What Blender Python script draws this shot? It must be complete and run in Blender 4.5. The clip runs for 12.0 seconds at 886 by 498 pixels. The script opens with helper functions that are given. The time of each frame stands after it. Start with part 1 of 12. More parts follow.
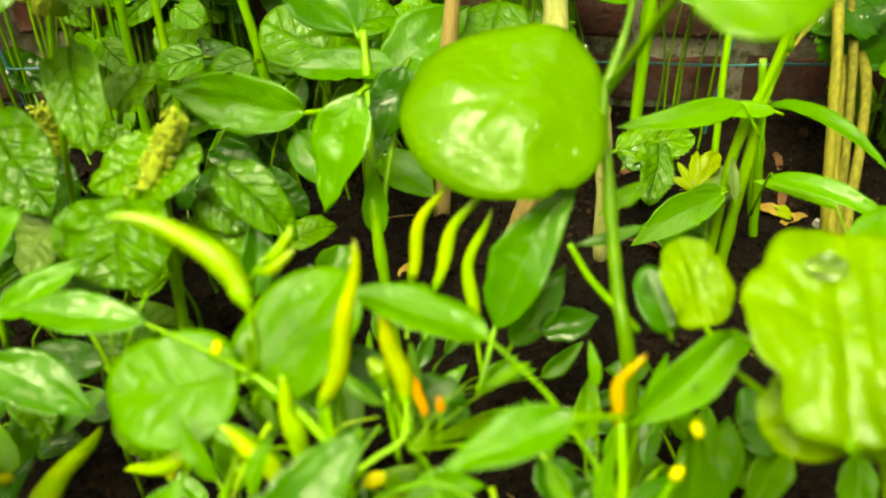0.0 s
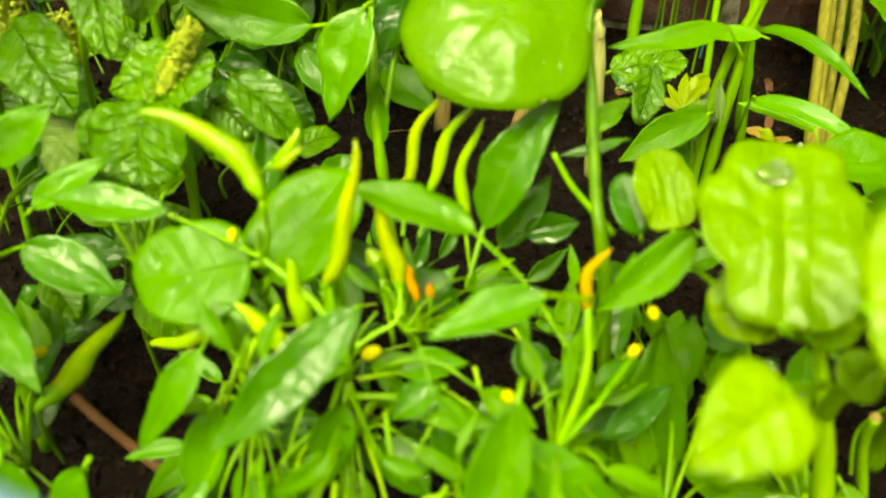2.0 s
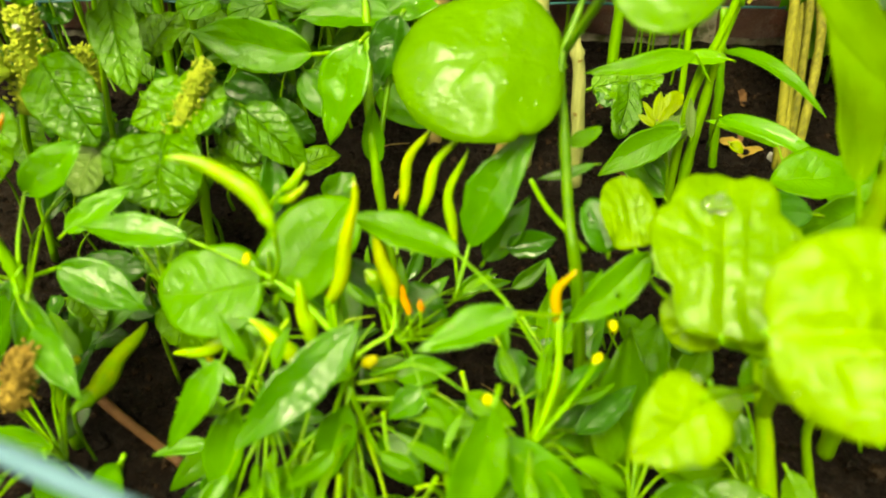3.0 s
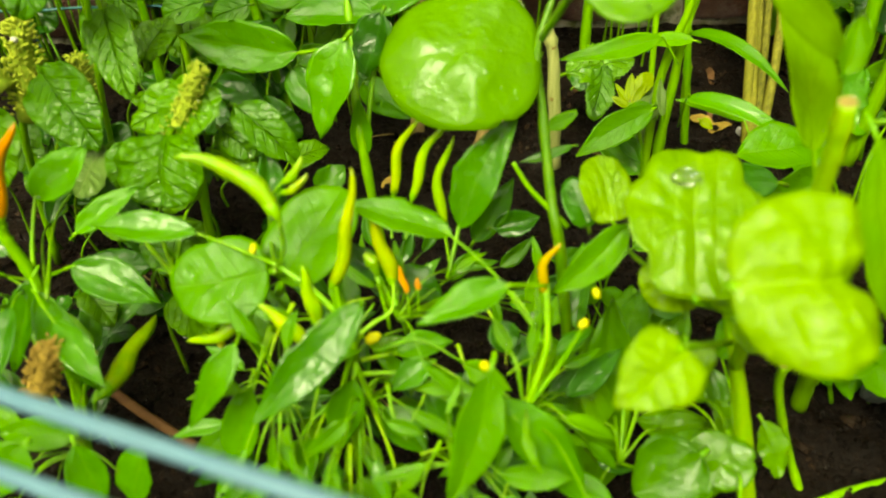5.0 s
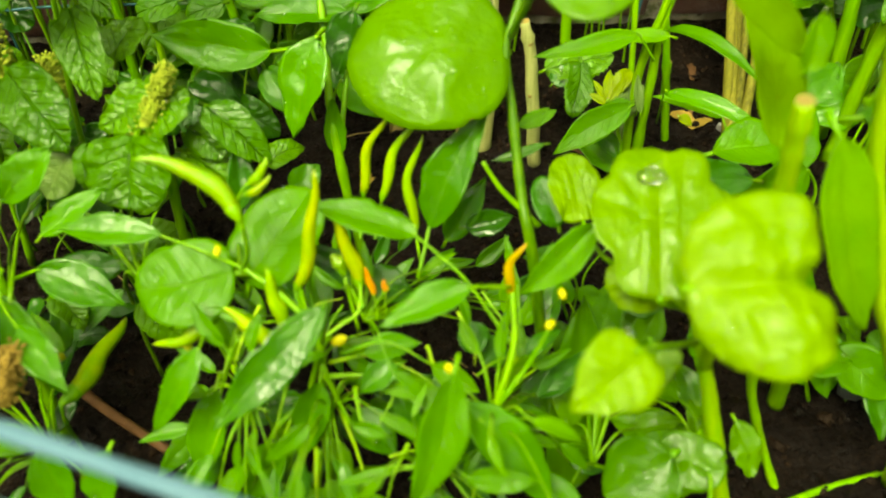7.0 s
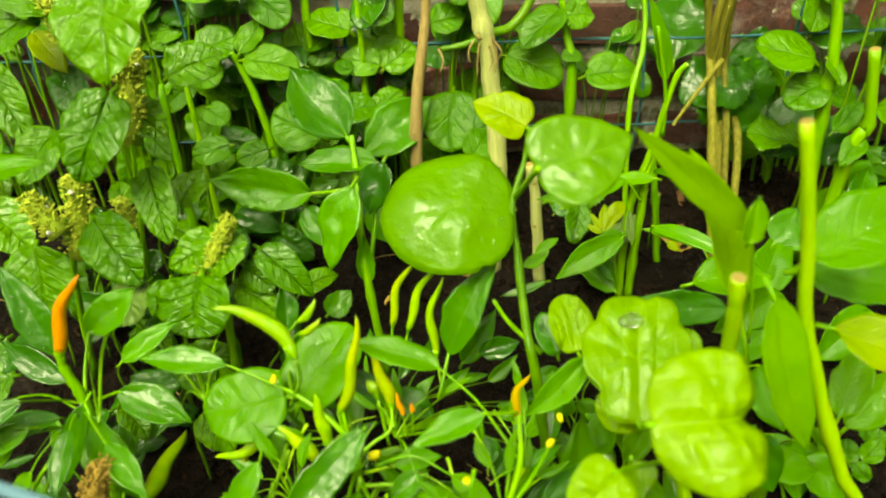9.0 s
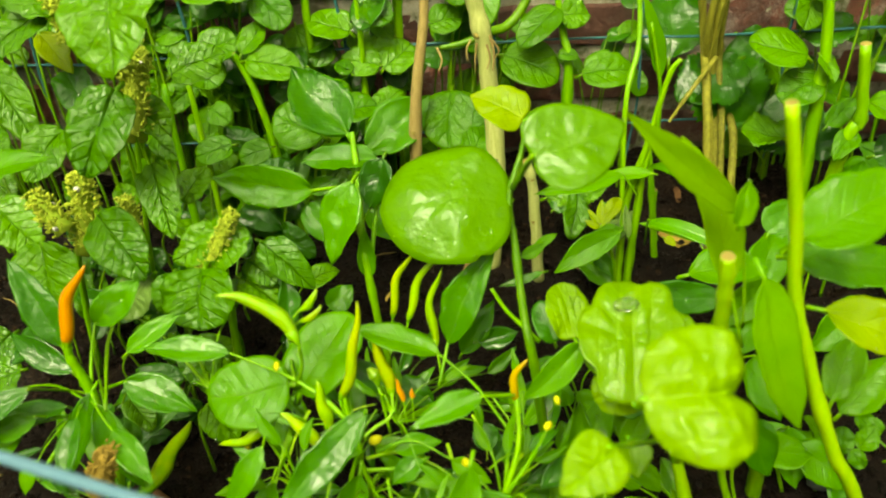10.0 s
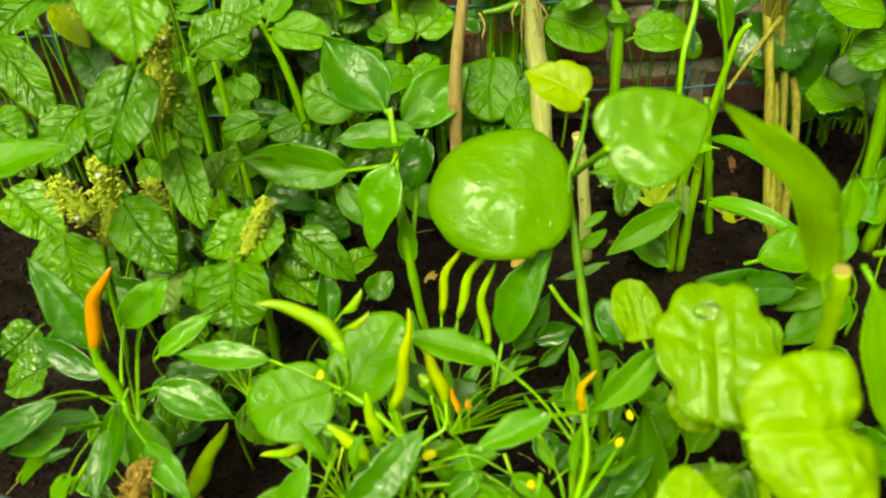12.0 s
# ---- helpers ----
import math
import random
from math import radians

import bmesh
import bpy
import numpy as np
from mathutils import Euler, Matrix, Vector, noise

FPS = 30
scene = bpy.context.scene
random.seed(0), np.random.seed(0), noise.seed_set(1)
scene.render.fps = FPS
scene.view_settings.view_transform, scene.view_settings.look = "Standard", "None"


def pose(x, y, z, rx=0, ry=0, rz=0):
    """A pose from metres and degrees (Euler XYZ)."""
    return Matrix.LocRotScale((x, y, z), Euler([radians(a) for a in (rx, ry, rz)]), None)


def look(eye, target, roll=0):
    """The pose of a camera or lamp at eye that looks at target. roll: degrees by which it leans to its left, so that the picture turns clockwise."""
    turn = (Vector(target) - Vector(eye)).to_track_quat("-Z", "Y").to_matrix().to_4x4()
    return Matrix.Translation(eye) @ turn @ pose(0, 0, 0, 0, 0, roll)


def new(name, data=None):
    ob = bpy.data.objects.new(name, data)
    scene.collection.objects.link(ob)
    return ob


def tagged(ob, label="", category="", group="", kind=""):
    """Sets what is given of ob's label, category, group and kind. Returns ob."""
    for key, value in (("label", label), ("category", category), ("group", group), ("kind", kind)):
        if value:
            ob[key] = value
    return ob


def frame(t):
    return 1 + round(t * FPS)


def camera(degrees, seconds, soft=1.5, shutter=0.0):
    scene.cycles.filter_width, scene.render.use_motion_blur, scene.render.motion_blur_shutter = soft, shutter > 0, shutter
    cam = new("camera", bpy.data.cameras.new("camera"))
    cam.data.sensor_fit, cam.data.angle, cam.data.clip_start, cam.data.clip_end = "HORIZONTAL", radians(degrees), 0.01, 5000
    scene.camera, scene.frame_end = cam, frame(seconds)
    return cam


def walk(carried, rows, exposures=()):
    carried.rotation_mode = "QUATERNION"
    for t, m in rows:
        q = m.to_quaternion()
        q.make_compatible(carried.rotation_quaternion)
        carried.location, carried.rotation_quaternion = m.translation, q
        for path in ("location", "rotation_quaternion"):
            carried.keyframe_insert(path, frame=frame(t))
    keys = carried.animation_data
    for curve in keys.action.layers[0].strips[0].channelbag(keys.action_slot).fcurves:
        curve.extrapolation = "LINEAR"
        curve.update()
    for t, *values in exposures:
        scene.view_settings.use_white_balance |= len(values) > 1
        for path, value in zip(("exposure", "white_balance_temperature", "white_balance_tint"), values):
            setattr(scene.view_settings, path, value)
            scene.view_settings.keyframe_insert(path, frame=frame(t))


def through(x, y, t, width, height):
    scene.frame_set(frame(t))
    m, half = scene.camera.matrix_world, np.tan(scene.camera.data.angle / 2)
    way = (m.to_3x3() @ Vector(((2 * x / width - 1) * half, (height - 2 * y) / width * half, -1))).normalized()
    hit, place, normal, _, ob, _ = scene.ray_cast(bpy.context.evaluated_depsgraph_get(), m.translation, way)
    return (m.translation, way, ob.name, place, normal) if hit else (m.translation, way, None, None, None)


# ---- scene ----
cam = camera(57.0, 12.0, soft=2.0)
# a wide-open small lens, sharp on the soil and herbs behind the peppers
cam.data.dof.use_dof, cam.data.dof.focus_distance, cam.data.dof.aperture_fstop = True, 0.80, 6.2
PATH = [
    (0, (-0.0099, 0.0129, 0.4565), (-0.0233, 0.8248, -0.1271), -0.45),
    (0.5, (0.0034, -0.0122, 0.4422), (-0.0162, 0.7826, -0.1644), 0.27),
    (1, (-0.0015, -0.0207, 0.445), (-0.0118, 0.7526, -0.189), 1.45),
    (1.5, (-0.0041, -0.0152, 0.4681), (-0.006, 0.7453, -0.1813), 2.50),
    (2, (-0.0039, -0.0254, 0.4709), (-0.0197, 0.73, -0.1841), 0.81),
    (2.5, (-0.0026, -0.0338, 0.4892), (-0.0259, 0.7215, -0.1658), -0.12),
    (3, (0.0025, -0.0548, 0.5185), (-0.0126, 0.6922, -0.1461), 0.27),
    (3.5, (-0.001, -0.0721, 0.5374), (-0.0072, 0.6715, -0.1312), 0.12),
    (5.5, (-0.0036, -0.0829, 0.5374), (0.0051, 0.6542, -0.1383), -1.59),
    (6, (0.002, -0.0794, 0.5359), (0.0136, 0.6573, -0.1402), -1.48),
    (6.5, (0.0113, -0.0776, 0.5353), (0.0264, 0.6563, -0.1437), -1.33),
    (8.5, (0.0149, -0.091, 0.5769), (0.0081, 0.6766, -0.0639), -2.36),
    (9, (0.0095, -0.1319, 0.626), (0.0103, 0.6697, 0.0281), -2.17),
    (9.5, (0.0059, -0.1637, 0.6542), (0.0059, 0.6554, 0.0806), -2.30),
    (10, (0.0114, -0.1505, 0.6209), (0.0101, 0.6584, 0.033), -2.65),
    (10.5, (0.0059, -0.1323, 0.5933), (0.0034, 0.6581, -0.0194), -3.11),
    (11, (0.003, -0.1204, 0.5799), (-0.0009, 0.6621, -0.0428), -3.40),
    (11.5, (-0.002, -0.1137, 0.581), (-0.0117, 0.6649, -0.0465), -3.78),
    (12, (-0.0114, -0.09, 0.6156), (-0.0396, 0.6826, -0.0186), -4.42),
]
walk(cam, [(t, look(eye, target, roll)) for t, eye, target, roll in PATH], exposures=[(0, 1.37, 9500, -10), (3.5, 1.34, 9500, -10), (5.5, 1.09, 8600, -13), (8.5, 1.15, 8700, -13), (9.5, 1.01, 8600, -13), (12, 1.05, 8600, -13)])

# ---- daylight: bright overcast sky ----
world = bpy.data.worlds.new("sky")
scene.world = world
world.use_nodes = True
wn, wl = world.node_tree.nodes, world.node_tree.links
wn.clear()
w_out, w_bg, w_sky = wn.new("ShaderNodeOutputWorld"), wn.new("ShaderNodeBackground"), wn.new("ShaderNodeTexSky")
w_sky.sky_type, w_sky.sun_disc = "NISHITA", False
w_sky.sun_elevation, w_sky.sun_rotation = radians(61), radians(203)
w_sky.dust_density, w_sky.air_density, w_sky.ozone_density = 9.0, 0.5, 0.0
w_bg.inputs["Strength"].default_value = 0.15
wl.new(w_sky.outputs[0], w_bg.inputs[0])
wl.new(w_bg.outputs[0], w_out.inputs[0])
sun = new("sun", bpy.data.lights.new("sun", "SUN"))
sun.data.energy, sun.data.angle, sun.data.color = 1.5, radians(27), (1.0, 0.97, 0.90)
sun.matrix_basis = look((-0.45, -1.06, 2.1), (0, 0, 0))


# ---- materials ----
def material(name):
    mat = bpy.data.materials.new(name)
    mat.use_nodes = True
    nodes, links = mat.node_tree.nodes, mat.node_tree.links
    return mat, nodes, links, nodes["Principled BSDF"], nodes["Material Output"]


def math_node(nodes, links, op, a, b=None, clamp=False):
    node = nodes.new("ShaderNodeMath")
    node.operation, node.use_clamp = op, clamp
    for n, v in enumerate((a, b)):
        if v is None:
            continue
        if isinstance(v, (int, float)):
            node.inputs[n].default_value = v
        else:
            links.new(v, node.inputs[n])
    return node.outputs[0]


def mix_colour(nodes, links, fac, a, b):
    node = nodes.new("ShaderNodeMix")
    node.data_type = "RGBA"
    for slot, v in ((0, fac), (6, a), (7, b)):
        if isinstance(v, (int, float)):
            node.inputs[slot].default_value = v
        elif isinstance(v, tuple):
            node.inputs[slot].default_value = (*v, 1)
        else:
            links.new(v, node.inputs[slot])
    return node.outputs[2]


def noise_tex(nodes, links, scale, detail=3.0, vector=None, rough=0.55):
    node = nodes.new("ShaderNodeTexNoise")
    node.inputs["Scale"].default_value, node.inputs["Detail"].default_value, node.inputs["Roughness"].default_value = scale, detail, rough
    if vector is not None:
        links.new(vector, node.inputs["Vector"])
    return node.outputs[0]


def ramp(nodes, links, fac, *stops):
    node = nodes.new("ShaderNodeValToRGB")
    els = node.color_ramp.elements
    while len(els) < len(stops):
        els.new(0.5)
    for el, (pos, col) in zip(els, stops):
        el.position, el.color = pos, (*col, 1) if isinstance(col, tuple) else (col, col, col, 1)
    links.new(fac, node.inputs[0])
    return node.outputs[0]


def bump(nodes, links, height, strength, distance, normal=None):
    node = nodes.new("ShaderNodeBump")
    node.inputs["Strength"].default_value, node.inputs["Distance"].default_value = strength, distance
    links.new(height, node.inputs["Height"])
    if normal is not None:
        links.new(normal, node.inputs["Normal"])
    return node.outputs[0]


def leaf_material(name, deep, fresh, vein, glow, veins=6.0, rough=0.3, relief=0.5, through=0.35, blister=0.0, coat=0.3, ink=0.24, arched=False, sleek=0.1):
    """A wet leaf: midrib and side veins along its own length, mottled green, light that shines through."""
    mat, nodes, links, bsdf, out = material(name)
    uv = nodes.new("ShaderNodeUVMap").outputs[0]
    sep = nodes.new("ShaderNodeSeparateXYZ")
    links.new(uv, sep.inputs[0])
    s, v = sep.outputs[0], sep.outputs[1]
    geo = nodes.new("ShaderNodeTexCoord").outputs["Object"]
    rnd = nodes.new("ShaderNodeObjectInfo").outputs["Random"]
    m = math_node(nodes, links, "ABSOLUTE", v)
    jitter = math_node(nodes, links, "MULTIPLY", noise_tex(nodes, links, 60, 2, geo), 0.5)
    rise = math_node(nodes, links, "ADD", math_node(nodes, links, "MULTIPLY", s, veins), math_node(nodes, links, "MULTIPLY", m, -2.0))
    rise = math_node(nodes, links, "ADD", rise, jitter)
    side = math_node(nodes, links, "PINGPONG", rise, 0.5)
    if arched:
        # main veins that spring from the base and arch towards the tip
        bow = math_node(nodes, links, "ADD", math_node(nodes, links, "MULTIPLY", m, 3.0), math_node(nodes, links, "MULTIPLY", jitter, 0.5))
        side = math_node(nodes, links, "MINIMUM", math_node(nodes, links, "PINGPONG", bow, 0.5), math_node(nodes, links, "ADD", side, 0.05))
    rib = math_node(nodes, links, "SUBTRACT", 1.0, math_node(nodes, links, "MULTIPLY", m, 14.0), True)
    branch = math_node(nodes, links, "SUBTRACT", 1.0, math_node(nodes, links, "MULTIPLY", side, 7.0), True)
    fade = math_node(nodes, links, "SUBTRACT", 1.0, math_node(nodes, links, "POWER", m, 2.0), True)
    branch = math_node(nodes, links, "MULTIPLY", branch, fade)
    lines = math_node(nodes, links, "MAXIMUM", rib, math_node(nodes, links, "MULTIPLY", branch, 0.55))
    blotch = noise_tex(nodes, links, 45, 4, geo)
    grain = noise_tex(nodes, links, 420, 3, geo)
    tone = math_node(nodes, links, "ADD", math_node(nodes, links, "MULTIPLY", rnd, 0.55), math_node(nodes, links, "MULTIPLY", blotch, 0.7))
    tone = math_node(nodes, links, "ADD", tone, math_node(nodes, links, "MULTIPLY", grain, 0.25))
    base = mix_colour(nodes, links, ramp(nodes, links, tone, (0.35, 0.0), (1.05, 1.0)), deep, fresh)
    # small brown blemishes
    spot = ramp(nodes, links, noise_tex(nodes, links, 130, 2, geo), (0.72, 0.0), (0.78, 0.45))
    base = mix_colour(nodes, links, spot, base, (0.16, 0.13, 0.03))
    base = mix_colour(nodes, links, math_node(nodes, links, "MULTIPLY", lines, ink), base, vein)
    links.new(base, bsdf.inputs["Base Color"])
    wet = noise_tex(nodes, links, 30, 3, geo)
    r = nodes.new("ShaderNodeMapRange")
    r.inputs["From Min"].default_value, r.inputs["From Max"].default_value = 0.35, 0.7
    r.inputs["To Min"].default_value, r.inputs["To Max"].default_value = rough, rough + 0.22
    links.new(wet, r.inputs["Value"])
    links.new(r.outputs[0], bsdf.inputs["Roughness"])
    bsdf.inputs["Specular IOR Level"].default_value = 0.06
    # rain: fine beads in two sizes over a thin broken film
    beads = None
    for scale, share, size in ((230.0, 0.30, 0.36), (105.0, 0.14, 0.26)):
        cells = nodes.new("ShaderNodeTexVoronoi")
        cells.inputs["Scale"].default_value = scale
        links.new(geo, cells.inputs["Vector"])
        pick = nodes.new("ShaderNodeSeparateColor")
        links.new(cells.outputs["Color"], pick.inputs[0])
        some = math_node(nodes, links, "LESS_THAN", pick.outputs[0], share)
        dome = math_node(nodes, links, "SUBTRACT", 1.0, math_node(nodes, links, "MULTIPLY", cells.outputs["Distance"], 1 / size), True)
        dome = math_node(nodes, links, "MULTIPLY", math_node(nodes, links, "POWER", dome, 0.5), some)
        dome = math_node(nodes, links, "MULTIPLY", dome, 230.0 / scale * 0.6)
        beads = dome if beads is None else math_node(nodes, links, "MAXIMUM", beads, dome)
    wetness = ramp(nodes, links, noise_tex(nodes, links, 40, 2, geo), (0.40, 0.0), (0.58, 1.0))
    margin = ramp(nodes, links, math_node(nodes, links, "ABSOLUTE", v), (0.84, 0.0), (0.92, 1.0))
    wetness = math_node(nodes, links, "ADD", wetness, math_node(nodes, links, "MULTIPLY", margin, noise_tex(nodes, links, 25, 1, geo)), True)
    beads = math_node(nodes, links, "MULTIPLY", beads, wetness)
    film = ramp(nodes, links, noise_tex(nodes, links, 26, 3, geo, 0.6), (0.40 - 0.3 * coat, 0.0), (0.90 - 0.3 * coat, 1.0))
    patch = ramp(nodes, links, noise_tex(nodes, links, 12, 2, geo), (0.40, 0.0), (0.60, 1.0))
    film = math_node(nodes, links, "MULTIPLY", math_node(nodes, links, "ADD", film, sleek), patch)
    cover = math_node(nodes, links, "ADD", math_node(nodes, links, "ADD", math_node(nodes, links, "MULTIPLY", film, 1.7 * coat), 0.22), math_node(nodes, links, "MULTIPLY", beads, 3.0), True)
    links.new(cover, bsdf.inputs["Coat Weight"])
    links.new(ramp(nodes, links, noise_tex(nodes, links, 34, 3, geo), (0.35, 0.07), (0.70, 0.24)), bsdf.inputs["Coat Roughness"])
    swell = math_node(nodes, links, "MULTIPLY", math_node(nodes, links, "SUBTRACT", 1.0, lines), 0.8)
    n1 = bump(nodes, links, swell, relief, 0.0018)
    n2 = bump(nodes, links, noise_tex(nodes, links, 190, 3, geo), 0.35 + 0.9 * blister, 0.0024, n1)
    n3 = bump(nodes, links, noise_tex(nodes, links, 60, 2, geo), 0.3 + 0.9 * blister, 0.006, n2)
    if blister > 0.2:
        cells = nodes.new("ShaderNodeTexVoronoi")
        cells.feature, cells.inputs["Scale"].default_value = "SMOOTH_F1", 165.0
        warp = nodes.new("ShaderNodeVectorMath")
        warp.operation, warp.inputs[1].default_value = "MULTIPLY", (1.0, 0.8, 0.8)
        links.new(geo, warp.inputs[0])
        links.new(warp.outputs[0], cells.inputs["Vector"])
        n3 = bump(nodes, links, math_node(nodes, links, "SUBTRACT", 1.0, cells.outputs["Distance"]), 0.5 * min(1.0, 2 * blister), 0.0026, n3)
    links.new(n3, bsdf.inputs["Normal"])
    ripple = bump(nodes, links, noise_tex(nodes, links, 260, 2, geo), 0.5 - 0.4 * min(1, sleek), 0.0012, n3)
    links.new(bump(nodes, links, beads, 1.0, 0.0010, ripple), bsdf.inputs["Coat Normal"])
    trans = nodes.new("ShaderNodeBsdfTranslucent")
    lit = mix_colour(nodes, links, math_node(nodes, links, "MULTIPLY", lines, 0.5), glow, vein)
    links.new(lit, trans.inputs["Color"])
    links.new(n1, trans.inputs["Normal"])
    mixer = nodes.new("ShaderNodeMixShader")
    mixer.inputs[0].default_value = through
    links.new(bsdf.outputs[0], mixer.inputs[1])
    links.new(trans.outputs[0], mixer.inputs[2])
    links.new(mixer.outputs[0], out.inputs[0])
    return mat


def skin_material(name, low, high, rough, scale, coat=0.0, relief=0.3, streak=1.0, through=0.0):
    """Stems, pods, canes, wire: two tones, streaked along z where wanted."""
    mat, nodes, links, bsdf, out = material(name)
    geo = nodes.new("ShaderNodeTexCoord").outputs["Object"]
    mapping = nodes.new("ShaderNodeMapping")
    mapping.inputs["Scale"].default_value = (1, 1, 1 / streak)
    links.new(geo, mapping.inputs[0])
    big, fine = noise_tex(nodes, links, scale, 3, mapping.outputs[0]), noise_tex(nodes, links, scale * 7, 3, mapping.outputs[0])
    rnd = nodes.new("ShaderNodeObjectInfo").outputs["Random"]
    t = math_node(nodes, links, "ADD", math_node(nodes, links, "MULTIPLY", big, 0.8), math_node(nodes, links, "MULTIPLY", fine, 0.3))
    t = math_node(nodes, links, "ADD", t, math_node(nodes, links, "MULTIPLY", rnd, 0.3))
    links.new(mix_colour(nodes, links, ramp(nodes, links, t, (0.4, 0.0), (0.95, 1.0)), low, high), bsdf.inputs["Base Color"])
    bsdf.inputs["Roughness"].default_value = rough
    bsdf.inputs["Specular IOR Level"].default_value = 0.2
    bsdf.inputs["Coat Weight"].default_value, bsdf.inputs["Coat Roughness"].default_value = coat, 0.12
    links.new(bump(nodes, links, fine, relief, 0.0006), bsdf.inputs["Normal"])
    if through:
        bsdf.inputs["Subsurface Weight"].default_value = through
        bsdf.inputs["Subsurface Radius"].default_value, bsdf.inputs["Subsurface Scale"].default_value = (0.6, 1.0, 0.2), 0.003
    return mat


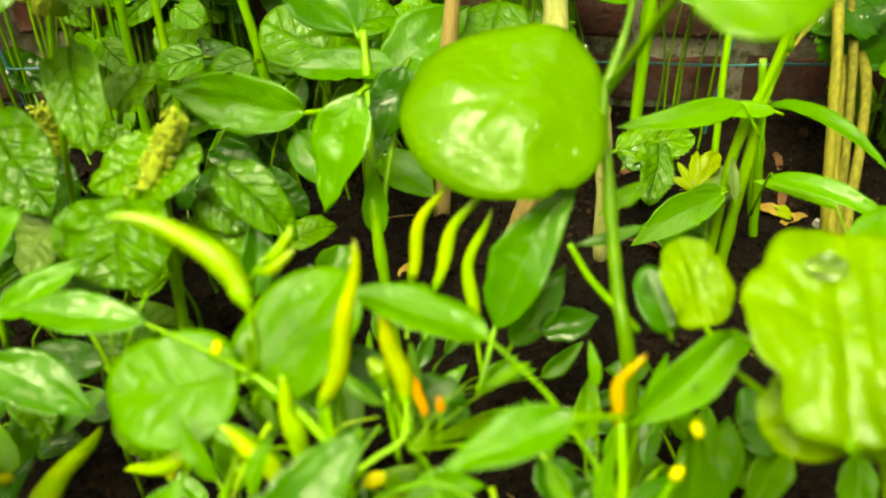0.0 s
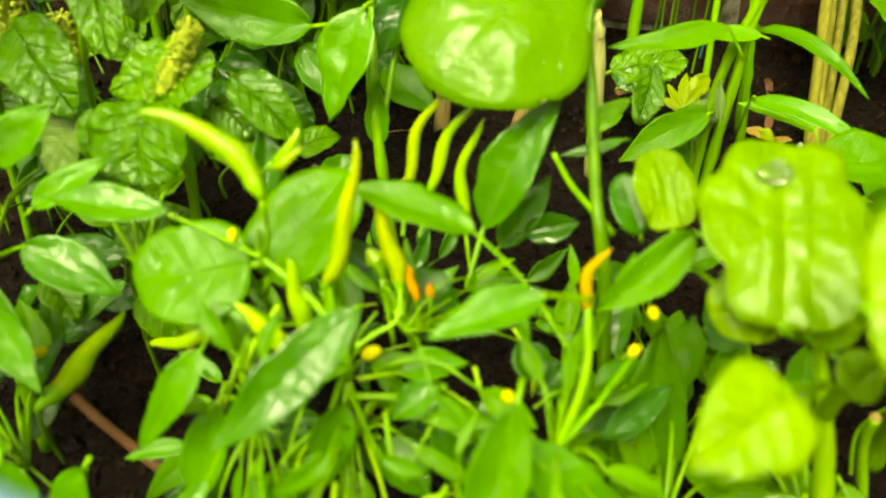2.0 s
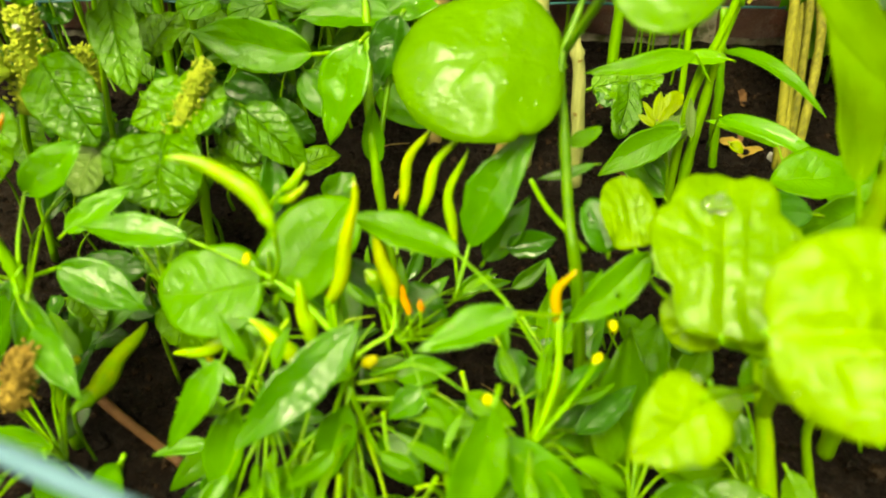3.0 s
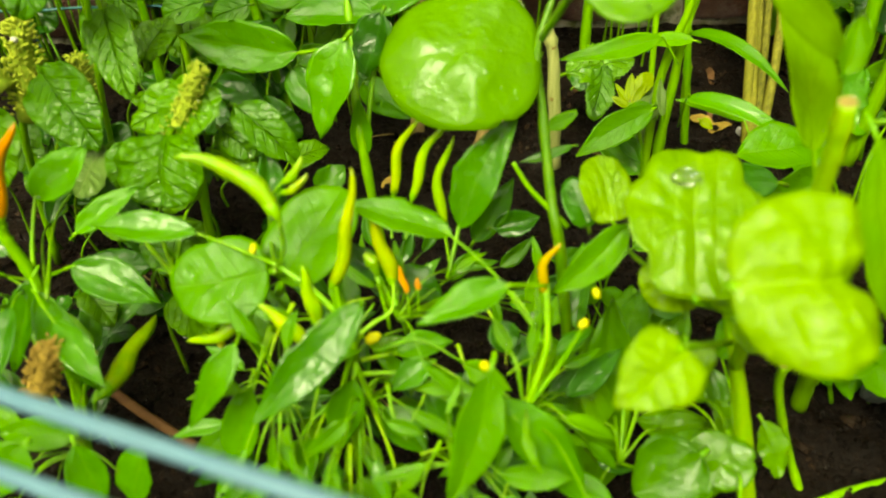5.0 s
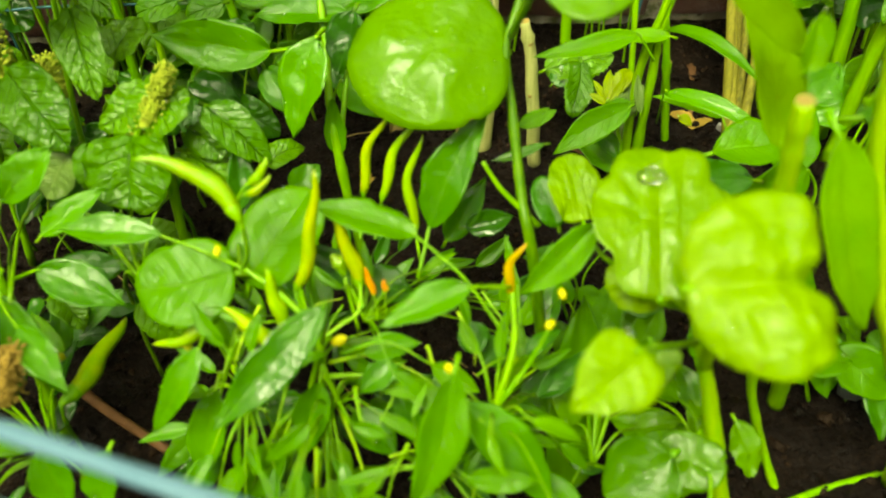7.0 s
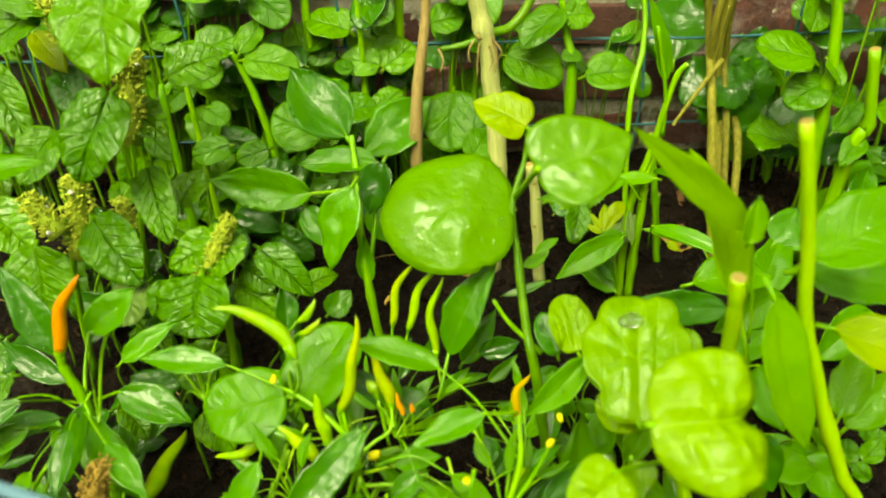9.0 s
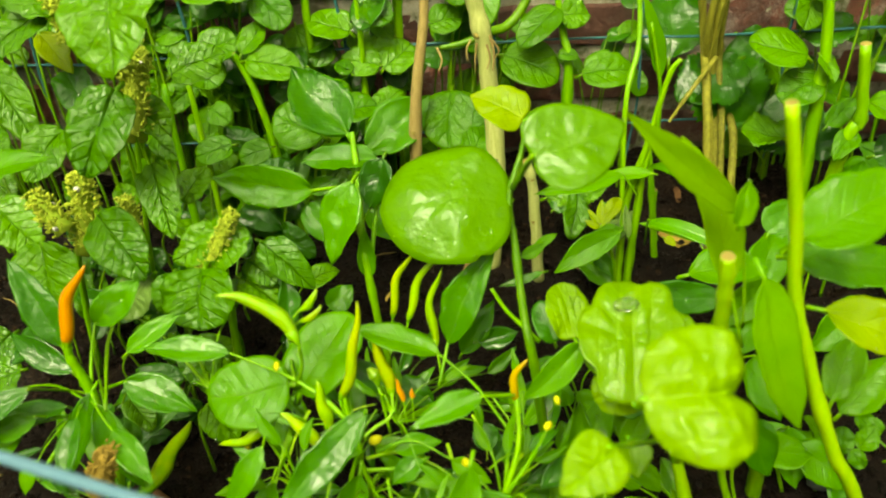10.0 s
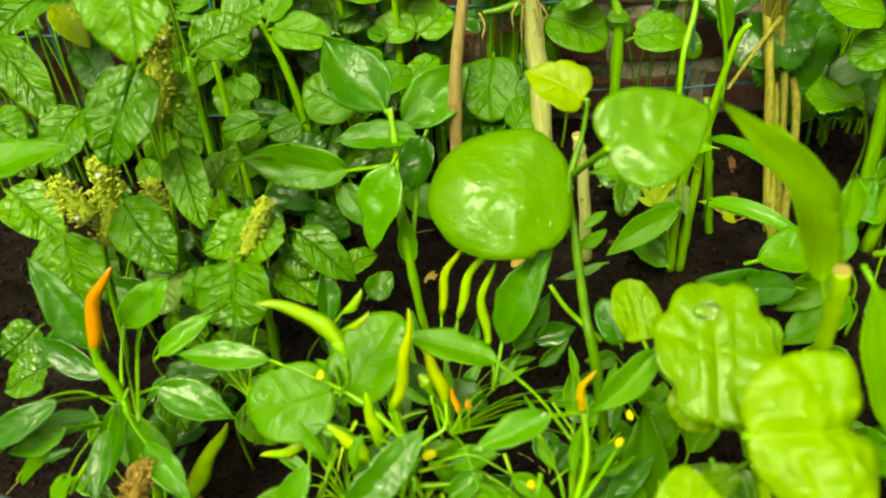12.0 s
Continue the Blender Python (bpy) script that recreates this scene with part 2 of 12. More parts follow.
M = {
    "chili": leaf_material("chili_leaf", (0.021, 0.1113, 0.00189), (0.0805, 0.2745, 0.00378), (0.14, 0.3191, 0.0189), (0.133, 0.4007, 0.00378), 7, 0.34, 0.14, 0.30, 0.0, 0.34, sleek=0.7),
    # darker chili leaf: truly dark leaves, plus the shade of crowded growth as colour
    "dark": leaf_material("dark_shaded_leaf", (0.01071, 0.063, 0.00168), (0.03272, 0.1449, 0.00336), (0.0714, 0.189, 0.0168), (0.0595, 0.2268, 0.0028), 7, 0.34, 0.18, 0.26, 0.0, 0.34, sleek=0.8),
    "round": leaf_material("fleshy_leaf", (0.04253, 0.1558, 0.00189), (0.09467, 0.2536, 0.00315), (0.1441, 0.3308, 0.0126), (0.1578, 0.3675, 0.00315), 4, 0.34, 0.10, 0.30, 0.0, 0.22, 0.16, sleek=0.7),
    "wall": leaf_material("small_fleshy_leaf", (0.03501, 0.1424, 0.00224), (0.08753, 0.2563, 0.00392), (0.02451, 0.1068, 0.00224), (0.1331, 0.3559, 0.00336), 4, 0.36, 0.6, 0.30, 0.3, 0.28, 0.40),
    "rosette": leaf_material("pale_crinkled_leaf", (0.1001, 0.2561, 0.0035), (0.2002, 0.38, 0.0084), (0.2912, 0.4956, 0.028), (0.3276, 0.5121, 0.007), 4, 0.40, 0.45, 0.33, 0.1, 0.34, 0.22, True),
    "herb": leaf_material("crinkled_herb_leaf", (0.03683, 0.1389, 0.00168), (0.09208, 0.258, 0.00448), (0.02858, 0.1191, 0.00224), (0.1334, 0.344, 0.00336), 6, 0.34, 1.0, 0.28, 0.5, 0.32, 0.20, False, 0.5),
    "long": leaf_material("long_leaf", (0.04998, 0.1911, 0.00189), (0.1071, 0.3087, 0.00378), (0.1571, 0.3675, 0.0189), (0.2356, 0.5292, 0.00378), 9, 0.4, 0.3, 0.36, 0.0, 0.15),
    # the long leaf brightened: light shining through steep blades put into the colour
    "young": leaf_material("backlit_long_leaf", (0.091, 0.28, 0.0028), (0.175, 0.378, 0.0056), (0.21, 0.406, 0.021), (0.294, 0.56, 0.007), 9, 0.4, 0.3, 0.36, 0.0, 0.2),
    "yellow": leaf_material("yellowing_leaf", (0.154, 0.294, 0.0028), (0.252, 0.378, 0.007), (0.28, 0.392, 0.035), (0.294, 0.448, 0.007), 6, 0.4, 0.4, 0.36, 0.0, 0.15),
    "pale": leaf_material("pale_leaf_underside", (0.084, 0.168, 0.028), (0.14, 0.238, 0.049), (0.189, 0.266, 0.084), (0.14, 0.266, 0.028), 7, 0.5, 0.5, 0.25, 0.1, 0.05),
    "stem": skin_material("green_stem", (0.07, 0.2395, 0.0035), (0.1837, 0.4047, 0.0112), 0.4, 170, 0.1, 0.4, 8, 0.2),
    # the green stem again, with the shade under leaves put into its colour
    "stem_shaded": skin_material("shaded_green_stem", (0.040, 0.135, 0.003), (0.125, 0.27, 0.007), 0.4, 170, 0.1, 0.4, 8, 0.2),
    "stem_pale": skin_material("pale_green_stem", (0.175, 0.42, 0.0056), (0.308, 0.518, 0.0175), 0.42, 170, 0.1, 0.4, 8, 0.3),
    "cane": skin_material("fibrous_cane", (0.19, 0.25, 0.045), (0.45, 0.49, 0.17), 0.6, 420, 0.0, 1.0, 14),
    "cane_green": skin_material("weathered_green_cane", (0.055, 0.060, 0.005), (0.25, 0.25, 0.030), 0.6, 300, 0.0, 1.0, 18),
    "dry": skin_material("dry_cane", (0.11, 0.075, 0.018), (0.36, 0.28, 0.10), 0.6, 380, 0.0, 1.0, 14),
    "cut": skin_material("browned_cut_end", (0.14, 0.14, 0.021), (0.294, 0.231, 0.063), 0.7, 300, 0.0, 0.8),
    "pod_green": skin_material("green_pepper", (0.13, 0.32, 0.007), (0.30, 0.46, 0.014), 0.3, 110, 0.35, 0.35, 3, 0.25),
    "pod_yellow": skin_material("yellow_green_pepper", (0.13, 0.30, 0.005), (0.30, 0.38, 0.010), 0.3, 110, 0.35, 0.35, 3, 0.25),
    "pod_orange": skin_material("orange_pepper", (0.40, 0.145, 0.005), (0.50, 0.235, 0.010), 0.3, 110, 0.35, 0.35, 3, 0.25),
    "pod_amber": skin_material("amber_pepper", (0.322, 0.252, 0.0056), (0.434, 0.28, 0.0105), 0.22, 70, 0.4, 0.1, 3, 0.25),
    "bud": skin_material("yellow_bud", (0.36, 0.40, 0.010), (0.52, 0.52, 0.02), 0.5, 120),
    "floret": skin_material("herb_florets", (0.17, 0.29, 0.015), (0.36, 0.43, 0.045), 0.7, 220, 0.0, 0.8),
    "floret_white": skin_material("white_florets", (0.434, 0.434, 0.406), (0.56, 0.546, 0.532), 0.6, 220),
    "wire": skin_material("teal_coated_wire", (0.0175, 0.091, 0.098), (0.042, 0.154, 0.161), 0.4, 60, 0.1, 0.3),
    "cord": skin_material("blue_grey_cord", (0.063, 0.154, 0.217), (0.098, 0.196, 0.252), 0.4, 40, 0.2, 0.2),
    "white": skin_material("white_plastic", (0.462, 0.476, 0.462), (0.56, 0.56, 0.546), 0.5, 150),
    "shard": skin_material("pale_shell_bits", (0.35, 0.35, 0.315), (0.525, 0.525, 0.49), 0.6, 200, 0.0, 0.6),
    "wood": skin_material("wet_wood", (0.049, 0.0231, 0.0084), (0.133, 0.07, 0.028), 0.6, 70, 0.0, 0.8, 6),
    "stone": skin_material("grey_stone", (0.07, 0.084, 0.084), (0.14, 0.154, 0.154), 0.5, 80, 0.1, 0.6),
    "withered": skin_material("withered_leaf", (0.15, 0.105, 0.016), (0.36, 0.26, 0.05), 0.7, 120, 0.0, 0.8),
}


def soil_material():
    mat, nodes, links, bsdf, out = material("wet_soil")
    geo = nodes.new("ShaderNodeTexCoord").outputs["Object"]
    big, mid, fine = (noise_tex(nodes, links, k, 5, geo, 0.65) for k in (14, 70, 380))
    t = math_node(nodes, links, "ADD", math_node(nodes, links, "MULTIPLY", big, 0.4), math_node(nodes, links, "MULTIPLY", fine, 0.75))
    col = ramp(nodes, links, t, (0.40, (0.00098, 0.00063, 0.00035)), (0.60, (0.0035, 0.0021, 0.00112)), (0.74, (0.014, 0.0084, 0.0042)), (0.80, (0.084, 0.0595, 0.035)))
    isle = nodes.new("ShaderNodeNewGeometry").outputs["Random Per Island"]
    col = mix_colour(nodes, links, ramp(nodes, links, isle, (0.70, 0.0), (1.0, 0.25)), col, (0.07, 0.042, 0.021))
    links.new(col, bsdf.inputs["Base Color"])
    links.new(ramp(nodes, links, mid, (0.40, 0.22), (0.60, 0.95)), bsdf.inputs["Roughness"])
    bsdf.inputs["Specular IOR Level"].default_value = 0.10
    n1 = bump(nodes, links, mid, 0.9, 0.006)
    links.new(bump(nodes, links, fine, 0.9, 0.0015, n1), bsdf.inputs["Normal"])
    return mat


def brick_material():
    mat, nodes, links, bsdf, out = material("weathered_brick")
    geo = nodes.new("ShaderNodeNewGeometry").outputs["Position"]
    rnd = nodes.new("ShaderNodeObjectInfo").outputs["Random"]
    big, mid, fine = (noise_tex(nodes, links, k, 6, geo, 0.68) for k in (16, 60, 420))
    t = math_node(nodes, links, "ADD", math_node(nodes, links, "MULTIPLY", mid, 0.85), math_node(nodes, links, "MULTIPLY", rnd, 0.22))
    col = ramp(nodes, links, t, (0.34, (0.0601, 0.0164, 0.0109)), (0.50, (0.148, 0.0429, 0.0234)), (0.70, (0.211, 0.0858, 0.0507)))
    lime = ramp(nodes, links, math_node(nodes, links, "MULTIPLY", big, math_node(nodes, links, "ADD", fine, 0.5)), (0.50, 0.0), (0.66, 0.75))
    col = mix_colour(nodes, links, lime, col, (0.317, 0.262, 0.218))
    pit = ramp(nodes, links, noise_tex(nodes, links, 190, 4, geo, 0.7), (0.60, 0.0), (0.68, 0.75))
    col = mix_colour(nodes, links, pit, col, (0.0328, 0.0153, 0.00983))
    moss = ramp(nodes, links, noise_tex(nodes, links, 24, 6, geo, 0.75), (0.56, 0.0), (0.66, 0.75))
    col = mix_colour(nodes, links, moss, col, (0.0437, 0.0546, 0.0109))
    damp = ramp(nodes, links, noise_tex(nodes, links, 5.0, 4, geo, 0.6), (0.40, 0.0), (0.52, 0.8))
    col = mix_colour(nodes, links, damp, col, (0.0491, 0.0197, 0.0109))
    links.new(col, bsdf.inputs["Base Color"])
    bsdf.inputs["Roughness"].default_value = 0.7
    n1 = bump(nodes, links, mid, 1.0, 0.010)
    links.new(bump(nodes, links, fine, 0.8, 0.0018, n1), bsdf.inputs["Normal"])
    return mat


def mortar_material():
    mat, nodes, links, bsdf, out = material("lime_mortar")
    geo = nodes.new("ShaderNodeNewGeometry").outputs["Position"]
    big, mid, fine = (noise_tex(nodes, links, k, 6, geo, 0.68) for k in (30, 85, 420))
    col = ramp(nodes, links, mid, (0.30, (0.166, 0.152, 0.0832)), (0.40, (0.323, 0.31, 0.213)), (0.58, (0.397, 0.388, 0.305)))
    col = mix_colour(nodes, links, ramp(nodes, links, noise_tex(nodes, links, 6, 4, geo, 0.6), (0.46, 0.0), (0.58, 0.8)), col, (0.0693, 0.0554, 0.0277))
    col = mix_colour(nodes, links, ramp(nodes, links, big, (0.50, 0.0), (0.62, 0.85)), col, (0.0601, 0.0832, 0.00924))
    col = mix_colour(nodes, links, ramp(nodes, links, noise_tex(nodes, links, 140, 4, geo, 0.7), (0.60, 0.0), (0.68, 0.8)), col, (0.0139, 0.0139, 0.00554))
    links.new(col, bsdf.inputs["Base Color"])
    bsdf.inputs["Roughness"].default_value = 0.9
    n1 = bump(nodes, links, mid, 1.0, 0.010)
    links.new(bump(nodes, links, fine, 0.9, 0.002, n1), bsdf.inputs["Normal"])
    return mat


M["soil"], M["brick"], M["mortar"] = soil_material(), brick_material(), mortar_material()
M["plaster"] = skin_material("grey_plaster", (0.10, 0.11, 0.09), (0.16, 0.17, 0.14), 0.85, 4, 0.0, 0.5)


# ---- shapes ----
def mesh_object(name, bm, mats, smooth=True):
    data = bpy.data.meshes.new(name)
    bm.to_mesh(data)
    bm.free()
    for mat in mats if isinstance(mats, (list, tuple)) else (mats,):
        data.materials.append(mat)
    if smooth:
        data.polygons.foreach_set("use_smooth", [True] * len(data.polygons))
    return new(name, data)


def part(name, bm, mats, parent, label=""):
    """One mesh under a thing, built in world metres."""
    ob = mesh_object(name, bm, mats)
    ob.parent = parent
    if parent.type == "EMPTY":
        ob.matrix_parent_inverse = parent.matrix_basis.inverted()
    return tagged(ob, label) if label else ob


def thing(name, label, category, base, group=""):
    """An Empty at the base of a thing, under which its parts hang."""
    ob = new(name)
    ob.empty_display_size = 0.01
    ob.matrix_basis = Matrix.Translation(base)
    return tagged(ob, label, category, group)


def smooth_line(points, steps=6):
    """Catmull-Rom through the points."""
    pts = [Vector(p) for p in points]
    if len(pts) == 2:
        return [pts[0].lerp(pts[1], k / steps) for k in range(steps + 1)]
    pts = [2 * pts[0] - pts[1], *pts, 2 * pts[-1] - pts[-2]]
    line = []
    for a, b, c, d in zip(pts, pts[1:], pts[2:], pts[3:]):
        for k in range(steps):
            t = k / steps
            line.append(0.5 * (2 * b + (c - a) * t + (2 * a - 5 * b + 4 * c - d) * t * t + (3 * b - a - 3 * c + d) * t ** 3))
    return line + [pts[-2]]


def tube(bm, line, radii, sides=8, slot=0, cap=True):
    """A tube along a line of points; radii: a number for each point."""
    side = Vector((1, 0.3, 0.2))
    rings = []
    for n, p in enumerate(line):
        ahead = (line[min(n + 1, len(line) - 1)] - line[max(n - 1, 0)]).normalized()
        side = (side - ahead * side.dot(ahead)).normalized()
        other = ahead.cross(side)
        rings.append([bm.verts.new(p + radii[n] * (math.cos(a) * side + math.sin(a) * other)) for a in (2 * math.pi * k / sides for k in range(sides))])
    for a, b in zip(rings, rings[1:]):
        for k in range(sides):
            bm.faces.new((a[k], a[(k + 1) % sides], b[(k + 1) % sides], b[k])).material_index = slot
    if cap:
        bm.faces.new(rings[0][::-1]).material_index = slot
        bm.faces.new(rings[-1]).material_index = slot
    return rings


def lump(bm, at, size, squash=(1, 1, 1), sub=1, rough=0.25, slot=0):
    """A small uneven body."""
    made = bmesh.ops.create_icosphere(bm, subdivisions=sub, radius=size)["verts"]
    turn = Euler((random.uniform(0, 6), random.uniform(0, 6), random.uniform(0, 6))).to_matrix()
    for vert in made:
        co = vert.co * (1 + random.uniform(-rough, rough))
        vert.co = turn @ Vector((co.x * squash[0], co.y * squash[1], co.z * squash[2])) + Vector(at)
    for face in {f for vert in made for f in vert.link_faces}:
        face.material_index = slot


BALL = {}


def ball(sub):
    """Vertices and faces of a unit ball."""
    if sub not in BALL:
        bm = bmesh.new()
        bmesh.ops.create_icosphere(bm, subdivisions=sub, radius=1.0)
        bm.verts.index_update()
        BALL[sub] = (np.array([v.co[:] for v in bm.verts]), np.array([[v.index for v in f.verts] for f in bm.faces]))
        bm.free()
    return BALL[sub]


def many_lumps(name, places, mats, rough=0.25, sub=1, smooth=True):
    """One mesh of many small bodies; places: (at, size, squash, normal, slot)."""
    verts, faces = ball(sub)
    out_v, out_f, slots = [], [], []
    for n, (at, size, squash, normal, slot) in enumerate(places):
        turn = np.array(normal.to_track_quat("Z", "Y").to_matrix())
        body = verts * (1 + np.random.uniform(-rough, rough, (len(verts), 1))) * size * np.array(squash)
        out_v.append(body @ turn.T + np.array(at))
        out_f.append(faces + n * len(verts))
        slots += [slot] * len(faces)
    data = bpy.data.meshes.new(name)
    data.from_pydata(np.concatenate(out_v).tolist(), [], np.concatenate(out_f).tolist())
    data.polygons.foreach_set("material_index", slots)
    data.polygons.foreach_set("use_smooth", [smooth] * len(slots))
    for mat in mats:
        data.materials.append(mat)
    return new(name, data)


# outline, side lift, ripple, blister and teeth of each leaf shape
SHAPES = {
    "lance": (0.75, 1.10, 0.34, 0.045, 0.012, 0.0),
    "ovate": (0.55, 0.85, 0.24, 0.06, 0.012, 0.0),
    "round": (0.47, 0.49, 0.12, 0.022, 0.016, 0.0),
    "heart": (0.34, 0.80, 0.16, 0.05, 0.024, 0.0),
    "crinkle": (0.44, 0.46, 0.12, 0.055, 0.115, 0.0),
    "cleft": (0.42, 0.40, 0.16, 0.035, 0.085, 0.0),
    "herb": (0.45, 0.64, 0.12, 0.05, 0.060, 0.04),
    "long": (0.60, 0.95, 0.26, 0.035, 0.006, 0.0),
    "lobed": (0.40, 0.50, 0.15, 0.09, 0.04, 0.16),
}
FACING = Vector((0.0, -0.55, 0.83))
DROPS = []


def outline(shape, s):
    a, b = SHAPES[shape][:2]
    peak = a / (a + b)
    return (s / peak) ** a * ((1 - s) / (1 - peak)) ** b if 0 < s < 1 else 0.0


# broad leaves: egg taper, squareness, tip (bulge or cleft), base notch, scallops, waves, quilting
PLATES = {
    "round": (0.06, 2.15, 0.02, 0.05, 0.000, 0.020, 0.018),
    "heart": (0.26, 2.0, 0.16, 0.17, 0.000, 0.026, 0.022),
    "cleft": (-0.06, 2.2, -0.24, 0.06, 0.000, 0.030, 0.034),
    "crinkle": (0.02, 2.1, 0.00, 0.10, 0.010, 0.040, 0.034),
    "herb": (0.18, 2.05, 0.07, 0.06, 0.028, 0.050, 0.032),
}


def plate(plant, shape, base, tip, width, mat="round", curl=0.12, roll=0.0, stalk=None, thick=0.0009, fold=1.0, puff=1.0, label="", notches=(), dome=0.0):
    """A broad blade: rings and spokes round its middle. notches: (degrees from the tip, depth, spread in degrees)."""
    base, tip = Vector(base), Vector(tip)
    taper, square, point, cut, scallop, wave, quilt = PLATES[shape]
    along = tip - base
    length = along.length
    along.normalize()
    normal = (FACING - along * FACING.dot(along)).normalized()
    normal = Matrix.Rotation(radians(roll + (0.0 if notches else random.uniform(-14, 14))), 3, along) @ normal
    across = along.cross(normal)
    middle = base.lerp(tip, 0.5)
    ph, ph2, bend = random.uniform(0, 6.28), random.uniform(0, 6.28), random.uniform(-0.05, 0.05)
    big = width > 0.03
    spokes = (72 if scallop else 56) if big else 36 if width > 0.018 else 22
    rings = (13 if quilt > 0.03 else 9) if big else 6
    teeth = 26 if big else 16
    cuts = [(0, -point, 16 if point > 0 else 13), (180, cut, 20), *notches]
    if not notches and width < 0.06:
        cuts += [(random.uniform(30, 330), random.uniform(0.04, 0.13), random.uniform(4, 9)) for _ in range(random.choice((0, 0, 1, 2)))]
    edge = []
    for j in range(spokes):
        a = 2 * math.pi * j / spokes
        r = (abs(math.cos(a)) ** square + abs(math.sin(a)) ** square) ** (-1 / square)
        for at, deep, spread in cuts:
            gap = (math.degrees(a) - at + 180) % 360 - 180
            r *= 1 - deep * math.exp(-(gap / spread) ** 2)
        r *= 1 + 0.035 * noise.noise(Vector((1.6 * math.cos(a) + ph, 1.6 * math.sin(a), ph2))) + 0.012 * noise.noise(Vector((7 * math.cos(a), 7 * math.sin(a) + ph, ph2)))
        if scallop:
            r *= 1 + scallop * (abs(math.sin(0.5 * teeth * a + ph)) - 0.6)
        edge.append((a, r))
    lift = SHAPES[shape][2]
    veined = quilt > 0.03 and width > 0.02

    def at(a, r, f):
        u, v = f * r * math.cos(a), f * r * math.sin(a)
        v *= 1 - taper * u
        m = abs(v)
        h = -curl * length * (0.40 * u * u + 0.22 * u - 0.1) + fold * lift * 0.5 * width * (m ** 1.4 - 0.3)
        h -= dome * width * f * f
        h += wave * width * f ** 3 * (math.sin(3 * a + ph) + 0.6 * math.sin(5 * a + ph2) + (0.5 * math.sin(11 * a + ph) if veined else 0.0))
        uneven = noise.noise(Vector((1.7 * u, 1.7 * v, ph)))
        fine = noise.noise(Vector((5.5 * u, 5.5 * v, ph2)))
        h += 0.045 * width * uneven
        rise = abs(math.sin(math.pi * (2.4 * u - 1.7 * m + 0.6 * m * m + ph)))
        if veined:
            rows = abs(math.sin(math.pi * ((2.6 if big else 1.6) * m * (1.15 - 0.25 * u) + 0.35 * fine)))
            cross = abs(math.sin(math.pi * (3.6 * u - 0.8 * m + 0.4 * fine + ph)))
            rise = cross ** 0.7 * min(1, 3 * m) if shape == "herb" else (rows * cross) ** 0.45 * 0.9 + 0.1 * rows
        h += puff * quilt * width * (rise * min(1, 5 * m) * (1 - f ** 5) * (0.8 + 0.6 * uneven) + 0.45 * fine - 0.22 * math.exp(-60 * v * v))
        where = middle + along * (0.5 * length * u) + across * (0.5 * width * v + bend * length * (1 - u * u)) + normal * h
        return where, 0.5 + 0.5 * u, v

    bm = bmesh.new()
    uv = bm.loops.layers.uv.new("UVMap")
    hub = at(0.0, 1.0, 0.0)
    grid = [[at(a, r, (i / rings) ** 0.85) for a, r in edge] for i in range(1, rings + 1)]
    under = normal * thick
    uvs = {}
    for sheet in (0, 1):
        c = bm.verts.new(hub[0] - under * sheet)
        uvs[c] = hub[1:]
        vs = []
        for i, ring in enumerate(grid):
            row = []
            for p, s, v in ring:
                vert = bm.verts.new(p - under * sheet * (1 - 0.7 * (i + 1) / rings))
                uvs[vert] = (s, v)
                row.append(vert)
            vs.append(row)
        for j in range(spokes):
            k = (j + 1) % spokes
            faces = [(c, vs[0][j], vs[0][k])] + [(vs[i][j], vs[i + 1][j], vs[i + 1][k], vs[i][k]) for i in range(rings - 1)]
            for face in faces:
                bm.faces.new(face if sheet else face[::-1])
        if sheet:
            for j in range(spokes):
                k = (j + 1) % spokes
                bm.faces.new((rim[j], rim[k], vs[-1][k], vs[-1][j]))
        rim = vs[-1]
    for face in bm.faces:
        for loop in face.loops:
            loop[uv].uv = uvs[loop.vert]
    for n in range(random.choice((0, 2, 5, 9)) if width > 0.02 else random.choice((0, 0, 1, 2))):
        spot = random.choice(grid[random.randrange(1, rings)])[0]
        DROPS.append((spot, normal, random.choice((0.0004, 0.0005, 0.0006, 0.0008, 0.0011, 0.0016)) * random.uniform(0.8, 1.2)))
    # midrib under the blade, running on into the stalk
    r = min(0.0022, 0.035 * width + 0.0004)
    ribs = [at(math.pi if u < 0 else 0.0, 1.0, abs(u))[0] - normal * (r * 0.8 + thick) for u in (-0.8, -0.6, -0.4, -0.2, 0.0, 0.2, 0.4, 0.6)]
    foot = at(math.pi, edge[spokes // 2][1], 1.0)[0] - normal * r
    if stalk:
        line = smooth_line([*[Vector(p) for p in stalk][::-1], foot, ribs[0]], 5)
    else:
        line = [foot - along * 0.12 * length - normal * (0.06 * length + r), foot, ribs[0]]
    line += ribs[1:]
    k = len(line) - 1
    tube(bm, line, [r * (1.15 - 0.95 * n / k) for n in range(len(line))], 6, 1)
    # stalks low in the growth get the stem colour with shade in it
    return part("leaf", bm, [M[mat], M["stem_shaded" if mat in ("dark", "wall", "herb") else "stem"]], plant, label)


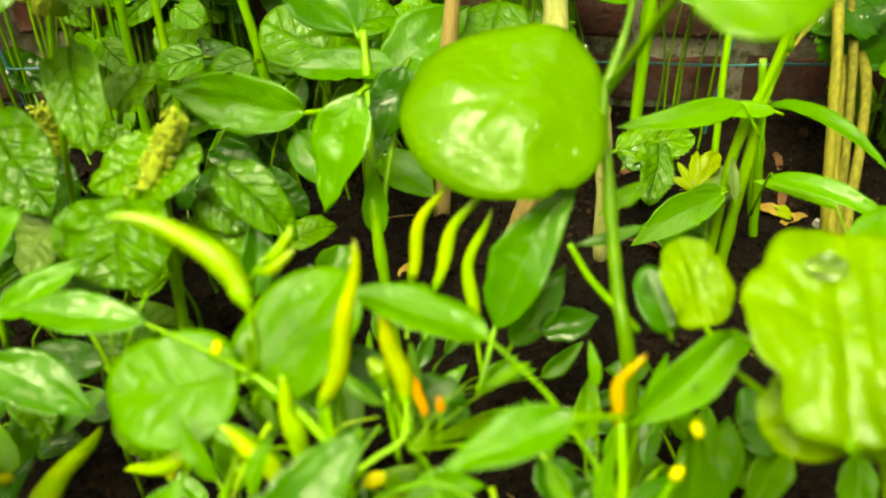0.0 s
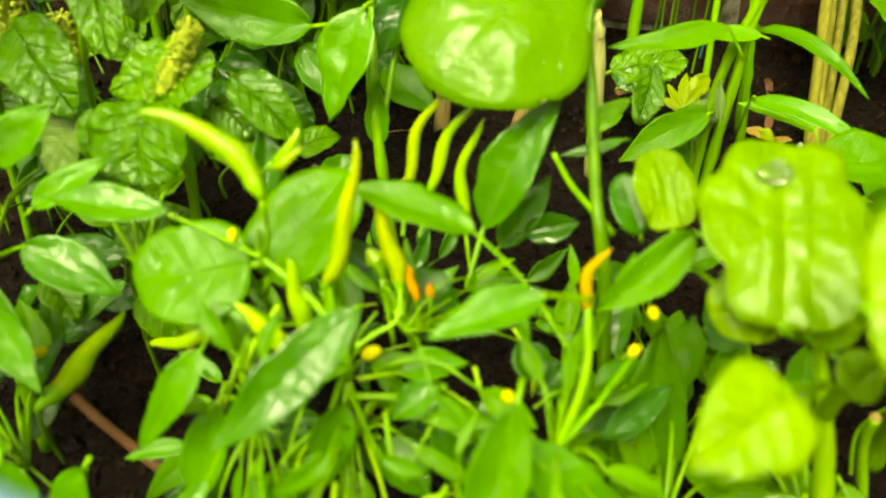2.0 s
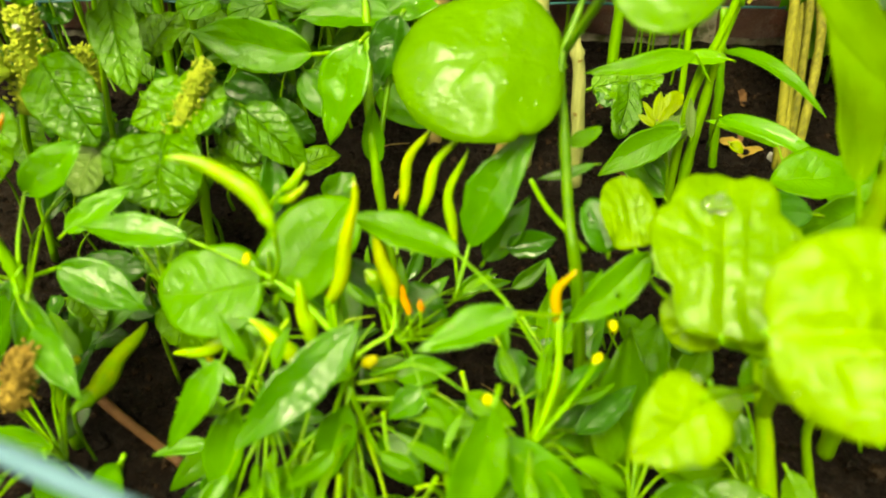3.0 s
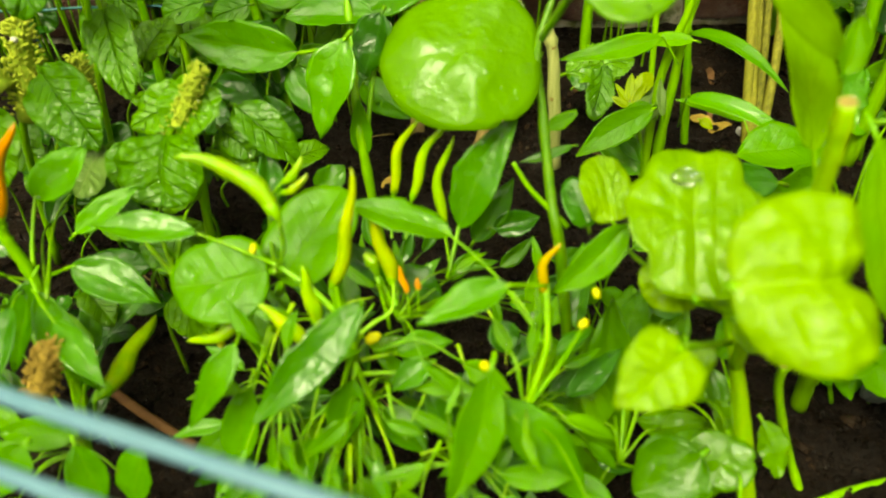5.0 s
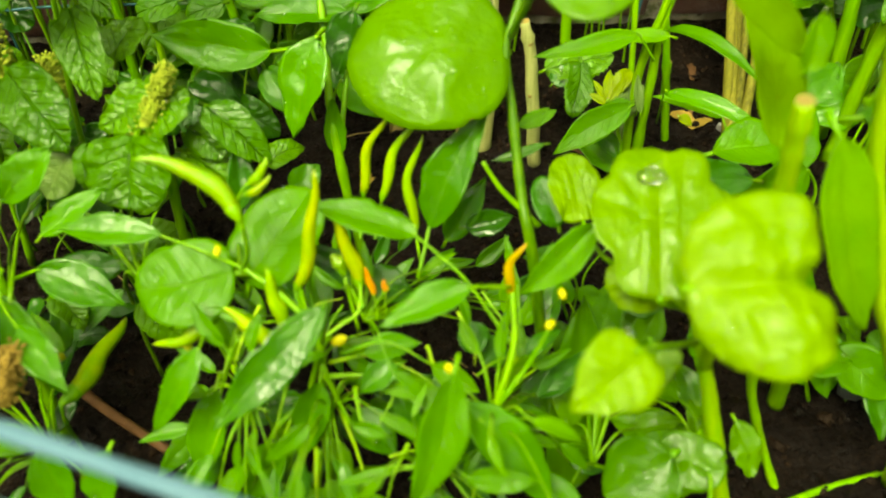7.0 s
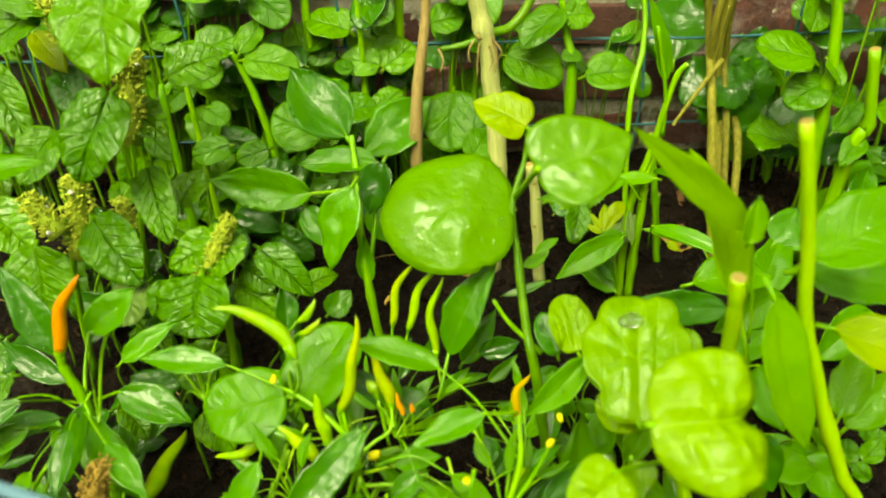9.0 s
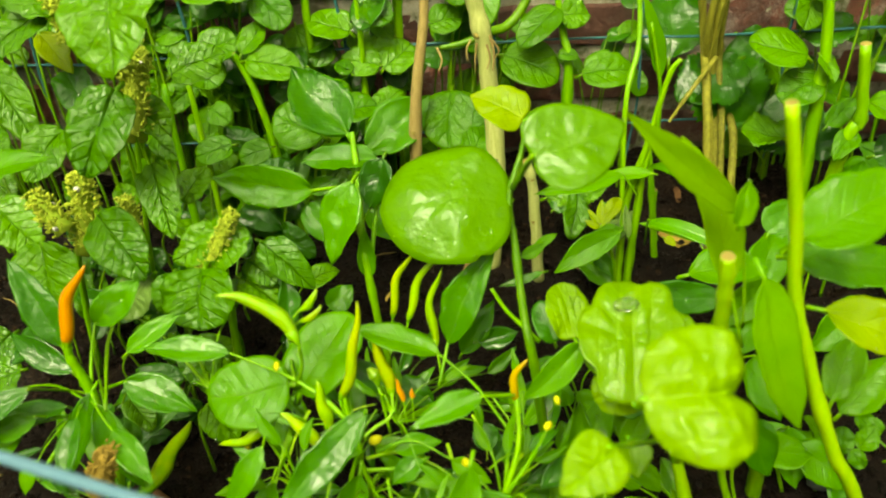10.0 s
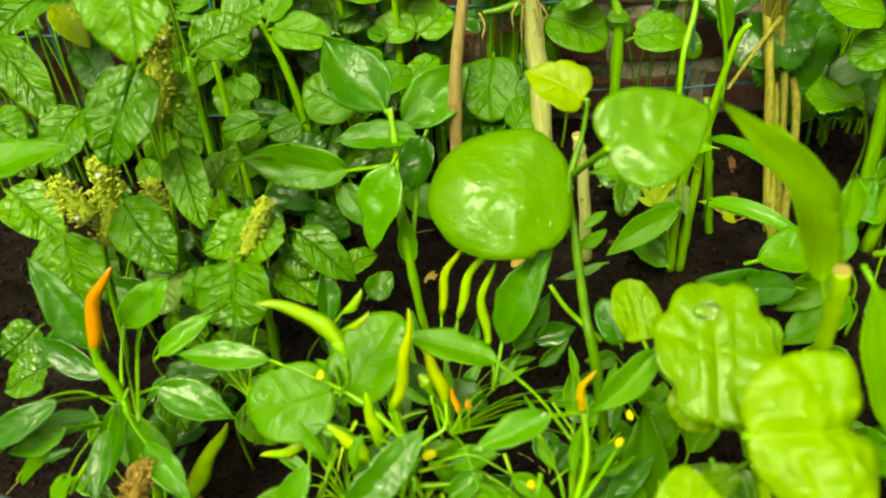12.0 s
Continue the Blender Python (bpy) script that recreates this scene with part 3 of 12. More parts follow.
def leaf(plant, shape, base, tip, width, mat="chili", curl=0.12, roll=0.0, stalk=None, thick=0.0009, fold=1.0, puff=1.0, label="", notches=(), dome=0.0):
    """A leaf blade from base to tip with its stalk (points down to where it grows), as one part of its plant."""
    if shape in PLATES:
        return plate(plant, shape, base, tip, width, mat, curl, roll, stalk, thick, fold, puff, label, notches, dome)
    base, tip = Vector(base), Vector(tip)
    _, _, lift, ripple, blister, teeth = SHAPES[shape]
    along = tip - base
    length = along.length
    along.normalize()
    normal = (FACING - along * FACING.dot(along)).normalized()
    chance = random.uniform(-14, 14)
    normal = Matrix.Rotation(radians(roll or chance), 3, along) @ normal
    across = along.cross(normal)
    bm = bmesh.new()
    uv = bm.loops.layers.uv.new("UVMap")
    nx, ny = (18, 12) if width > 0.014 else (10, 6)
    if teeth or (blister > 0.015 and width > 0.03):
        nx = 32 if width > 0.02 else 20
    rows = 6 if width > 0.02 else 4
    ph, ph2, bend = random.uniform(0, 6.28), random.uniform(0, 6.28), random.uniform(-0.05, 0.05)
    edge = 0.10
    bites = [(random.choice((-1, 1)), random.uniform(0.25, 0.9), random.uniform(0.06, 0.2)) for _ in range(random.choice((0, 0, 1, 2)) if width < 0.045 else 0)]
    grid = []
    for i in range(nx + 1):
        s = 0.5 - 0.5 * math.cos(math.pi * i / nx) if not teeth else 0.4 * i / nx + 0.6 * (0.5 - 0.5 * math.cos(math.pi * i / nx))
        half = 0.5 * width * outline(shape, min(max(s, 0.004), 0.996))
        if teeth:
            half *= 1 + teeth * (1 if i % 2 else -1) * (0.4 if 0.1 < s < 0.95 else 0)
        half *= 1 + edge * (0.5 * math.sin(9 * s + ph) + noise.noise(Vector((5 * s, ph, 0))))
        row = []
        for j in range(ny + 1):
            v = 2 * j / ny - 1
            wide = half * (1 + 0.5 * edge * noise.noise(Vector((11 * s, 3 * (v > 0), ph2))))
            for flank, spot, deep in bites:
                if v * flank > 0:
                    wide *= 1 - deep * math.exp(-((s - spot) / 0.035) ** 2)
            q = wide * (v + 0.06 * math.sin(5 * s + ph2) * (1 - abs(v)))
            h = -curl * length * (1.6 * (s - 0.35) ** 2 - 0.1)
            h += fold * lift * half * (abs(v) ** 1.4 - 0.25)
            h += ripple * width * math.sin(7.5 * s + 1.3 * v + ph) * v * v
            h += ripple * width * 0.4 * math.sin(4 * s + 2.5 * v + ph2)
            # the blade swells between its side veins and sinks along them
            swell = abs(math.sin(math.pi * (rows * s - 1.5 * abs(v) + ph)))
            uneven = noise.noise(Vector((2.6 * s * length / width, 2.4 * v, ph)))
            fine = noise.noise(Vector((6.5 * s * length / width, 4.5 * v, ph2)))
            h += puff * blister * width * (0.6 * swell ** 0.6 * (1 - abs(v) ** 3) * min(1, 4 * abs(v)) * (0.55 + uneven) + 0.38 * fine - 0.3 * math.exp(-40 * v * v))
            h += 0.06 * width * uneven + 0.35 * ripple * width * math.sin(21 * s + ph2 + 2 * v) * v ** 4
            c = base + along * (s * length) + across * (q + bend * length * math.sin(math.pi * s)) + normal * h
            row.append((c, s, v))
        grid.append(row)
    top = [[bm.verts.new(c) for c, _, _ in row] for row in grid]
    low = [[bm.verts.new(c - normal * thick * (0.3 + 0.7 * (1 - abs(v)))) for c, _, v in row] for row in grid]
    for sheet, flip in ((top, False), (low, True)):
        for i in range(nx):
            for j in range(ny):
                ids = ((i, j), (i + 1, j), (i + 1, j + 1), (i, j + 1))
                face = bm.faces.new([sheet[a][b] for a, b in (ids if flip else ids[::-1])])
                for loop, (a, b) in zip(face.loops, ids if flip else ids[::-1]):
                    loop[uv].uv = (grid[a][b][1], grid[a][b][2])
    rim = [(i, 0) for i in range(nx + 1)] + [(nx, j) for j in range(1, ny + 1)] + [(i, ny) for i in range(nx - 1, -1, -1)] + [(0, j) for j in range(ny - 1, 0, -1)]
    for (a, b), (c, d) in zip(rim, rim[1:] + rim[:1]):
        face = bm.faces.new((top[a][b], top[c][d], low[c][d], low[a][b]))
        for loop, (p, q) in zip(face.loops, ((a, b), (c, d), (c, d), (a, b))):
            loop[uv].uv = (grid[p][q][1], grid[p][q][2])
    # places for drops of rain
    for n in range(random.choice((0, 2, 5, 9)) if width > 0.02 else random.choice((0, 0, 1, 2))):
        i, j = random.randrange(2, nx - 1), random.randrange(1, ny)
        DROPS.append((grid[i][j][0].lerp(grid[i + 1][j][0], random.random()), normal, random.choice((0.0004, 0.0005, 0.0006, 0.0008, 0.0011, 0.0016)) * random.uniform(0.8, 1.2)))
    # midrib under the blade, running on into the stalk
    r = min(0.0022, 0.035 * width + 0.0004)
    ribs = [grid[i][ny // 2][0] - normal * (r * 0.7 + thick * 0.5) for i in range(0, nx - 1, 2)]
    if stalk:
        line = smooth_line([*[Vector(p) for p in stalk][::-1], base - normal * r, ribs[1]], 5)
    else:
        line = [base - along * 0.12 * length - normal * (0.06 * length + r), base - normal * r, ribs[1]]
    line += ribs[2:]
    k = len(line) - 1
    tube(bm, line, [r * (1.15 - 0.95 * n / k) for n in range(len(line))], 6, 1)
    # low and rear stalks: stem colour that has shade in it
    return part("leaf", bm, [M[mat], M["stem_shaded" if mat in ("dark", "wall", "herb") else "stem"]], plant, label)


def stem(plant, points, r0, r1, mat="stem", name="stem", knots=(), label="", cut=False):
    """A stalk through the points, thicker at its knots (shares of the way)."""
    line = smooth_line(points, 7)
    k = len(line) - 1
    thick = r0 > 0.0028 and name in ("stem", "cut_stem")
    if thick:
        knots = knots or [random.uniform(0.15, 0.9) for _ in range(3)]
        line = [p + 0.2 * r0 * Vector((noise.noise(p * 30), noise.noise(p * 30 + Vector((7, 0, 0))), 0)) for p in line]
    radii = []
    for n in range(k + 1):
        f = n / k
        r = r0 + (r1 - r0) * f
        r *= 1 + sum(0.28 * math.exp(-((f - q) / 0.02) ** 2) for q in knots) + 0.04 * math.sin(9.1 * n)
        radii.append(r)
    bm = bmesh.new()
    rings = tube(bm, line, radii, 12 if thick else 10 if r0 > 0.002 else 6)
    if thick:
        # the cut end: a browned rim round a sunken pith
        bm.faces.ensure_lookup_table()
        end = bm.faces[-1]
        end.material_index = 1
        inner = bmesh.ops.inset_region(bm, faces=[end], thickness=radii[-1] * 0.3, depth=-radii[-1] * 0.25)
        for face in inner["faces"]:
            face.material_index = 1
        # scars where leaves have dropped
        for q in knots if mat in ("cane", "dry") else ():
            n = min(int(q * k), k - 1)
            out = Vector((random.uniform(-1, 1), -1, 0)).normalized()
            lump(bm, line[n] + out * radii[n] * 0.85, radii[n] * 0.45, (1, 0.8, 0.7), 1, 0.15, 1)
    return part(name, bm, [M[mat], M["cut"]], plant, label)


def pepper(plant, base, tip, radius, mat="pod_green", bend=0.12, stalk=None, label=""):
    """A small pointed chili with its calyx and stalk."""
    base, tip = Vector(base), Vector(tip)
    along = tip - base
    side = along.cross(FACING).normalized()
    line, radii = [], []
    for n in range(15):
        s = n / 14
        line.append(base + along * s + side * bend * along.length * math.sin(math.pi * s) + side * 0.02 * along.length * math.sin(9 * s))
        radii.append(radius * (0.72 + 0.28 * min(1, s * 4)) * max(0.08, (1 - max(0, s - 0.3) / 0.7) ** 0.5) * (1 + 0.05 * math.sin(14 * s + radius * 9000)))
    bm = bmesh.new()
    tube(bm, line, radii, 10)
    body = part("pepper", bm, M[mat], plant, label)
    cal = bmesh.new()
    back = (line[0] - line[2]).normalized()
    cup = [line[0] - back * radius * 0.9, line[0] - back * radius * 0.1, line[0] + back * radius * 0.7, line[0] + back * radius * 1.2]
    tube(cal, cup, [radius * 0.74, radius * 0.76, radius * 0.42, radius * 0.26], 10)
    stalk = [Vector(p) for p in stalk] if stalk else [line[0] + back * radius * 6 - Vector((0, 0, radius * 3))]
    way = smooth_line([cup[-1], *stalk], 5)
    tube(cal, way, [min(radius * 0.27, 0.0013)] * len(way), 6)
    calyx = part("calyx", cal, M["stem"], body)
    return body


def bud(plant, at, radius, mat="bud"):
    bm = bmesh.new()
    lump(bm, at, radius, (0.8, 0.8, 1.25), 2, 0.06)
    return part("flower_bud", bm, M[mat], plant)


def spike(plant, low, high, radius, white=6, mat="floret"):
    """A herb's flower spike: whorls of small florets round an axis."""
    low, high = Vector(low), Vector(high)
    along = high - low
    spots = []
    side = along.cross(Vector((0.3, 1, 0.2))).normalized()
    other = along.normalized().cross(side)
    whorls = max(9, int(along.length / (radius * 0.26)))
    for w in range(whorls):
        for k in range(30):
            s = (w + random.uniform(-0.4, 1.4)) / whorls
            a = 6.28 * (k + 0.5 * (w % 2)) / 30 + random.uniform(-0.25, 0.25)
            out = math.cos(a) * side + math.sin(a) * other
            r = radius * (0.95 - 0.4 * s) * random.uniform(0.35, 1.2) 
            pale = random.random() < white / (whorls * 30)
            size = radius * random.uniform(0.07, 0.13) * (1.6 if pale else 1)
            spots.append((low + along * s + r * out, size, (0.8, 0.8, 1.5), out + 0.6 * along.normalized(), 1 if pale else 0))
    ob = many_lumps("flower_spike", spots, [M[mat], M["floret_white"]], 0.25)
    ob.parent = plant
    ob.matrix_parent_inverse = plant.matrix_basis.inverted()
    bm = bmesh.new()
    tube(bm, smooth_line([low - 0.1 * along, high - 0.05 * along]), [radius * 0.74 * (1 - 0.09 * n) for n in range(7)], 8)
    part("axis", bm, M[mat], ob)
    return ob


# ---- ground, wall and fences ----
def ground_height(x, y):
    """Loose bed soil, rising a little towards the wall."""
    f = min(max((y - 0.45) / 0.4, 0), 1)
    rise = 0.022 + 0.045 * f * f * (3 - 2 * f)
    lumps = 0.010 * noise.fractal(Vector((9 * x, 9 * y, 0.3)), 1.0, 2.0, 4) + 0.007 * noise.noise(Vector((40 * x, 40 * y, 2.0))) + 0.004 * noise.noise(Vector((95 * x, 95 * y, 5.0)))
    near = max(0.0, 1 - max(abs(x), abs(y)) / 4)
    return rise * near + lumps * near


def axis_steps(fine, coarse):
    inner = [-fine + 2 * fine * k / 230 for k in range(231)]
    outer = [fine * (coarse / fine) ** (k / 14) for k in range(1, 15)]
    return [-v for v in outer[::-1]] + inner + outer


def build_ground():
    xs, ys = axis_steps(0.9, 60.0), axis_steps(0.9, 60.0)
    verts = [(x, y + 0.3, ground_height(x, y + 0.3)) for y in ys for x in xs]
    w = len(xs)
    faces = [(j * w + i, j * w + i + 1, (j + 1) * w + i + 1, (j + 1) * w + i) for j in range(len(ys) - 1) for i in range(w - 1)]
    data = bpy.data.meshes.new("ground")
    data.from_pydata(verts, [], faces)
    data.polygons.foreach_set("use_smooth", [True] * len(faces))
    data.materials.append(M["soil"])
    return tagged(new("ground", data), "dark wet garden soil of a planting bed", "soil", kind="structure")


ground = build_ground()

WALL_Y = 0.845
COURSE, BRICK, JOINT = 0.0745, 0.223, 0.017


def block(size, bevel, jag):
    """A brick with a worn, chipped face, centred at the origin: rings from the back to the face."""
    bm = bmesh.new()
    steps = [(x, -1) for x in (-1, -0.5, 0, 0.5)] + [(1, z) for z in (-1, 0)] + [(x, 1) for x in (1, 0.5, 0, -0.5)] + [(-1, z) for z in (1, 0)]
    chips = [random.uniform(-jag, jag) + (0.005 if random.random() < 0.12 else 0) for _ in steps]
    rings = []
    for depth, inset in ((0.5, 0.0), (-0.5 + bevel / size[1], 0.0), (-0.5, bevel)):
        ring = []
        for (x, z), chip in zip(steps, chips):
            cut = inset + (chip if depth < 0.4 else 0)
            ring.append(bm.verts.new((x * (size[0] / 2 - cut), depth * size[1] + random.uniform(0, jag * 0.5), z * (size[2] / 2 - cut * 0.8))))
        rings.append(ring)
    n = len(steps)
    for a, b in zip(rings, rings[1:]):
        for k in range(n):
            bm.faces.new((a[k], a[(k + 1) % n], b[(k + 1) % n], b[k]))
    hub = bm.verts.new((random.uniform(-0.02, 0.02), -0.5 * size[1] - random.uniform(0, 0.002), random.uniform(-0.01, 0.01)))
    for k in range(n):
        bm.faces.new((rings[-1][k], rings[-1][(k + 1) % n], hub))
    bmesh.ops.recalc_face_normals(bm, faces=bm.faces)
    return bm


def build_wall():
    """The mortar body of the wall, uneven on its face."""
    nx, nz = 300, 96
    verts, faces = [], []
    for k in range(nz + 1):
        for i in range(nx + 1):
            x, z = -1.8 + 3.6 * i / nx, -0.05 + 1.35 * k / nz
            rough = 0.0022 + 0.003 * noise.fractal(Vector((22 * x, 22 * z, 1.7)), 1.0, 2.0, 4) + 0.002 * noise.noise(Vector((120 * x, 120 * z, 4.0)))
            verts.append((x, WALL_Y + 0.0005 + rough, z))
    w = nx + 1
    faces = [(k * w + i, k * w + i + 1, (k + 1) * w + i + 1, (k + 1) * w + i) for k in range(nz) for i in range(nx)]
    low = len(verts)
    verts += [(x, WALL_Y + 0.21, z) for z in (-0.05, 1.30) for x in (-1.8, 1.8)]
    faces += [(low + 1, low, low + 2, low + 3)]
    bottom, top = list(range(w)), list(range(nz * w, nz * w + w))
    left, right = [k * w for k in range(nz + 1)], [k * w + nx for k in range(nz + 1)]
    faces += [(*bottom[::-1], low, low + 1), (*top, low + 3, low + 2), (*left, low + 2, low), (*right[::-1], low + 1, low + 3)]
    data = bpy.data.meshes.new("wall_north")
    data.from_pydata(verts, [], faces)
    data.polygons.foreach_set("use_smooth", [n < nx * nz for n in range(len(faces))])
    data.materials.append(M["mortar"])
    return tagged(new("wall_north", data), "old red brick garden wall with pale mossy mortar", "wall", kind="structure")


wall = build_wall()


def plain_wall(name, size, at, label):
    """A plain wall, added out of sight to hold low sky light off the bed."""
    bm = bmesh.new()
    bmesh.ops.create_cube(bm, size=1)
    for vert in bm.verts:
        vert.co = Vector((vert.co.x * size[0], vert.co.y * size[1], vert.co.z * size[2])) + Vector(at)
    return tagged(mesh_object(name, bm, M["plaster"], False), label, "wall", kind="structure")


# invented walls, never in view: they only cut and dim the side light
plain_wall("wall_south", (12.0, 0.25, 3.0), (0, -5.2, 1.4), "plain grey unseen wall added behind the bed to block low sky light")
plain_wall("wall_west", (0.25, 9.0, 2.2), (-4.2, -0.8, 1.0), "plain grey unseen wall added at the side to block low sky light")
plain_wall("wall_east", (0.25, 9.0, 2.2), (4.2, -0.8, 1.0), "plain grey unseen wall added at the side to block low sky light")



def build_fence(name, label, xs, zs, y, lean, radius, top):
    """A border fence of crimped upright wires and straight cross wires."""
    fence = thing(name, label, "fence", (xs[0], y, zs[0]))
    for n, x in enumerate(xs):
        pts, z = [], zs[0] - 0.09
        while z < top:
            kink = 0.004 * math.sin(math.pi * (z - zs[0]) / (zs[1] - zs[0]) + n)
            pts.append((x + kink + 0.002 * math.sin(5 * n + 9 * z), y - lean * (z - zs[0]) + 0.003, z))
            z += 0.022
        stem(fence, pts, radius, radius, "wire", "upright_wire")
    for n, z in enumerate(zs):
        pts = [(x + 0.03 * k, y - lean * (z - zs[0]) + 0.003 * math.sin(2.1 * n + 1.7 * (m + k)), z + 0.0025 * math.sin(1.3 * m + n)) for m, x in enumerate(xs) for k in (0, 2)]
        stem(fence, pts, radius * 0.9, radius * 0.9, "wire", "cross_wire")
    return fence


FX, FZ, FY = 0.260, 0.130, 0.780
build_fence("wire_fence", "teal plastic-coated wire border fence along the brick wall", [FX + 0.180 * k for k in range(-7, 7)], [FZ + 0.117 * k for k in range(6)], FY, 0.05, 0.0018, 0.80)


# ---- plants ----

bas = thing("malabar_spinach", "tall climbing plant with fleshy round bright green leaves", "plant", (0.0894, 0.312, 0.07), "climbing greens")
stem(bas, [(0.0980, 0.302, 0.02), (0.0781, 0.3121, 0.1675), (0.0712, 0.3316, 0.2033), (0.0668, 0.3618, 0.2463), (0.0640, 0.3835, 0.28), (0.0746, 0.403, 0.3078), (0.0788, 0.4134, 0.3306)], 0.0046, 0.0014, mat="stem_shaded")
leaf(bas, "round", (0.0674, 0.376, 0.2882), (-0.0363, 0.3731, 0.2845), 0.0985, mat="round", curl=.10, roll=0, fold=-.3, dome=.10, notches=[(-115, .07, 4), (-60, .02, 9)], stalk=[(0.0651, 0.3835, 0.2771)])
leaf(bas, "heart", (0.0625, 0.2877, 0.3690), (0.1248, 0.3051, 0.3797), 0.0575, mat="round", curl=.1, fold=.7, roll=4, notches=[(150, .05, 12)], stalk=[(0.0662, 0.3835, 0.2881)])
leaf(bas, "heart", (0.0798, 0.4134, 0.3295), (0.0408, 0.4319, 0.3457), 0.0385, mat="yellow", curl=.15)
leaf(bas, "ovate", (0.0756, 0.416, 0.3241), (0.0701, 0.4328, 0.3387), 0.0102, mat="round")
stem(bas, [(0.0826, 0.3224, 0.1837), (0.0699, 0.3263, 0.1965), (0.0564, 0.3315, 0.2108), (0.0466, 0.338, 0.2258)], 0.0022, 0.0014, mat="stem")
leaf(bas, "ovate", (0.0756, 0.39, 0.2159), (0.097, 0.3998, 0.2245), 0.0108, mat="long")
leaf(bas, "ovate", (0.0913, 0.377, 0.21), (0.0545, 0.3697, 0.2036), 0.0077, mat="chili")
leaf(bas, "lance", (0.1862, 0.52, 0.2129), (0.1001, 0.5093, 0.2036), 0.0193, mat="long", stalk=[(0.2021, 0.52, 0.1875)])

# front right crinkled rosette

ros = thing("young_climber", "young plant with a rosette of pale crinkled fleshy leaves", "plant", (0.21, 0.221, 0.02), "climbing greens")
stem(ros, [(0.195, 0.195, 0.0458), (0.1703, 0.195, 0.1411), (0.1585, 0.2015, 0.185), (0.1508, 0.2145, 0.2168), (0.1452, 0.234, 0.2362)], 0.0063, 0.0012, mat="stem_pale")
stem(ros, [(0.1585, 0.2015, 0.185), (0.1449, 0.1746, 0.2464), (0.1274, 0.1380, 0.2950)], 0.0040, 0.0012, mat="stem_pale")
leaf(ros, "crinkle", (0.1272, 0.1954, 0.2389), (0.1406, 0.2773, 0.2810), 0.0730, mat="rosette", curl=.12, fold=.5, notches=[(4, .12, 8), (-57, .11, 9), (-126, .17, 11), (52, .09, 10), (118, .08, 12)], stalk=[(0.1508, 0.2145, 0.2168)])
leaf(ros, "crinkle", (0.1469, 0.234, 0.2277), (0.1728, 0.2662, 0.2559), 0.0340, mat="rosette", curl=.16, fold=-.8)
leaf(ros, "crinkle", (0.1408, 0.2288, 0.2329), (0.1052, 0.2202, 0.2254), 0.0362, mat="rosette", curl=.16, fold=-.6)
leaf(ros, "round", (0.1414, 0.221, 0.2484), (0.1569, 0.2009, 0.2308), 0.0348, mat="rosette", curl=.14)
leaf(ros, "cleft", (0.1059, 0.1284, 0.3242), (0.1671, 0.1327, 0.3243), 0.0720, mat="rosette", curl=.10, fold=1.3, puff=1.7, dome=.12, notches=[(0, .13, 12), (62, .03, 14)], stalk=[(0.1274, 0.1612, 0.2850)])
leaf(ros, "round", (0.1398, 0.182, 0.2436), (0.1551, 0.1713, 0.2342), 0.0191, mat="rosette", curl=.1)
leaf(ros, "heart", (0.0981, 0.1347, 0.2840), (0.0684, 0.1124, 0.2746), 0.0330, mat="rosette", curl=.14, fold=.5, puff=2.6, notches=[(-62, .12, 12), (40, .05, 10)], stalk=[(0.1463, 0.1924, 0.2148)])
leaf(ros, "ovate", (0.1192, 0.182, 0.2282), (0.1233, 0.1652, 0.2135), 0.0224, mat="rosette")
leaf(ros, "crinkle", (0.1053, 0.2925, 0.2098), (0.0964, 0.3259, 0.239), 0.0340, mat="rosette", stalk=[(0.1103, 0.26, 0.2137), (0.1322, 0.2145, 0.2264)])
leaf(ros, "round", (0.0915, 0.299, 0.2025), (0.0809, 0.3235, 0.224), 0.0212, mat="dark")
leaf(ros, "ovate", (0.1457, 0.182, 0.1278), (0.1063, 0.1692, 0.109), 0.0493, mat="round")
leaf(ros, "ovate", (0.0999, 0.221, 0.0305), (0.1111, 0.2859, 0.1518), 0.0438, mat="round", curl=.06)
leaf(ros, "round", (0.1544, 0.169, 0.0998), (0.137, 0.1992, 0.1262), 0.0470, mat="round")
leaf(ros, "lobed", (0.2005, 0.221, 0.1032), (0.2084, 0.1943, 0.0799), 0.0215, mat="round")
leaf(ros, "round", (0.1654, 0.195, 0.1303), (0.1514, 0.1709, 0.1092), 0.0399, mat="round")
stem(ros, [(0.2532, 0.221, 0.0047), (0.2372, 0.234, 0.0432), (0.2109, 0.234, 0.1147), (0.2028, 0.2275, 0.1511)], 0.0032, 0.0026, mat="stem", name="stem")
stem(ros, [(0.2700, 0.292, 0.02), (0.2660, 0.290, 0.0718), (0.2610, 0.288, 0.1059)], 0.0068, 0.0058, mat="stem_shaded")

# right: long-leaved vine with cut stems

vin = thing("water_spinach", "long-leaved green vine with thick cut hollow stems", "plant", (0.348, 0.299, 0.0343), "long-leaved vines")
stem(vin, [(0.3280, 0.222, 0.02), (0.3040, 0.212, 0.1020), (0.2850, 0.208, 0.1480), (0.2679, 0.208, 0.1758), (0.2409, 0.2119, 0.242), (0.2155, 0.2145, 0.3109), (0.2036, 0.2145, 0.368), (0.1866, 0.2145, 0.4354)], 0.0057, 0.0035, mat="stem_pale", knots=(.52,))
stem(vin, [(0.1696, 0.2015, 0.297), (0.165, 0.195, 0.3307), (0.1611, 0.1911, 0.3596)], 0.0044, 0.0038, mat="stem_pale", name="cut_stem")
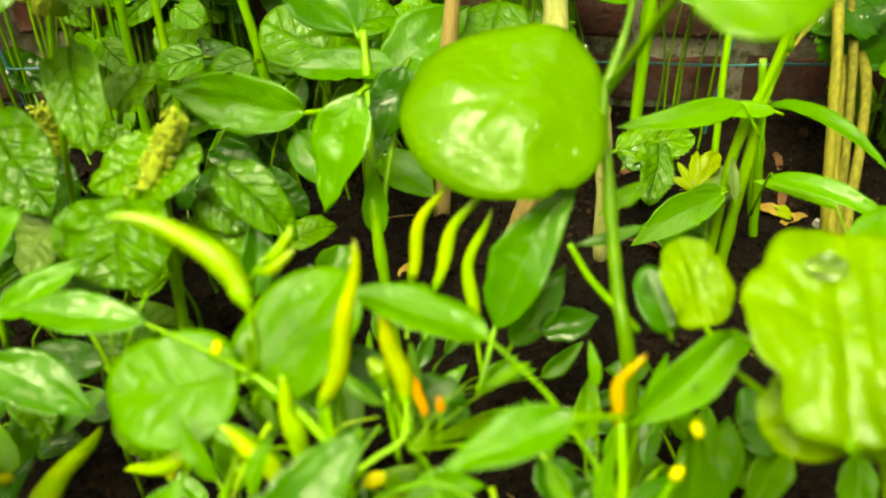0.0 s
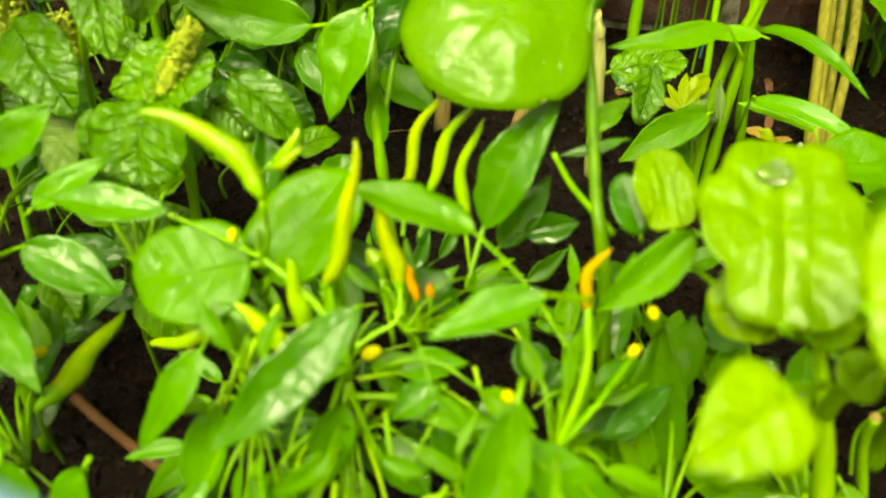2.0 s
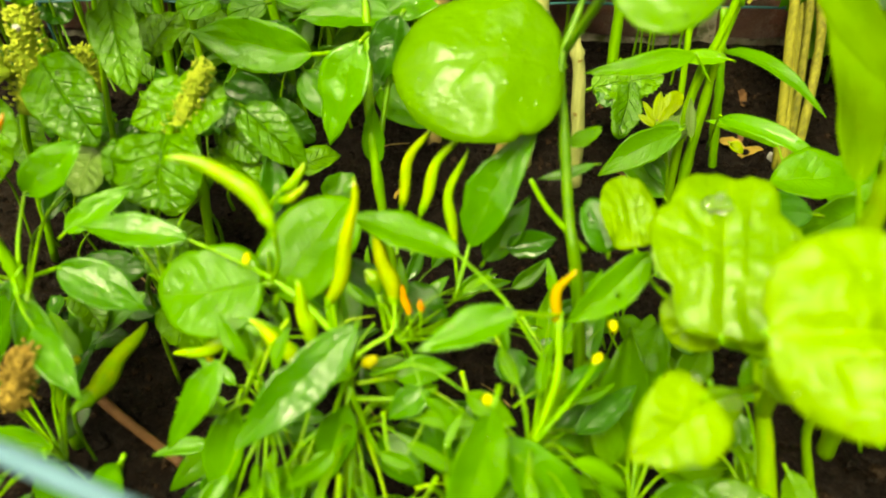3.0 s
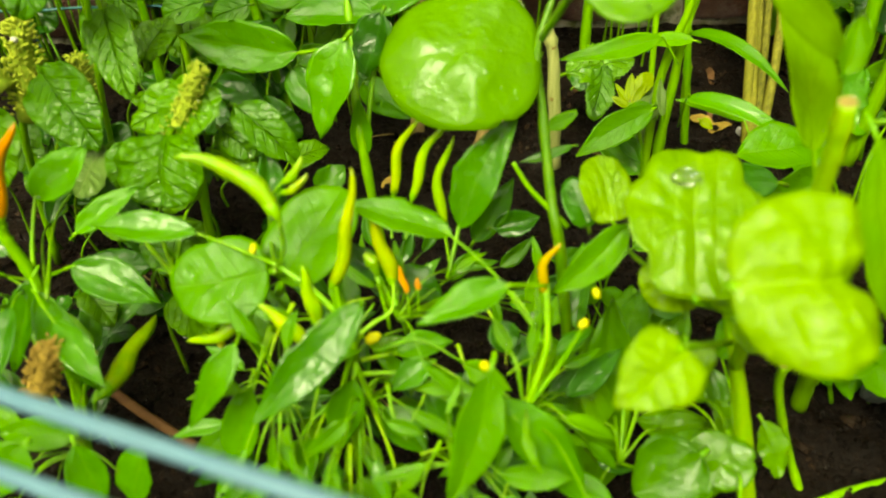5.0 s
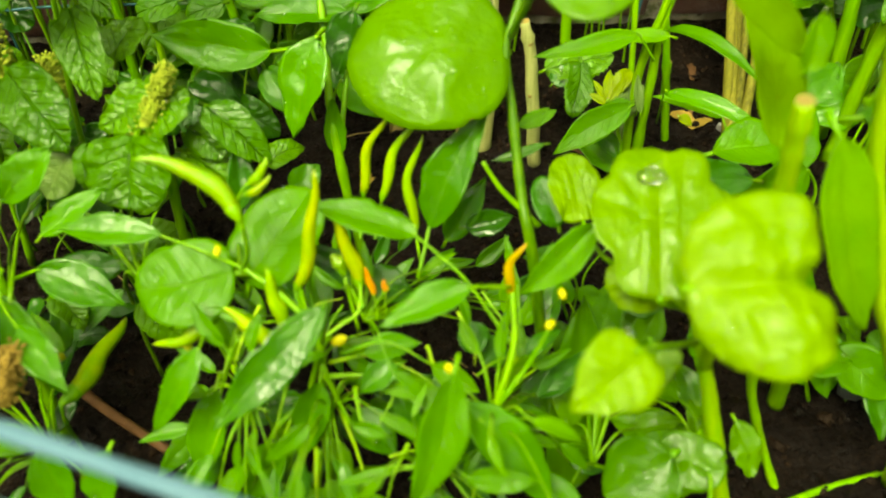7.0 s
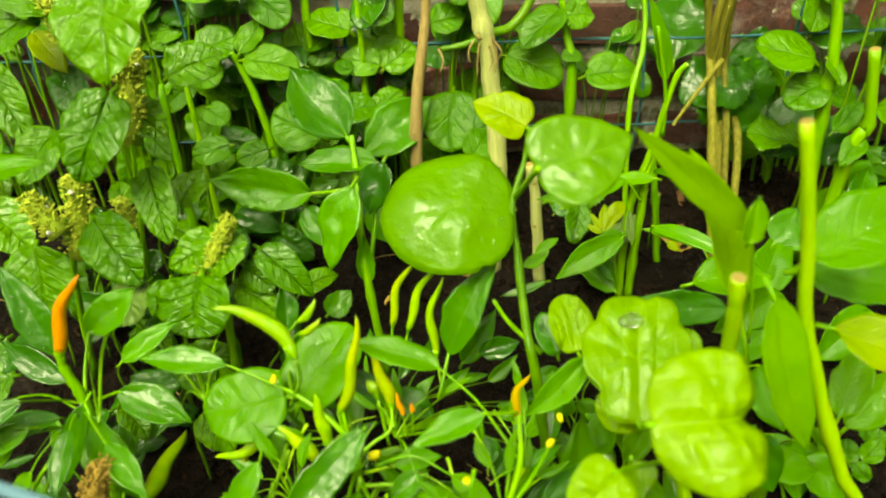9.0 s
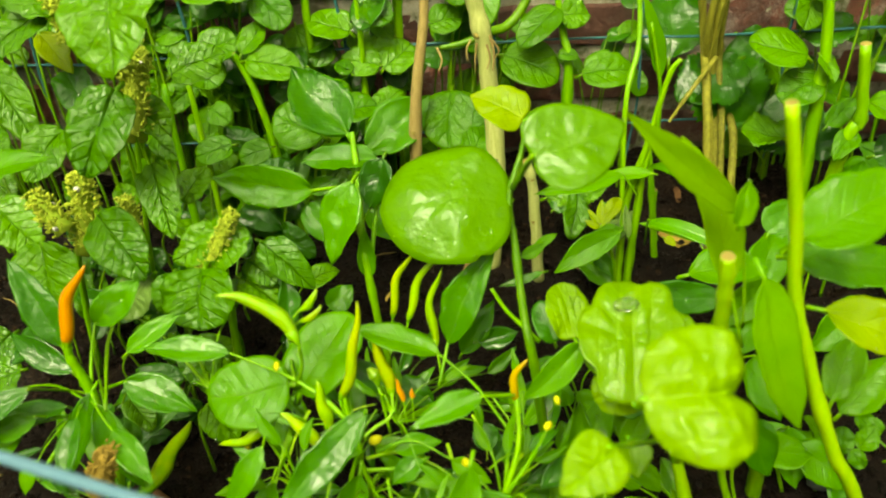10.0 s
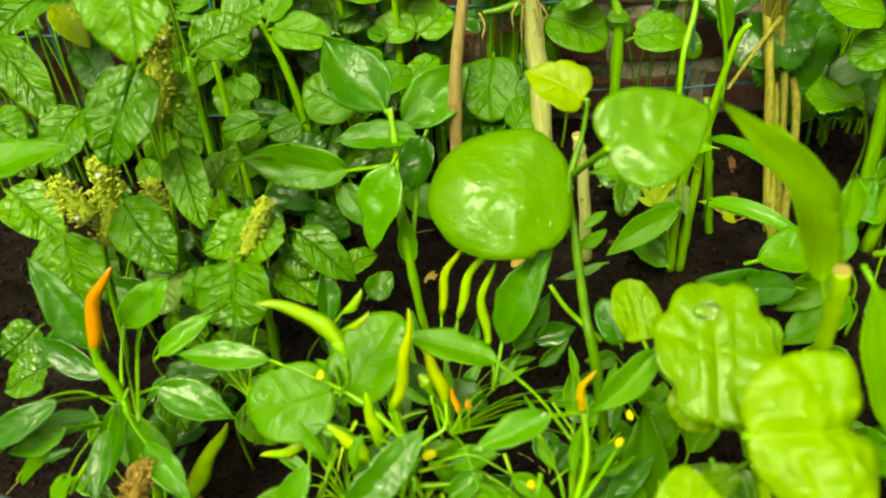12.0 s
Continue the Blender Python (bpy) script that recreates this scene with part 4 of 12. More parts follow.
leaf(vin, "long", (0.1974, 0.2668, 0.3357), (0.1125, 0.2411, 0.4213), 0.0205, mat="young", curl=.05, fold=.5, roll=-24, stalk=[(0.2090, 0.2665, 0.2750), (0.2136, 0.2665, 0.2400)])
leaf(vin, "long", (0.2013, 0.2717, 0.2772), (0.1672, 0.3055, 0.3692), 0.0295, mat="young", curl=.05, stalk=[(0.2133, 0.26, 0.2276)])
leaf(vin, "ovate", (0.1899, 0.2504, 0.3365), (0.1942, 0.2591, 0.3624), 0.0150, mat="young", fold=2)
leaf(vin, "ovate", (0.213, 0.221, 0.3459), (0.2928, 0.2491, 0.3705), 0.0430, mat="long", curl=.05)
leaf(vin, "ovate", (0.2475, 0.286, 0.2862), (0.3328, 0.2727, 0.2746), 0.0440, mat="chili")
leaf(vin, "lance", (0.2475, 0.234, 0.2812), (0.3173, 0.2103, 0.2604), 0.0341, mat="yellow", curl=.1)
leaf(vin, "long", (0.1963, 0.2145, 0.3234), (0.2244, 0.1778, 0.2327), 0.0311, mat="young")
leaf(vin, "lance", (0.3182, 0.286, 0.1257), (0.359, 0.3078, 0.1664), 0.0347, mat="long")
leaf(vin, "long", (0.2348, 0.26, 0.1536), (0.2483, 0.238, 0.1125), 0.0309, mat="chili")
leaf(vin, "ovate", (0.2504, 0.39, 0.1617), (0.1723, 0.3982, 0.1688), 0.0306, mat="dark", curl=.1)
leaf(vin, "ovate", (0.2904, 0.26, 0.1695), (0.3164, 0.2927, 0.208), 0.0287, mat="long")
leaf(vin, "lance", (0.2314, 0.429, 0.1591), (0.3069, 0.4321, 0.1618), 0.0418, mat="long")
stem(vin, [(0.2463, 0.208, 0.0198), (0.2822, 0.221, 0.0162), (0.3299, 0.234, 0.0118)], 0.0028, 0.0026, mat="stem")
leaf(vin, "ovate", (0.2972, 0.429, 0.2002), (0.3222, 0.4523, 0.2207), 0.0311, mat="chili")

# thin branching plant in the soil gap

thn = thing("branching_weed", "slender green plant with narrow leaves and pale buds", "plant", (0.2098, 0.585, 0.02), "weeds")
stem(thn, [(0.2062, 0.572, 0.02), (0.2059, 0.572, 0.1376), (0.2199, 0.572, 0.2091), (0.234, 0.572, 0.2868), (0.2429, 0.572, 0.3048)], 0.0047, 0.0022, mat="stem")
stem(thn, [(0.2742, 0.65, 0.0035), (0.2606, 0.65, 0.0728), (0.2584, 0.65, 0.1101)], 0.0047, 0.0037, mat="stem")
stem(thn, [(0.2295, 0.572, 0.229), (0.227, 0.572, 0.2746), (0.211, 0.572, 0.3414)], 0.0023, 0.0016, mat="stem")
leaf(thn, "long", (0.2716, 0.52, 0.1304), (0.213, 0.537, 0.1453), 0.0167, mat="long", stalk=[(0.2865, 0.494, 0.0932)])
leaf(thn, "long", (0.1955, 0.546, 0.1262), (0.1251, 0.5155, 0.0995), 0.0280, mat="long")
leaf(thn, "long", (0.2251, 0.559, 0.189), (0.1655, 0.5585, 0.1886), 0.0155, mat="long")
leaf(thn, "long", (0.2255, 0.572, 0.2872), (0.2062, 0.5861, 0.3643), 0.0166, mat="long")
leaf(thn, "ovate", (0.199, 0.559, 0.0438), (0.1532, 0.5905, 0.0713), 0.0236, mat="chili")
leaf(thn, "lobed", (0.1335, 0.65, 0.1066), (0.2038, 0.6616, 0.1168), 0.0427, mat="herb")
leaf(thn, "lobed", (0.1666, 0.637, 0.1212), (0.1556, 0.5956, 0.0849), 0.0303, mat="herb")
leaf(thn, "lobed", (0.1393, 0.637, 0.0977), (0.1604, 0.6498, 0.1089), 0.0230, mat="dark")
leaf(thn, "ovate", (0.2, 0.598, 0.0998), (0.1906, 0.6197, 0.1189), 0.0133, mat="round")
leaf(thn, "ovate", (0.2046, 0.598, 0.1061), (0.2193, 0.6083, 0.1151), 0.0121, mat="pale")
leaf(thn, "ovate", (0.1958, 0.572, 0.0713), (0.2035, 0.5975, 0.0936), 0.0222, mat="pale")
leaf(thn, "ovate", (0.2188, 0.598, 0.0861), (0.2263, 0.6195, 0.1049), 0.0135, mat="pale")
stem(thn, [(0.1205, 0.598, 0.02), (0.1112, 0.598, 0.1407), (0.1028, 0.598, 0.1872)], 0.0071, 0.0046, mat="cane")

# rear canes

cnb = thing("cut_canes", "bundle of old pale green canes rising from the soil", "cane", (0.3801, 0.754, 0.0317), "canes")
stem(cnb, [(0.3275, 0.6120, 0.0280), (0.3378, 0.6900, 0.1415), (0.3393, 0.741, 0.1924), (0.3293, 0.7345, 0.2622), (0.3358, 0.728, 0.3383), (0.3409, 0.728, 0.3634)], 0.0057, 0.0043, mat="cane_green", knots=(.4,))
stem(cnb, [(0.3235, 0.6160, 0.0280), (0.3178, 0.6900, 0.1962), (0.3239, 0.7475, 0.2425), (0.3073, 0.7475, 0.3329), (0.3006, 0.7475, 0.3652)], 0.0050, 0.0038, mat="cane_green")
stem(cnb, [(0.3255, 0.6060, 0.0280), (0.3270, 0.6900, 0.1578), (0.3283, 0.7384, 0.2094), (0.3195, 0.728, 0.2792), (0.3247, 0.7215, 0.3473), (0.3268, 0.7215, 0.3721)], 0.0049, 0.0037, mat="cane_green")
stem(cnb, [(0.3310, 0.6090, 0.0280), (0.3395, 0.6900, 0.1649), (0.3438, 0.7436, 0.2213), (0.3368, 0.7345, 0.2896), (0.3398, 0.728, 0.3446)], 0.0042, 0.0031, mat="cane_green")
stem(cnb, [(0.3286, 0.7384, 0.2169), (0.3285, 0.728, 0.2719), (0.3283, 0.7215, 0.3018)], 0.0021, 0.0013, mat="cane_green")
stem(cnb, [(0.3350, 0.6030, 0.0280), (0.3559, 0.6900, 0.1486), (0.3516, 0.741, 0.1764), (0.3376, 0.741, 0.2078)], 0.0049, 0.0038, mat="cane_green")
stem(cnb, [(0.3293, 0.715, 0.2423), (0.2953, 0.689, 0.2128), (0.2726, 0.676, 0.1836)], 0.0030, 0.0017, mat="cane_green")

cnd = thing("dry_cane", "dry brown broken cane leaning among the leaves", "cane", (-0.022, 0.65, 0.07), "canes")
stem(cnd, [(-0.022, 0.65, 0.02), (-0.0125, 0.663, 0.2182), (-0.0012, 0.676, 0.3009), (0.0076, 0.689, 0.3947)], 0.0078, 0.0041, mat="dry", knots=(.3,))

cnp = thing("pale_cane", "thick pale fibrous cane with a rooting node", "cane", (0.0751, 0.65, 0.07), "canes")
stem(cnp, [(0.0403, 0.611, 0.02), (0.0545, 0.6149, 0.0746), (0.0671, 0.624, 0.1324)], 0.0118, 0.0072, mat="dry", name="dry_base")
stem(cnp, [(0.0671, 0.624, 0.02), (0.0726, 0.6305, 0.1664), (0.0675, 0.6435, 0.2458), (0.06, 0.65, 0.3092), (0.0477, 0.6565, 0.3566), (0.036, 0.663, 0.4015)], 0.0112, 0.0077, mat="cane", knots=(.62,))
stem(cnp, [(0.06, 0.65, 0.3092), (0.087, 0.663, 0.3103), (0.1089, 0.676, 0.3346), (0.1255, 0.689, 0.3841)], 0.0050, 0.0044, mat="stem_shaded", name="side_shoot")
stem(cnp, [(0.0588, 0.65, 0.3042), (0.0346, 0.65, 0.2975), (0.0165, 0.65, 0.295)], 0.0042, 0.0024, mat="stem_shaded", name="side_shoot")
stem(cnp, [(0.0673, 0.6435, 0.3085), (0.0711, 0.637, 0.292), (0.0695, 0.6305, 0.2756)], 0.0015, 0.0006, mat="dry", name="root")
stem(cnp, [(0.0134, 0.65, 0.2952), (0.0178, 0.6435, 0.2849), (0.0143, 0.637, 0.2749)], 0.0015, 0.0006, mat="dry", name="root")

for dx, dz, drop in ((-0.006, -0.004, 0.030), (0.004, -0.006, 0.024), (-0.012, 0.000, 0.020), (0.010, -0.002, 0.018)):
    stem(cnp, [(0.060 + dx, 0.641, 0.306 + dz), (0.061 + 1.5 * dx, 0.636, 0.306 + dz - 0.5 * drop), (0.059 + 1.2 * dx, 0.634, 0.306 + dz - drop)], 0.0013, 0.0005, mat="dry", name="root")

# centre chili

chc = thing("chili_plant", "bushy chili plant with upright green and yellow peppers", "plant", (-0.0634, 0.26, 0.024), "chili plants")
stem(chc, [(-0.0614, 0.221, 0.02), (-0.0598, 0.2275, 0.1105), (-0.0546, 0.234, 0.1785), (-0.073, 0.247, 0.2038), (-0.0954, 0.26, 0.2149)], 0.0028, 0.0016, mat="stem")
stem(chc, [(-0.0546, 0.234, 0.1785), (-0.06, 0.2405, 0.2005), (-0.0623, 0.247, 0.2124)], 0.0016, 0.0013, mat="stem")
stem(chc, [(-0.0546, 0.234, 0.1785), (-0.0418, 0.2405, 0.1853), (-0.0311, 0.247, 0.1898), (-0.0298, 0.26, 0.2025)], 0.0015, 0.0012, mat="stem")
stem(chc, [(0.0438, 0.195, 0.1598), (0.0554, 0.2145, 0.1899), (0.0556, 0.234, 0.2149)], 0.0022, 0.0017, mat="stem")
stem(chc, [(0.0438, 0.195, 0.1598), (0.063, 0.208, 0.1826), (0.0745, 0.2145, 0.2052)], 0.0019, 0.0012, mat="stem")
stem(chc, [(-0.0495, 0.221, 0.1631), (-0.0232, 0.221, 0.1616), (0.0029, 0.2145, 0.1524), (0.0438, 0.195, 0.1598)], 0.0017, 0.0005, mat="stem")
stem(chc, [(-0.0545, 0.2275, 0.1658), (-0.0412, 0.208, 0.1364), (-0.0297, 0.182, 0.0975)], 0.0022, 0.0005, mat="stem")
stem(chc, [(-0.0545, 0.2275, 0.176), (-0.0693, 0.2145, 0.1292), (-0.0851, 0.195, 0.0863)], 0.0020, 0.0005, mat="stem")
stem(chc, [(-0.0426, 0.2314, 0.1707), (-0.0157, 0.2314, 0.1793), (0.01, 0.221, 0.17)], 0.0018, 0.0005, mat="stem")
stem(chc, [(-0.0649, 0.221, 0.1426), (-0.086, 0.208, 0.1278), (-0.1042, 0.195, 0.0877)], 0.0019, 0.0005, mat="stem")
stem(chc, [(-0.1041, 0.247, 0.1715), (-0.1144, 0.234, 0.1508), (-0.1282, 0.221, 0.112)], 0.0020, 0.0005, mat="stem")
stem(chc, [(-0.0607, 0.208, 0.1084), (-0.0635, 0.195, 0.0913), (-0.0686, 0.195, 0.0581)], 0.0024, 0.0026, mat="stem")
leaf(chc, "lance", (0.0042, 0.26, 0.2353), (-0.0551, 0.2761, 0.2494), 0.0241, mat="long", roll=20, curl=.12, stalk=[(0.0274, 0.247, 0.2168), (0.0428, 0.234, 0.1996), (0.0562, 0.2184, 0.1853)])
leaf(chc, "lance", (0.0316, 0.2015, 0.2528), (-0.0155, 0.1877, 0.2408), 0.0183, mat="chili", curl=.06, stalk=[(0.0523, 0.2145, 0.2376)])
leaf(chc, "lance", (-0.0426, 0.208, 0.2359), (-0.1024, 0.1615, 0.1952), 0.0241, mat="chili", curl=.12, stalk=[(-0.051, 0.2275, 0.1857)])
leaf(chc, "lance", (-0.1154, 0.2145, 0.2003), (-0.1455, 0.1872, 0.1603), 0.0180, mat="chili", stalk=[(-0.1227, 0.26, 0.1734)])
leaf(chc, "lance", (0.0215, 0.1755, 0.2176), (-0.003, 0.1348, 0.158), 0.0245, mat="long", curl=.05)
leaf(chc, "lance", (0.0261, 0.182, 0.1858), (0.0767, 0.1459, 0.1329), 0.0279, mat="chili")
leaf(chc, "lance", (-0.0527, 0.208, 0.1744), (-0.0643, 0.1859, 0.1331), 0.0213, mat="chili")
leaf(chc, "lance", (0.0946, 0.26, 0.0677), (0.0572, 0.2622, 0.0696), 0.0324, mat="chili")
leaf(chc, "lance", (-0.1465, 0.286, 0.2196), (-0.2119, 0.2921, 0.2249), 0.0202, mat="chili", curl=.1, stalk=[(-0.1169, 0.273, 0.215), (-0.0954, 0.26, 0.2149)])
leaf(chc, "round", (-0.1012, 0.273, 0.1885), (-0.062, 0.3167, 0.2267), 0.0520, mat="long", curl=.08)
leaf(chc, "round", (-0.1026, 0.2704, 0.203), (-0.163, 0.2644, 0.1978), 0.0524, mat="long", curl=.1)
leaf(chc, "ovate", (-0.1165, 0.273, 0.1694), (-0.1641, 0.2796, 0.1751), 0.0219, mat="chili")
leaf(chc, "lance", (0.0106, 0.325, 0.1828), (0.0496, 0.3537, 0.2537), 0.0307, mat="chili", stalk=[(0.0026, 0.299, 0.1626)])
leaf(chc, "lance", (0.0223, 0.351, 0.1474), (0.0507, 0.3683, 0.1902), 0.0207, mat="chili")
leaf(chc, "lance", (0.0362, 0.351, 0.1601), (0.0705, 0.3561, 0.1646), 0.0199, mat="dark")
leaf(chc, "ovate", (-0.0303, 0.299, 0.1694), (-0.0015, 0.2872, 0.159), 0.0257, mat="chili")
leaf(chc, "ovate", (-0.0668, 0.312, 0.1792), (-0.0342, 0.2944, 0.1638), 0.0221, mat="chili")
leaf(chc, "lance", (-0.0386, 0.221, 0.1298), (-0.0119, 0.1999, 0.1113), 0.0241, mat="chili")
leaf(chc, "lance", (-0.0807, 0.208, 0.1157), (-0.1115, 0.1904, 0.0828), 0.0279, mat="chili")
leaf(chc, "lance", (-0.1166, 0.221, 0.1565), (-0.1326, 0.1916, 0.1016), 0.0223, mat="chili")
leaf(chc, "lance", (-0.0296, 0.234, 0.167), (0.0041, 0.2381, 0.1705), 0.0168, mat="chili")
leaf(chc, "lance", (0.0393, 0.247, 0.1478), (0.0297, 0.2631, 0.1619), 0.0211, mat="dark")
leaf(chc, "lance", (0.055, 0.26, 0.1427), (0.04, 0.2497, 0.1337), 0.0237, mat="dark")
leaf(chc, "lance", (-0.0096, 0.221, 0.1711), (-0.0329, 0.2095, 0.161), 0.0163, mat="chili")
pepper(chc, (-0.0903, 0.2535, 0.2615), (-0.1379, 0.2621, 0.2913), 0.0054, mat="pod_green", bend=.16, stalk=[(-0.0886, 0.2535, 0.2337), (-0.0954, 0.26, 0.2149)])
pepper(chc, (-0.0629, 0.247, 0.2124), (-0.0485, 0.2661, 0.2787), 0.0042, mat="pod_yellow", bend=.05, stalk=[(-0.061, 0.2405, 0.1911)])
pepper(chc, (-0.0306, 0.26, 0.2002), (-0.0433, 0.2727, 0.2442), 0.0047, mat="pod_yellow", bend=.03, stalk=[(-0.0283, 0.247, 0.192)])
pepper(chc, (-0.0315, 0.3484, 0.1967), (-0.0119, 0.3632, 0.2479), 0.0036, mat="pod_yellow", bend=-.1, stalk=[(-0.033, 0.312, 0.1874)])
pepper(chc, (-0.0188, 0.3484, 0.1927), (0.007, 0.3634, 0.2448), 0.0038, mat="pod_green", bend=-.08, stalk=[(-0.0239, 0.312, 0.187)])
pepper(chc, (0.0015, 0.3406, 0.1707), (0.0088, 0.3587, 0.2335), 0.0039, mat="pod_green", bend=-.1, stalk=[(0.0049, 0.312, 0.1603)])
pepper(chc, (-0.0834, 0.234, 0.1776), (-0.1064, 0.2411, 0.2023), 0.0049, mat="pod_green", bend=.05, stalk=[(-0.0624, 0.2314, 0.1719)])
pepper(chc, (-0.121, 0.26, 0.1733), (-0.1606, 0.2553, 0.1569), 0.0045, mat="pod_green", bend=-.1, stalk=[(-0.1057, 0.26, 0.1922)])
pepper(chc, (-0.0745, 0.2405, 0.187), (-0.0804, 0.2508, 0.2229), 0.0046, mat="pod_green", bend=.0, stalk=[(-0.0619, 0.2314, 0.1769)])
leaf(chc, "lance", (0.1032, 0.26, 0.2378), (0.0596, 0.2386, 0.2064), 0.0210, mat="long", fold=2, stalk=[(0.1167, 0.247, 0.2381)])
pepper(chc, (0.0547, 0.234, 0.214), (0.0631, 0.2422, 0.2425), 0.0030, mat="pod_amber", bend=-.15, stalk=[(0.0566, 0.2158, 0.1883)])
pepper(chc, (-0.0221, 0.2535, 0.1969), (-0.0265, 0.2584, 0.2139), 0.0023, mat="pod_orange", bend=.0)
pepper(chc, (-0.0154, 0.2535, 0.1989), (-0.0161, 0.2556, 0.2061), 0.0020, mat="pod_orange", bend=.0)
pepper(chc, (-0.0417, 0.273, 0.1998), (-0.0479, 0.2752, 0.2074), 0.0051, mat="pod_green")
bud(chc, (-0.0419, 0.2275, 0.1866), 0.0042)
bud(chc, (0.0745, 0.2145, 0.2079), 0.0031)
bud(chc, (0.0191, 0.1885, 0.2064), 0.0035)
bud(chc, (-0.1417, 0.26, 0.1509), 0.0036)
bud(chc, (-0.1096, 0.2665, 0.2229), 0.0029)
bud(chc, (0.0806, 0.221, 0.2246), 0.0027)
bud(chc, (-0.0681, 0.195, 0.0799), 0.0036)

# left chili with the orange pepper

chl = thing("chili_plant", "chili plant with one ripe orange pepper and arching leaf stalks", "plant", (-0.2894, 0.312, 0.0653), "chili plants")
stem(chl, [(-0.2676, 0.286, 0.02), (-0.2648, 0.299, 0.1453), (-0.2695, 0.3055, 0.1784), (-0.2761, 0.3094, 0.2002), (-0.2756, 0.312, 0.2131)], 0.0051, 0.0027, mat="stem")
pepper(chl, (-0.2753, 0.312, 0.2143), (-0.2507, 0.3287, 0.2724), 0.0056, mat="pod_orange", bend=-.1, stalk=[(-0.2761, 0.3094, 0.2002)])
pepper(chl, (-0.3186, 0.26, 0.162), (-0.3009, 0.2647, 0.1781), 0.0044, mat="pod_orange", bend=.05)
pepper(chl, (-0.2697, 0.299, 0.1318), (-0.2726, 0.3035, 0.1475), 0.0033, mat="pod_orange")
leaf(chl, "lance", (-0.2768, 0.3055, 0.1884), (-0.3292, 0.3307, 0.2105), 0.0200, mat="dark", stalk=[(-0.2718, 0.3055, 0.1785)])
leaf(chl, "lance", (-0.2887, 0.325, 0.1982), (-0.3252, 0.3586, 0.261), 0.0273, mat="dark")
leaf(chl, "lance", (-0.2644, 0.338, 0.2096), (-0.2283, 0.3567, 0.237), 0.0304, mat="chili", stalk=[(-0.2658, 0.3185, 0.1906), (-0.2658, 0.3068, 0.1768)])
leaf(chl, "lance", (-0.2369, 0.299, 0.1834), (-0.1809, 0.2809, 0.1675), 0.0277, mat="chili", roll=-2, curl=.12, stalk=[(-0.2608, 0.3055, 0.1681)])
leaf(chl, "lance", (-0.2571, 0.286, 0.1856), (-0.2806, 0.2559, 0.1294), 0.0204, mat="chili")
leaf(chl, "lance", (-0.2484, 0.273, 0.1866), (-0.2192, 0.2413, 0.1274), 0.0227, mat="chili")
leaf(chl, "lance", (-0.2819, 0.26, 0.2179), (-0.3449, 0.2363, 0.1972), 0.0206, mat="dark", stalk=[(-0.2817, 0.299, 0.1763), (-0.2707, 0.3055, 0.1654)])
leaf(chl, "lance", (-0.2859, 0.26, 0.1908), (-0.3271, 0.2489, 0.181), 0.0195, mat="chili", stalk=[(-0.2727, 0.286, 0.1605)])
leaf(chl, "lance", (-0.2404, 0.325, 0.1891), (-0.1998, 0.3481, 0.2094), 0.0186, mat="chili")
pepper(chl, (-0.2228, 0.2513, 0.1164), (-0.2088, 0.3258, 0.1082), 0.0074, mat="pod_yellow", bend=.02, stalk=[(-0.2330, 0.2480, 0.0900), (-0.2400, 0.2600, 0.0400)])
leaf(chl, "lance", (-0.3003, 0.338, 0.2053), (-0.3306, 0.3183, 0.1881), 0.0230, mat="dark")
stem(chl, [(-0.2701, 0.286, 0.1537), (-0.2844, 0.26, 0.1519), (-0.2979, 0.247, 0.1352)], 0.0020, 0.0015, mat="stem")
stem(chl, [(-0.2664, 0.299, 0.1656), (-0.2806, 0.273, 0.1494), (-0.2987, 0.26, 0.1182)], 0.0021, 0.0016, mat="stem")
bud(chl, (-0.2333, 0.273, 0.1281), 0.0041)
spike(chl, (-0.2386, 0.221, 0.1585), (-0.2243, 0.2269, 0.1911), 0.0111, white=0, mat="withered")
leaf(chl, "lance", (-0.2176, 0.195, 0.1381), (-0.2035, 0.1756, 0.1018), 0.0232, mat="chili")
leaf(chl, "lance", (-0.2349, 0.182, 0.1586), (-0.2528, 0.162, 0.141), 0.0341, mat="long")
leaf(chl, "lance", (-0.179, 0.195, 0.1355), (-0.1907, 0.176, 0.1001), 0.0266, mat="chili")
leaf(chl, "lance", (-0.1375, 0.221, 0.1186), (-0.1724, 0.2155, 0.1137), 0.0105, mat="chili")
leaf(chl, "lance", (-0.3126, 0.2637, 0.2017), (-0.3529, 0.2450, 0.1650), 0.0200, mat="chili", curl=.2, stalk=[(-0.3055, 0.2841, 0.1948), (-0.2895, 0.2996, 0.1814), (-0.2700, 0.2990, 0.1640)])
leaf(chl, "lance", (-0.2722, 0.2758, 0.1831), (-0.3178, 0.2566, 0.1933), 0.0165, mat="chili", curl=.2, stalk=[(-0.2737, 0.2820, 0.1750), (-0.2763, 0.2882, 0.1668), (-0.2700, 0.2990, 0.1640)])
leaf(chl, "lance", (-0.3009, 0.2565, 0.1767), (-0.3246, 0.2398, 0.1573), 0.0140, mat="long", curl=.2, stalk=[(-0.2932, 0.2681, 0.1747), (-0.2760, 0.2782, 0.1705), (-0.2700, 0.2990, 0.1640)])
leaf(chl, "lance", (-0.2889, 0.2447, 0.1617), (-0.3006, 0.2285, 0.1425), 0.0140, mat="long", curl=.2, stalk=[(-0.2862, 0.2588, 0.1631), (-0.2775, 0.2749, 0.1666), (-0.2700, 0.2990, 0.1640)])
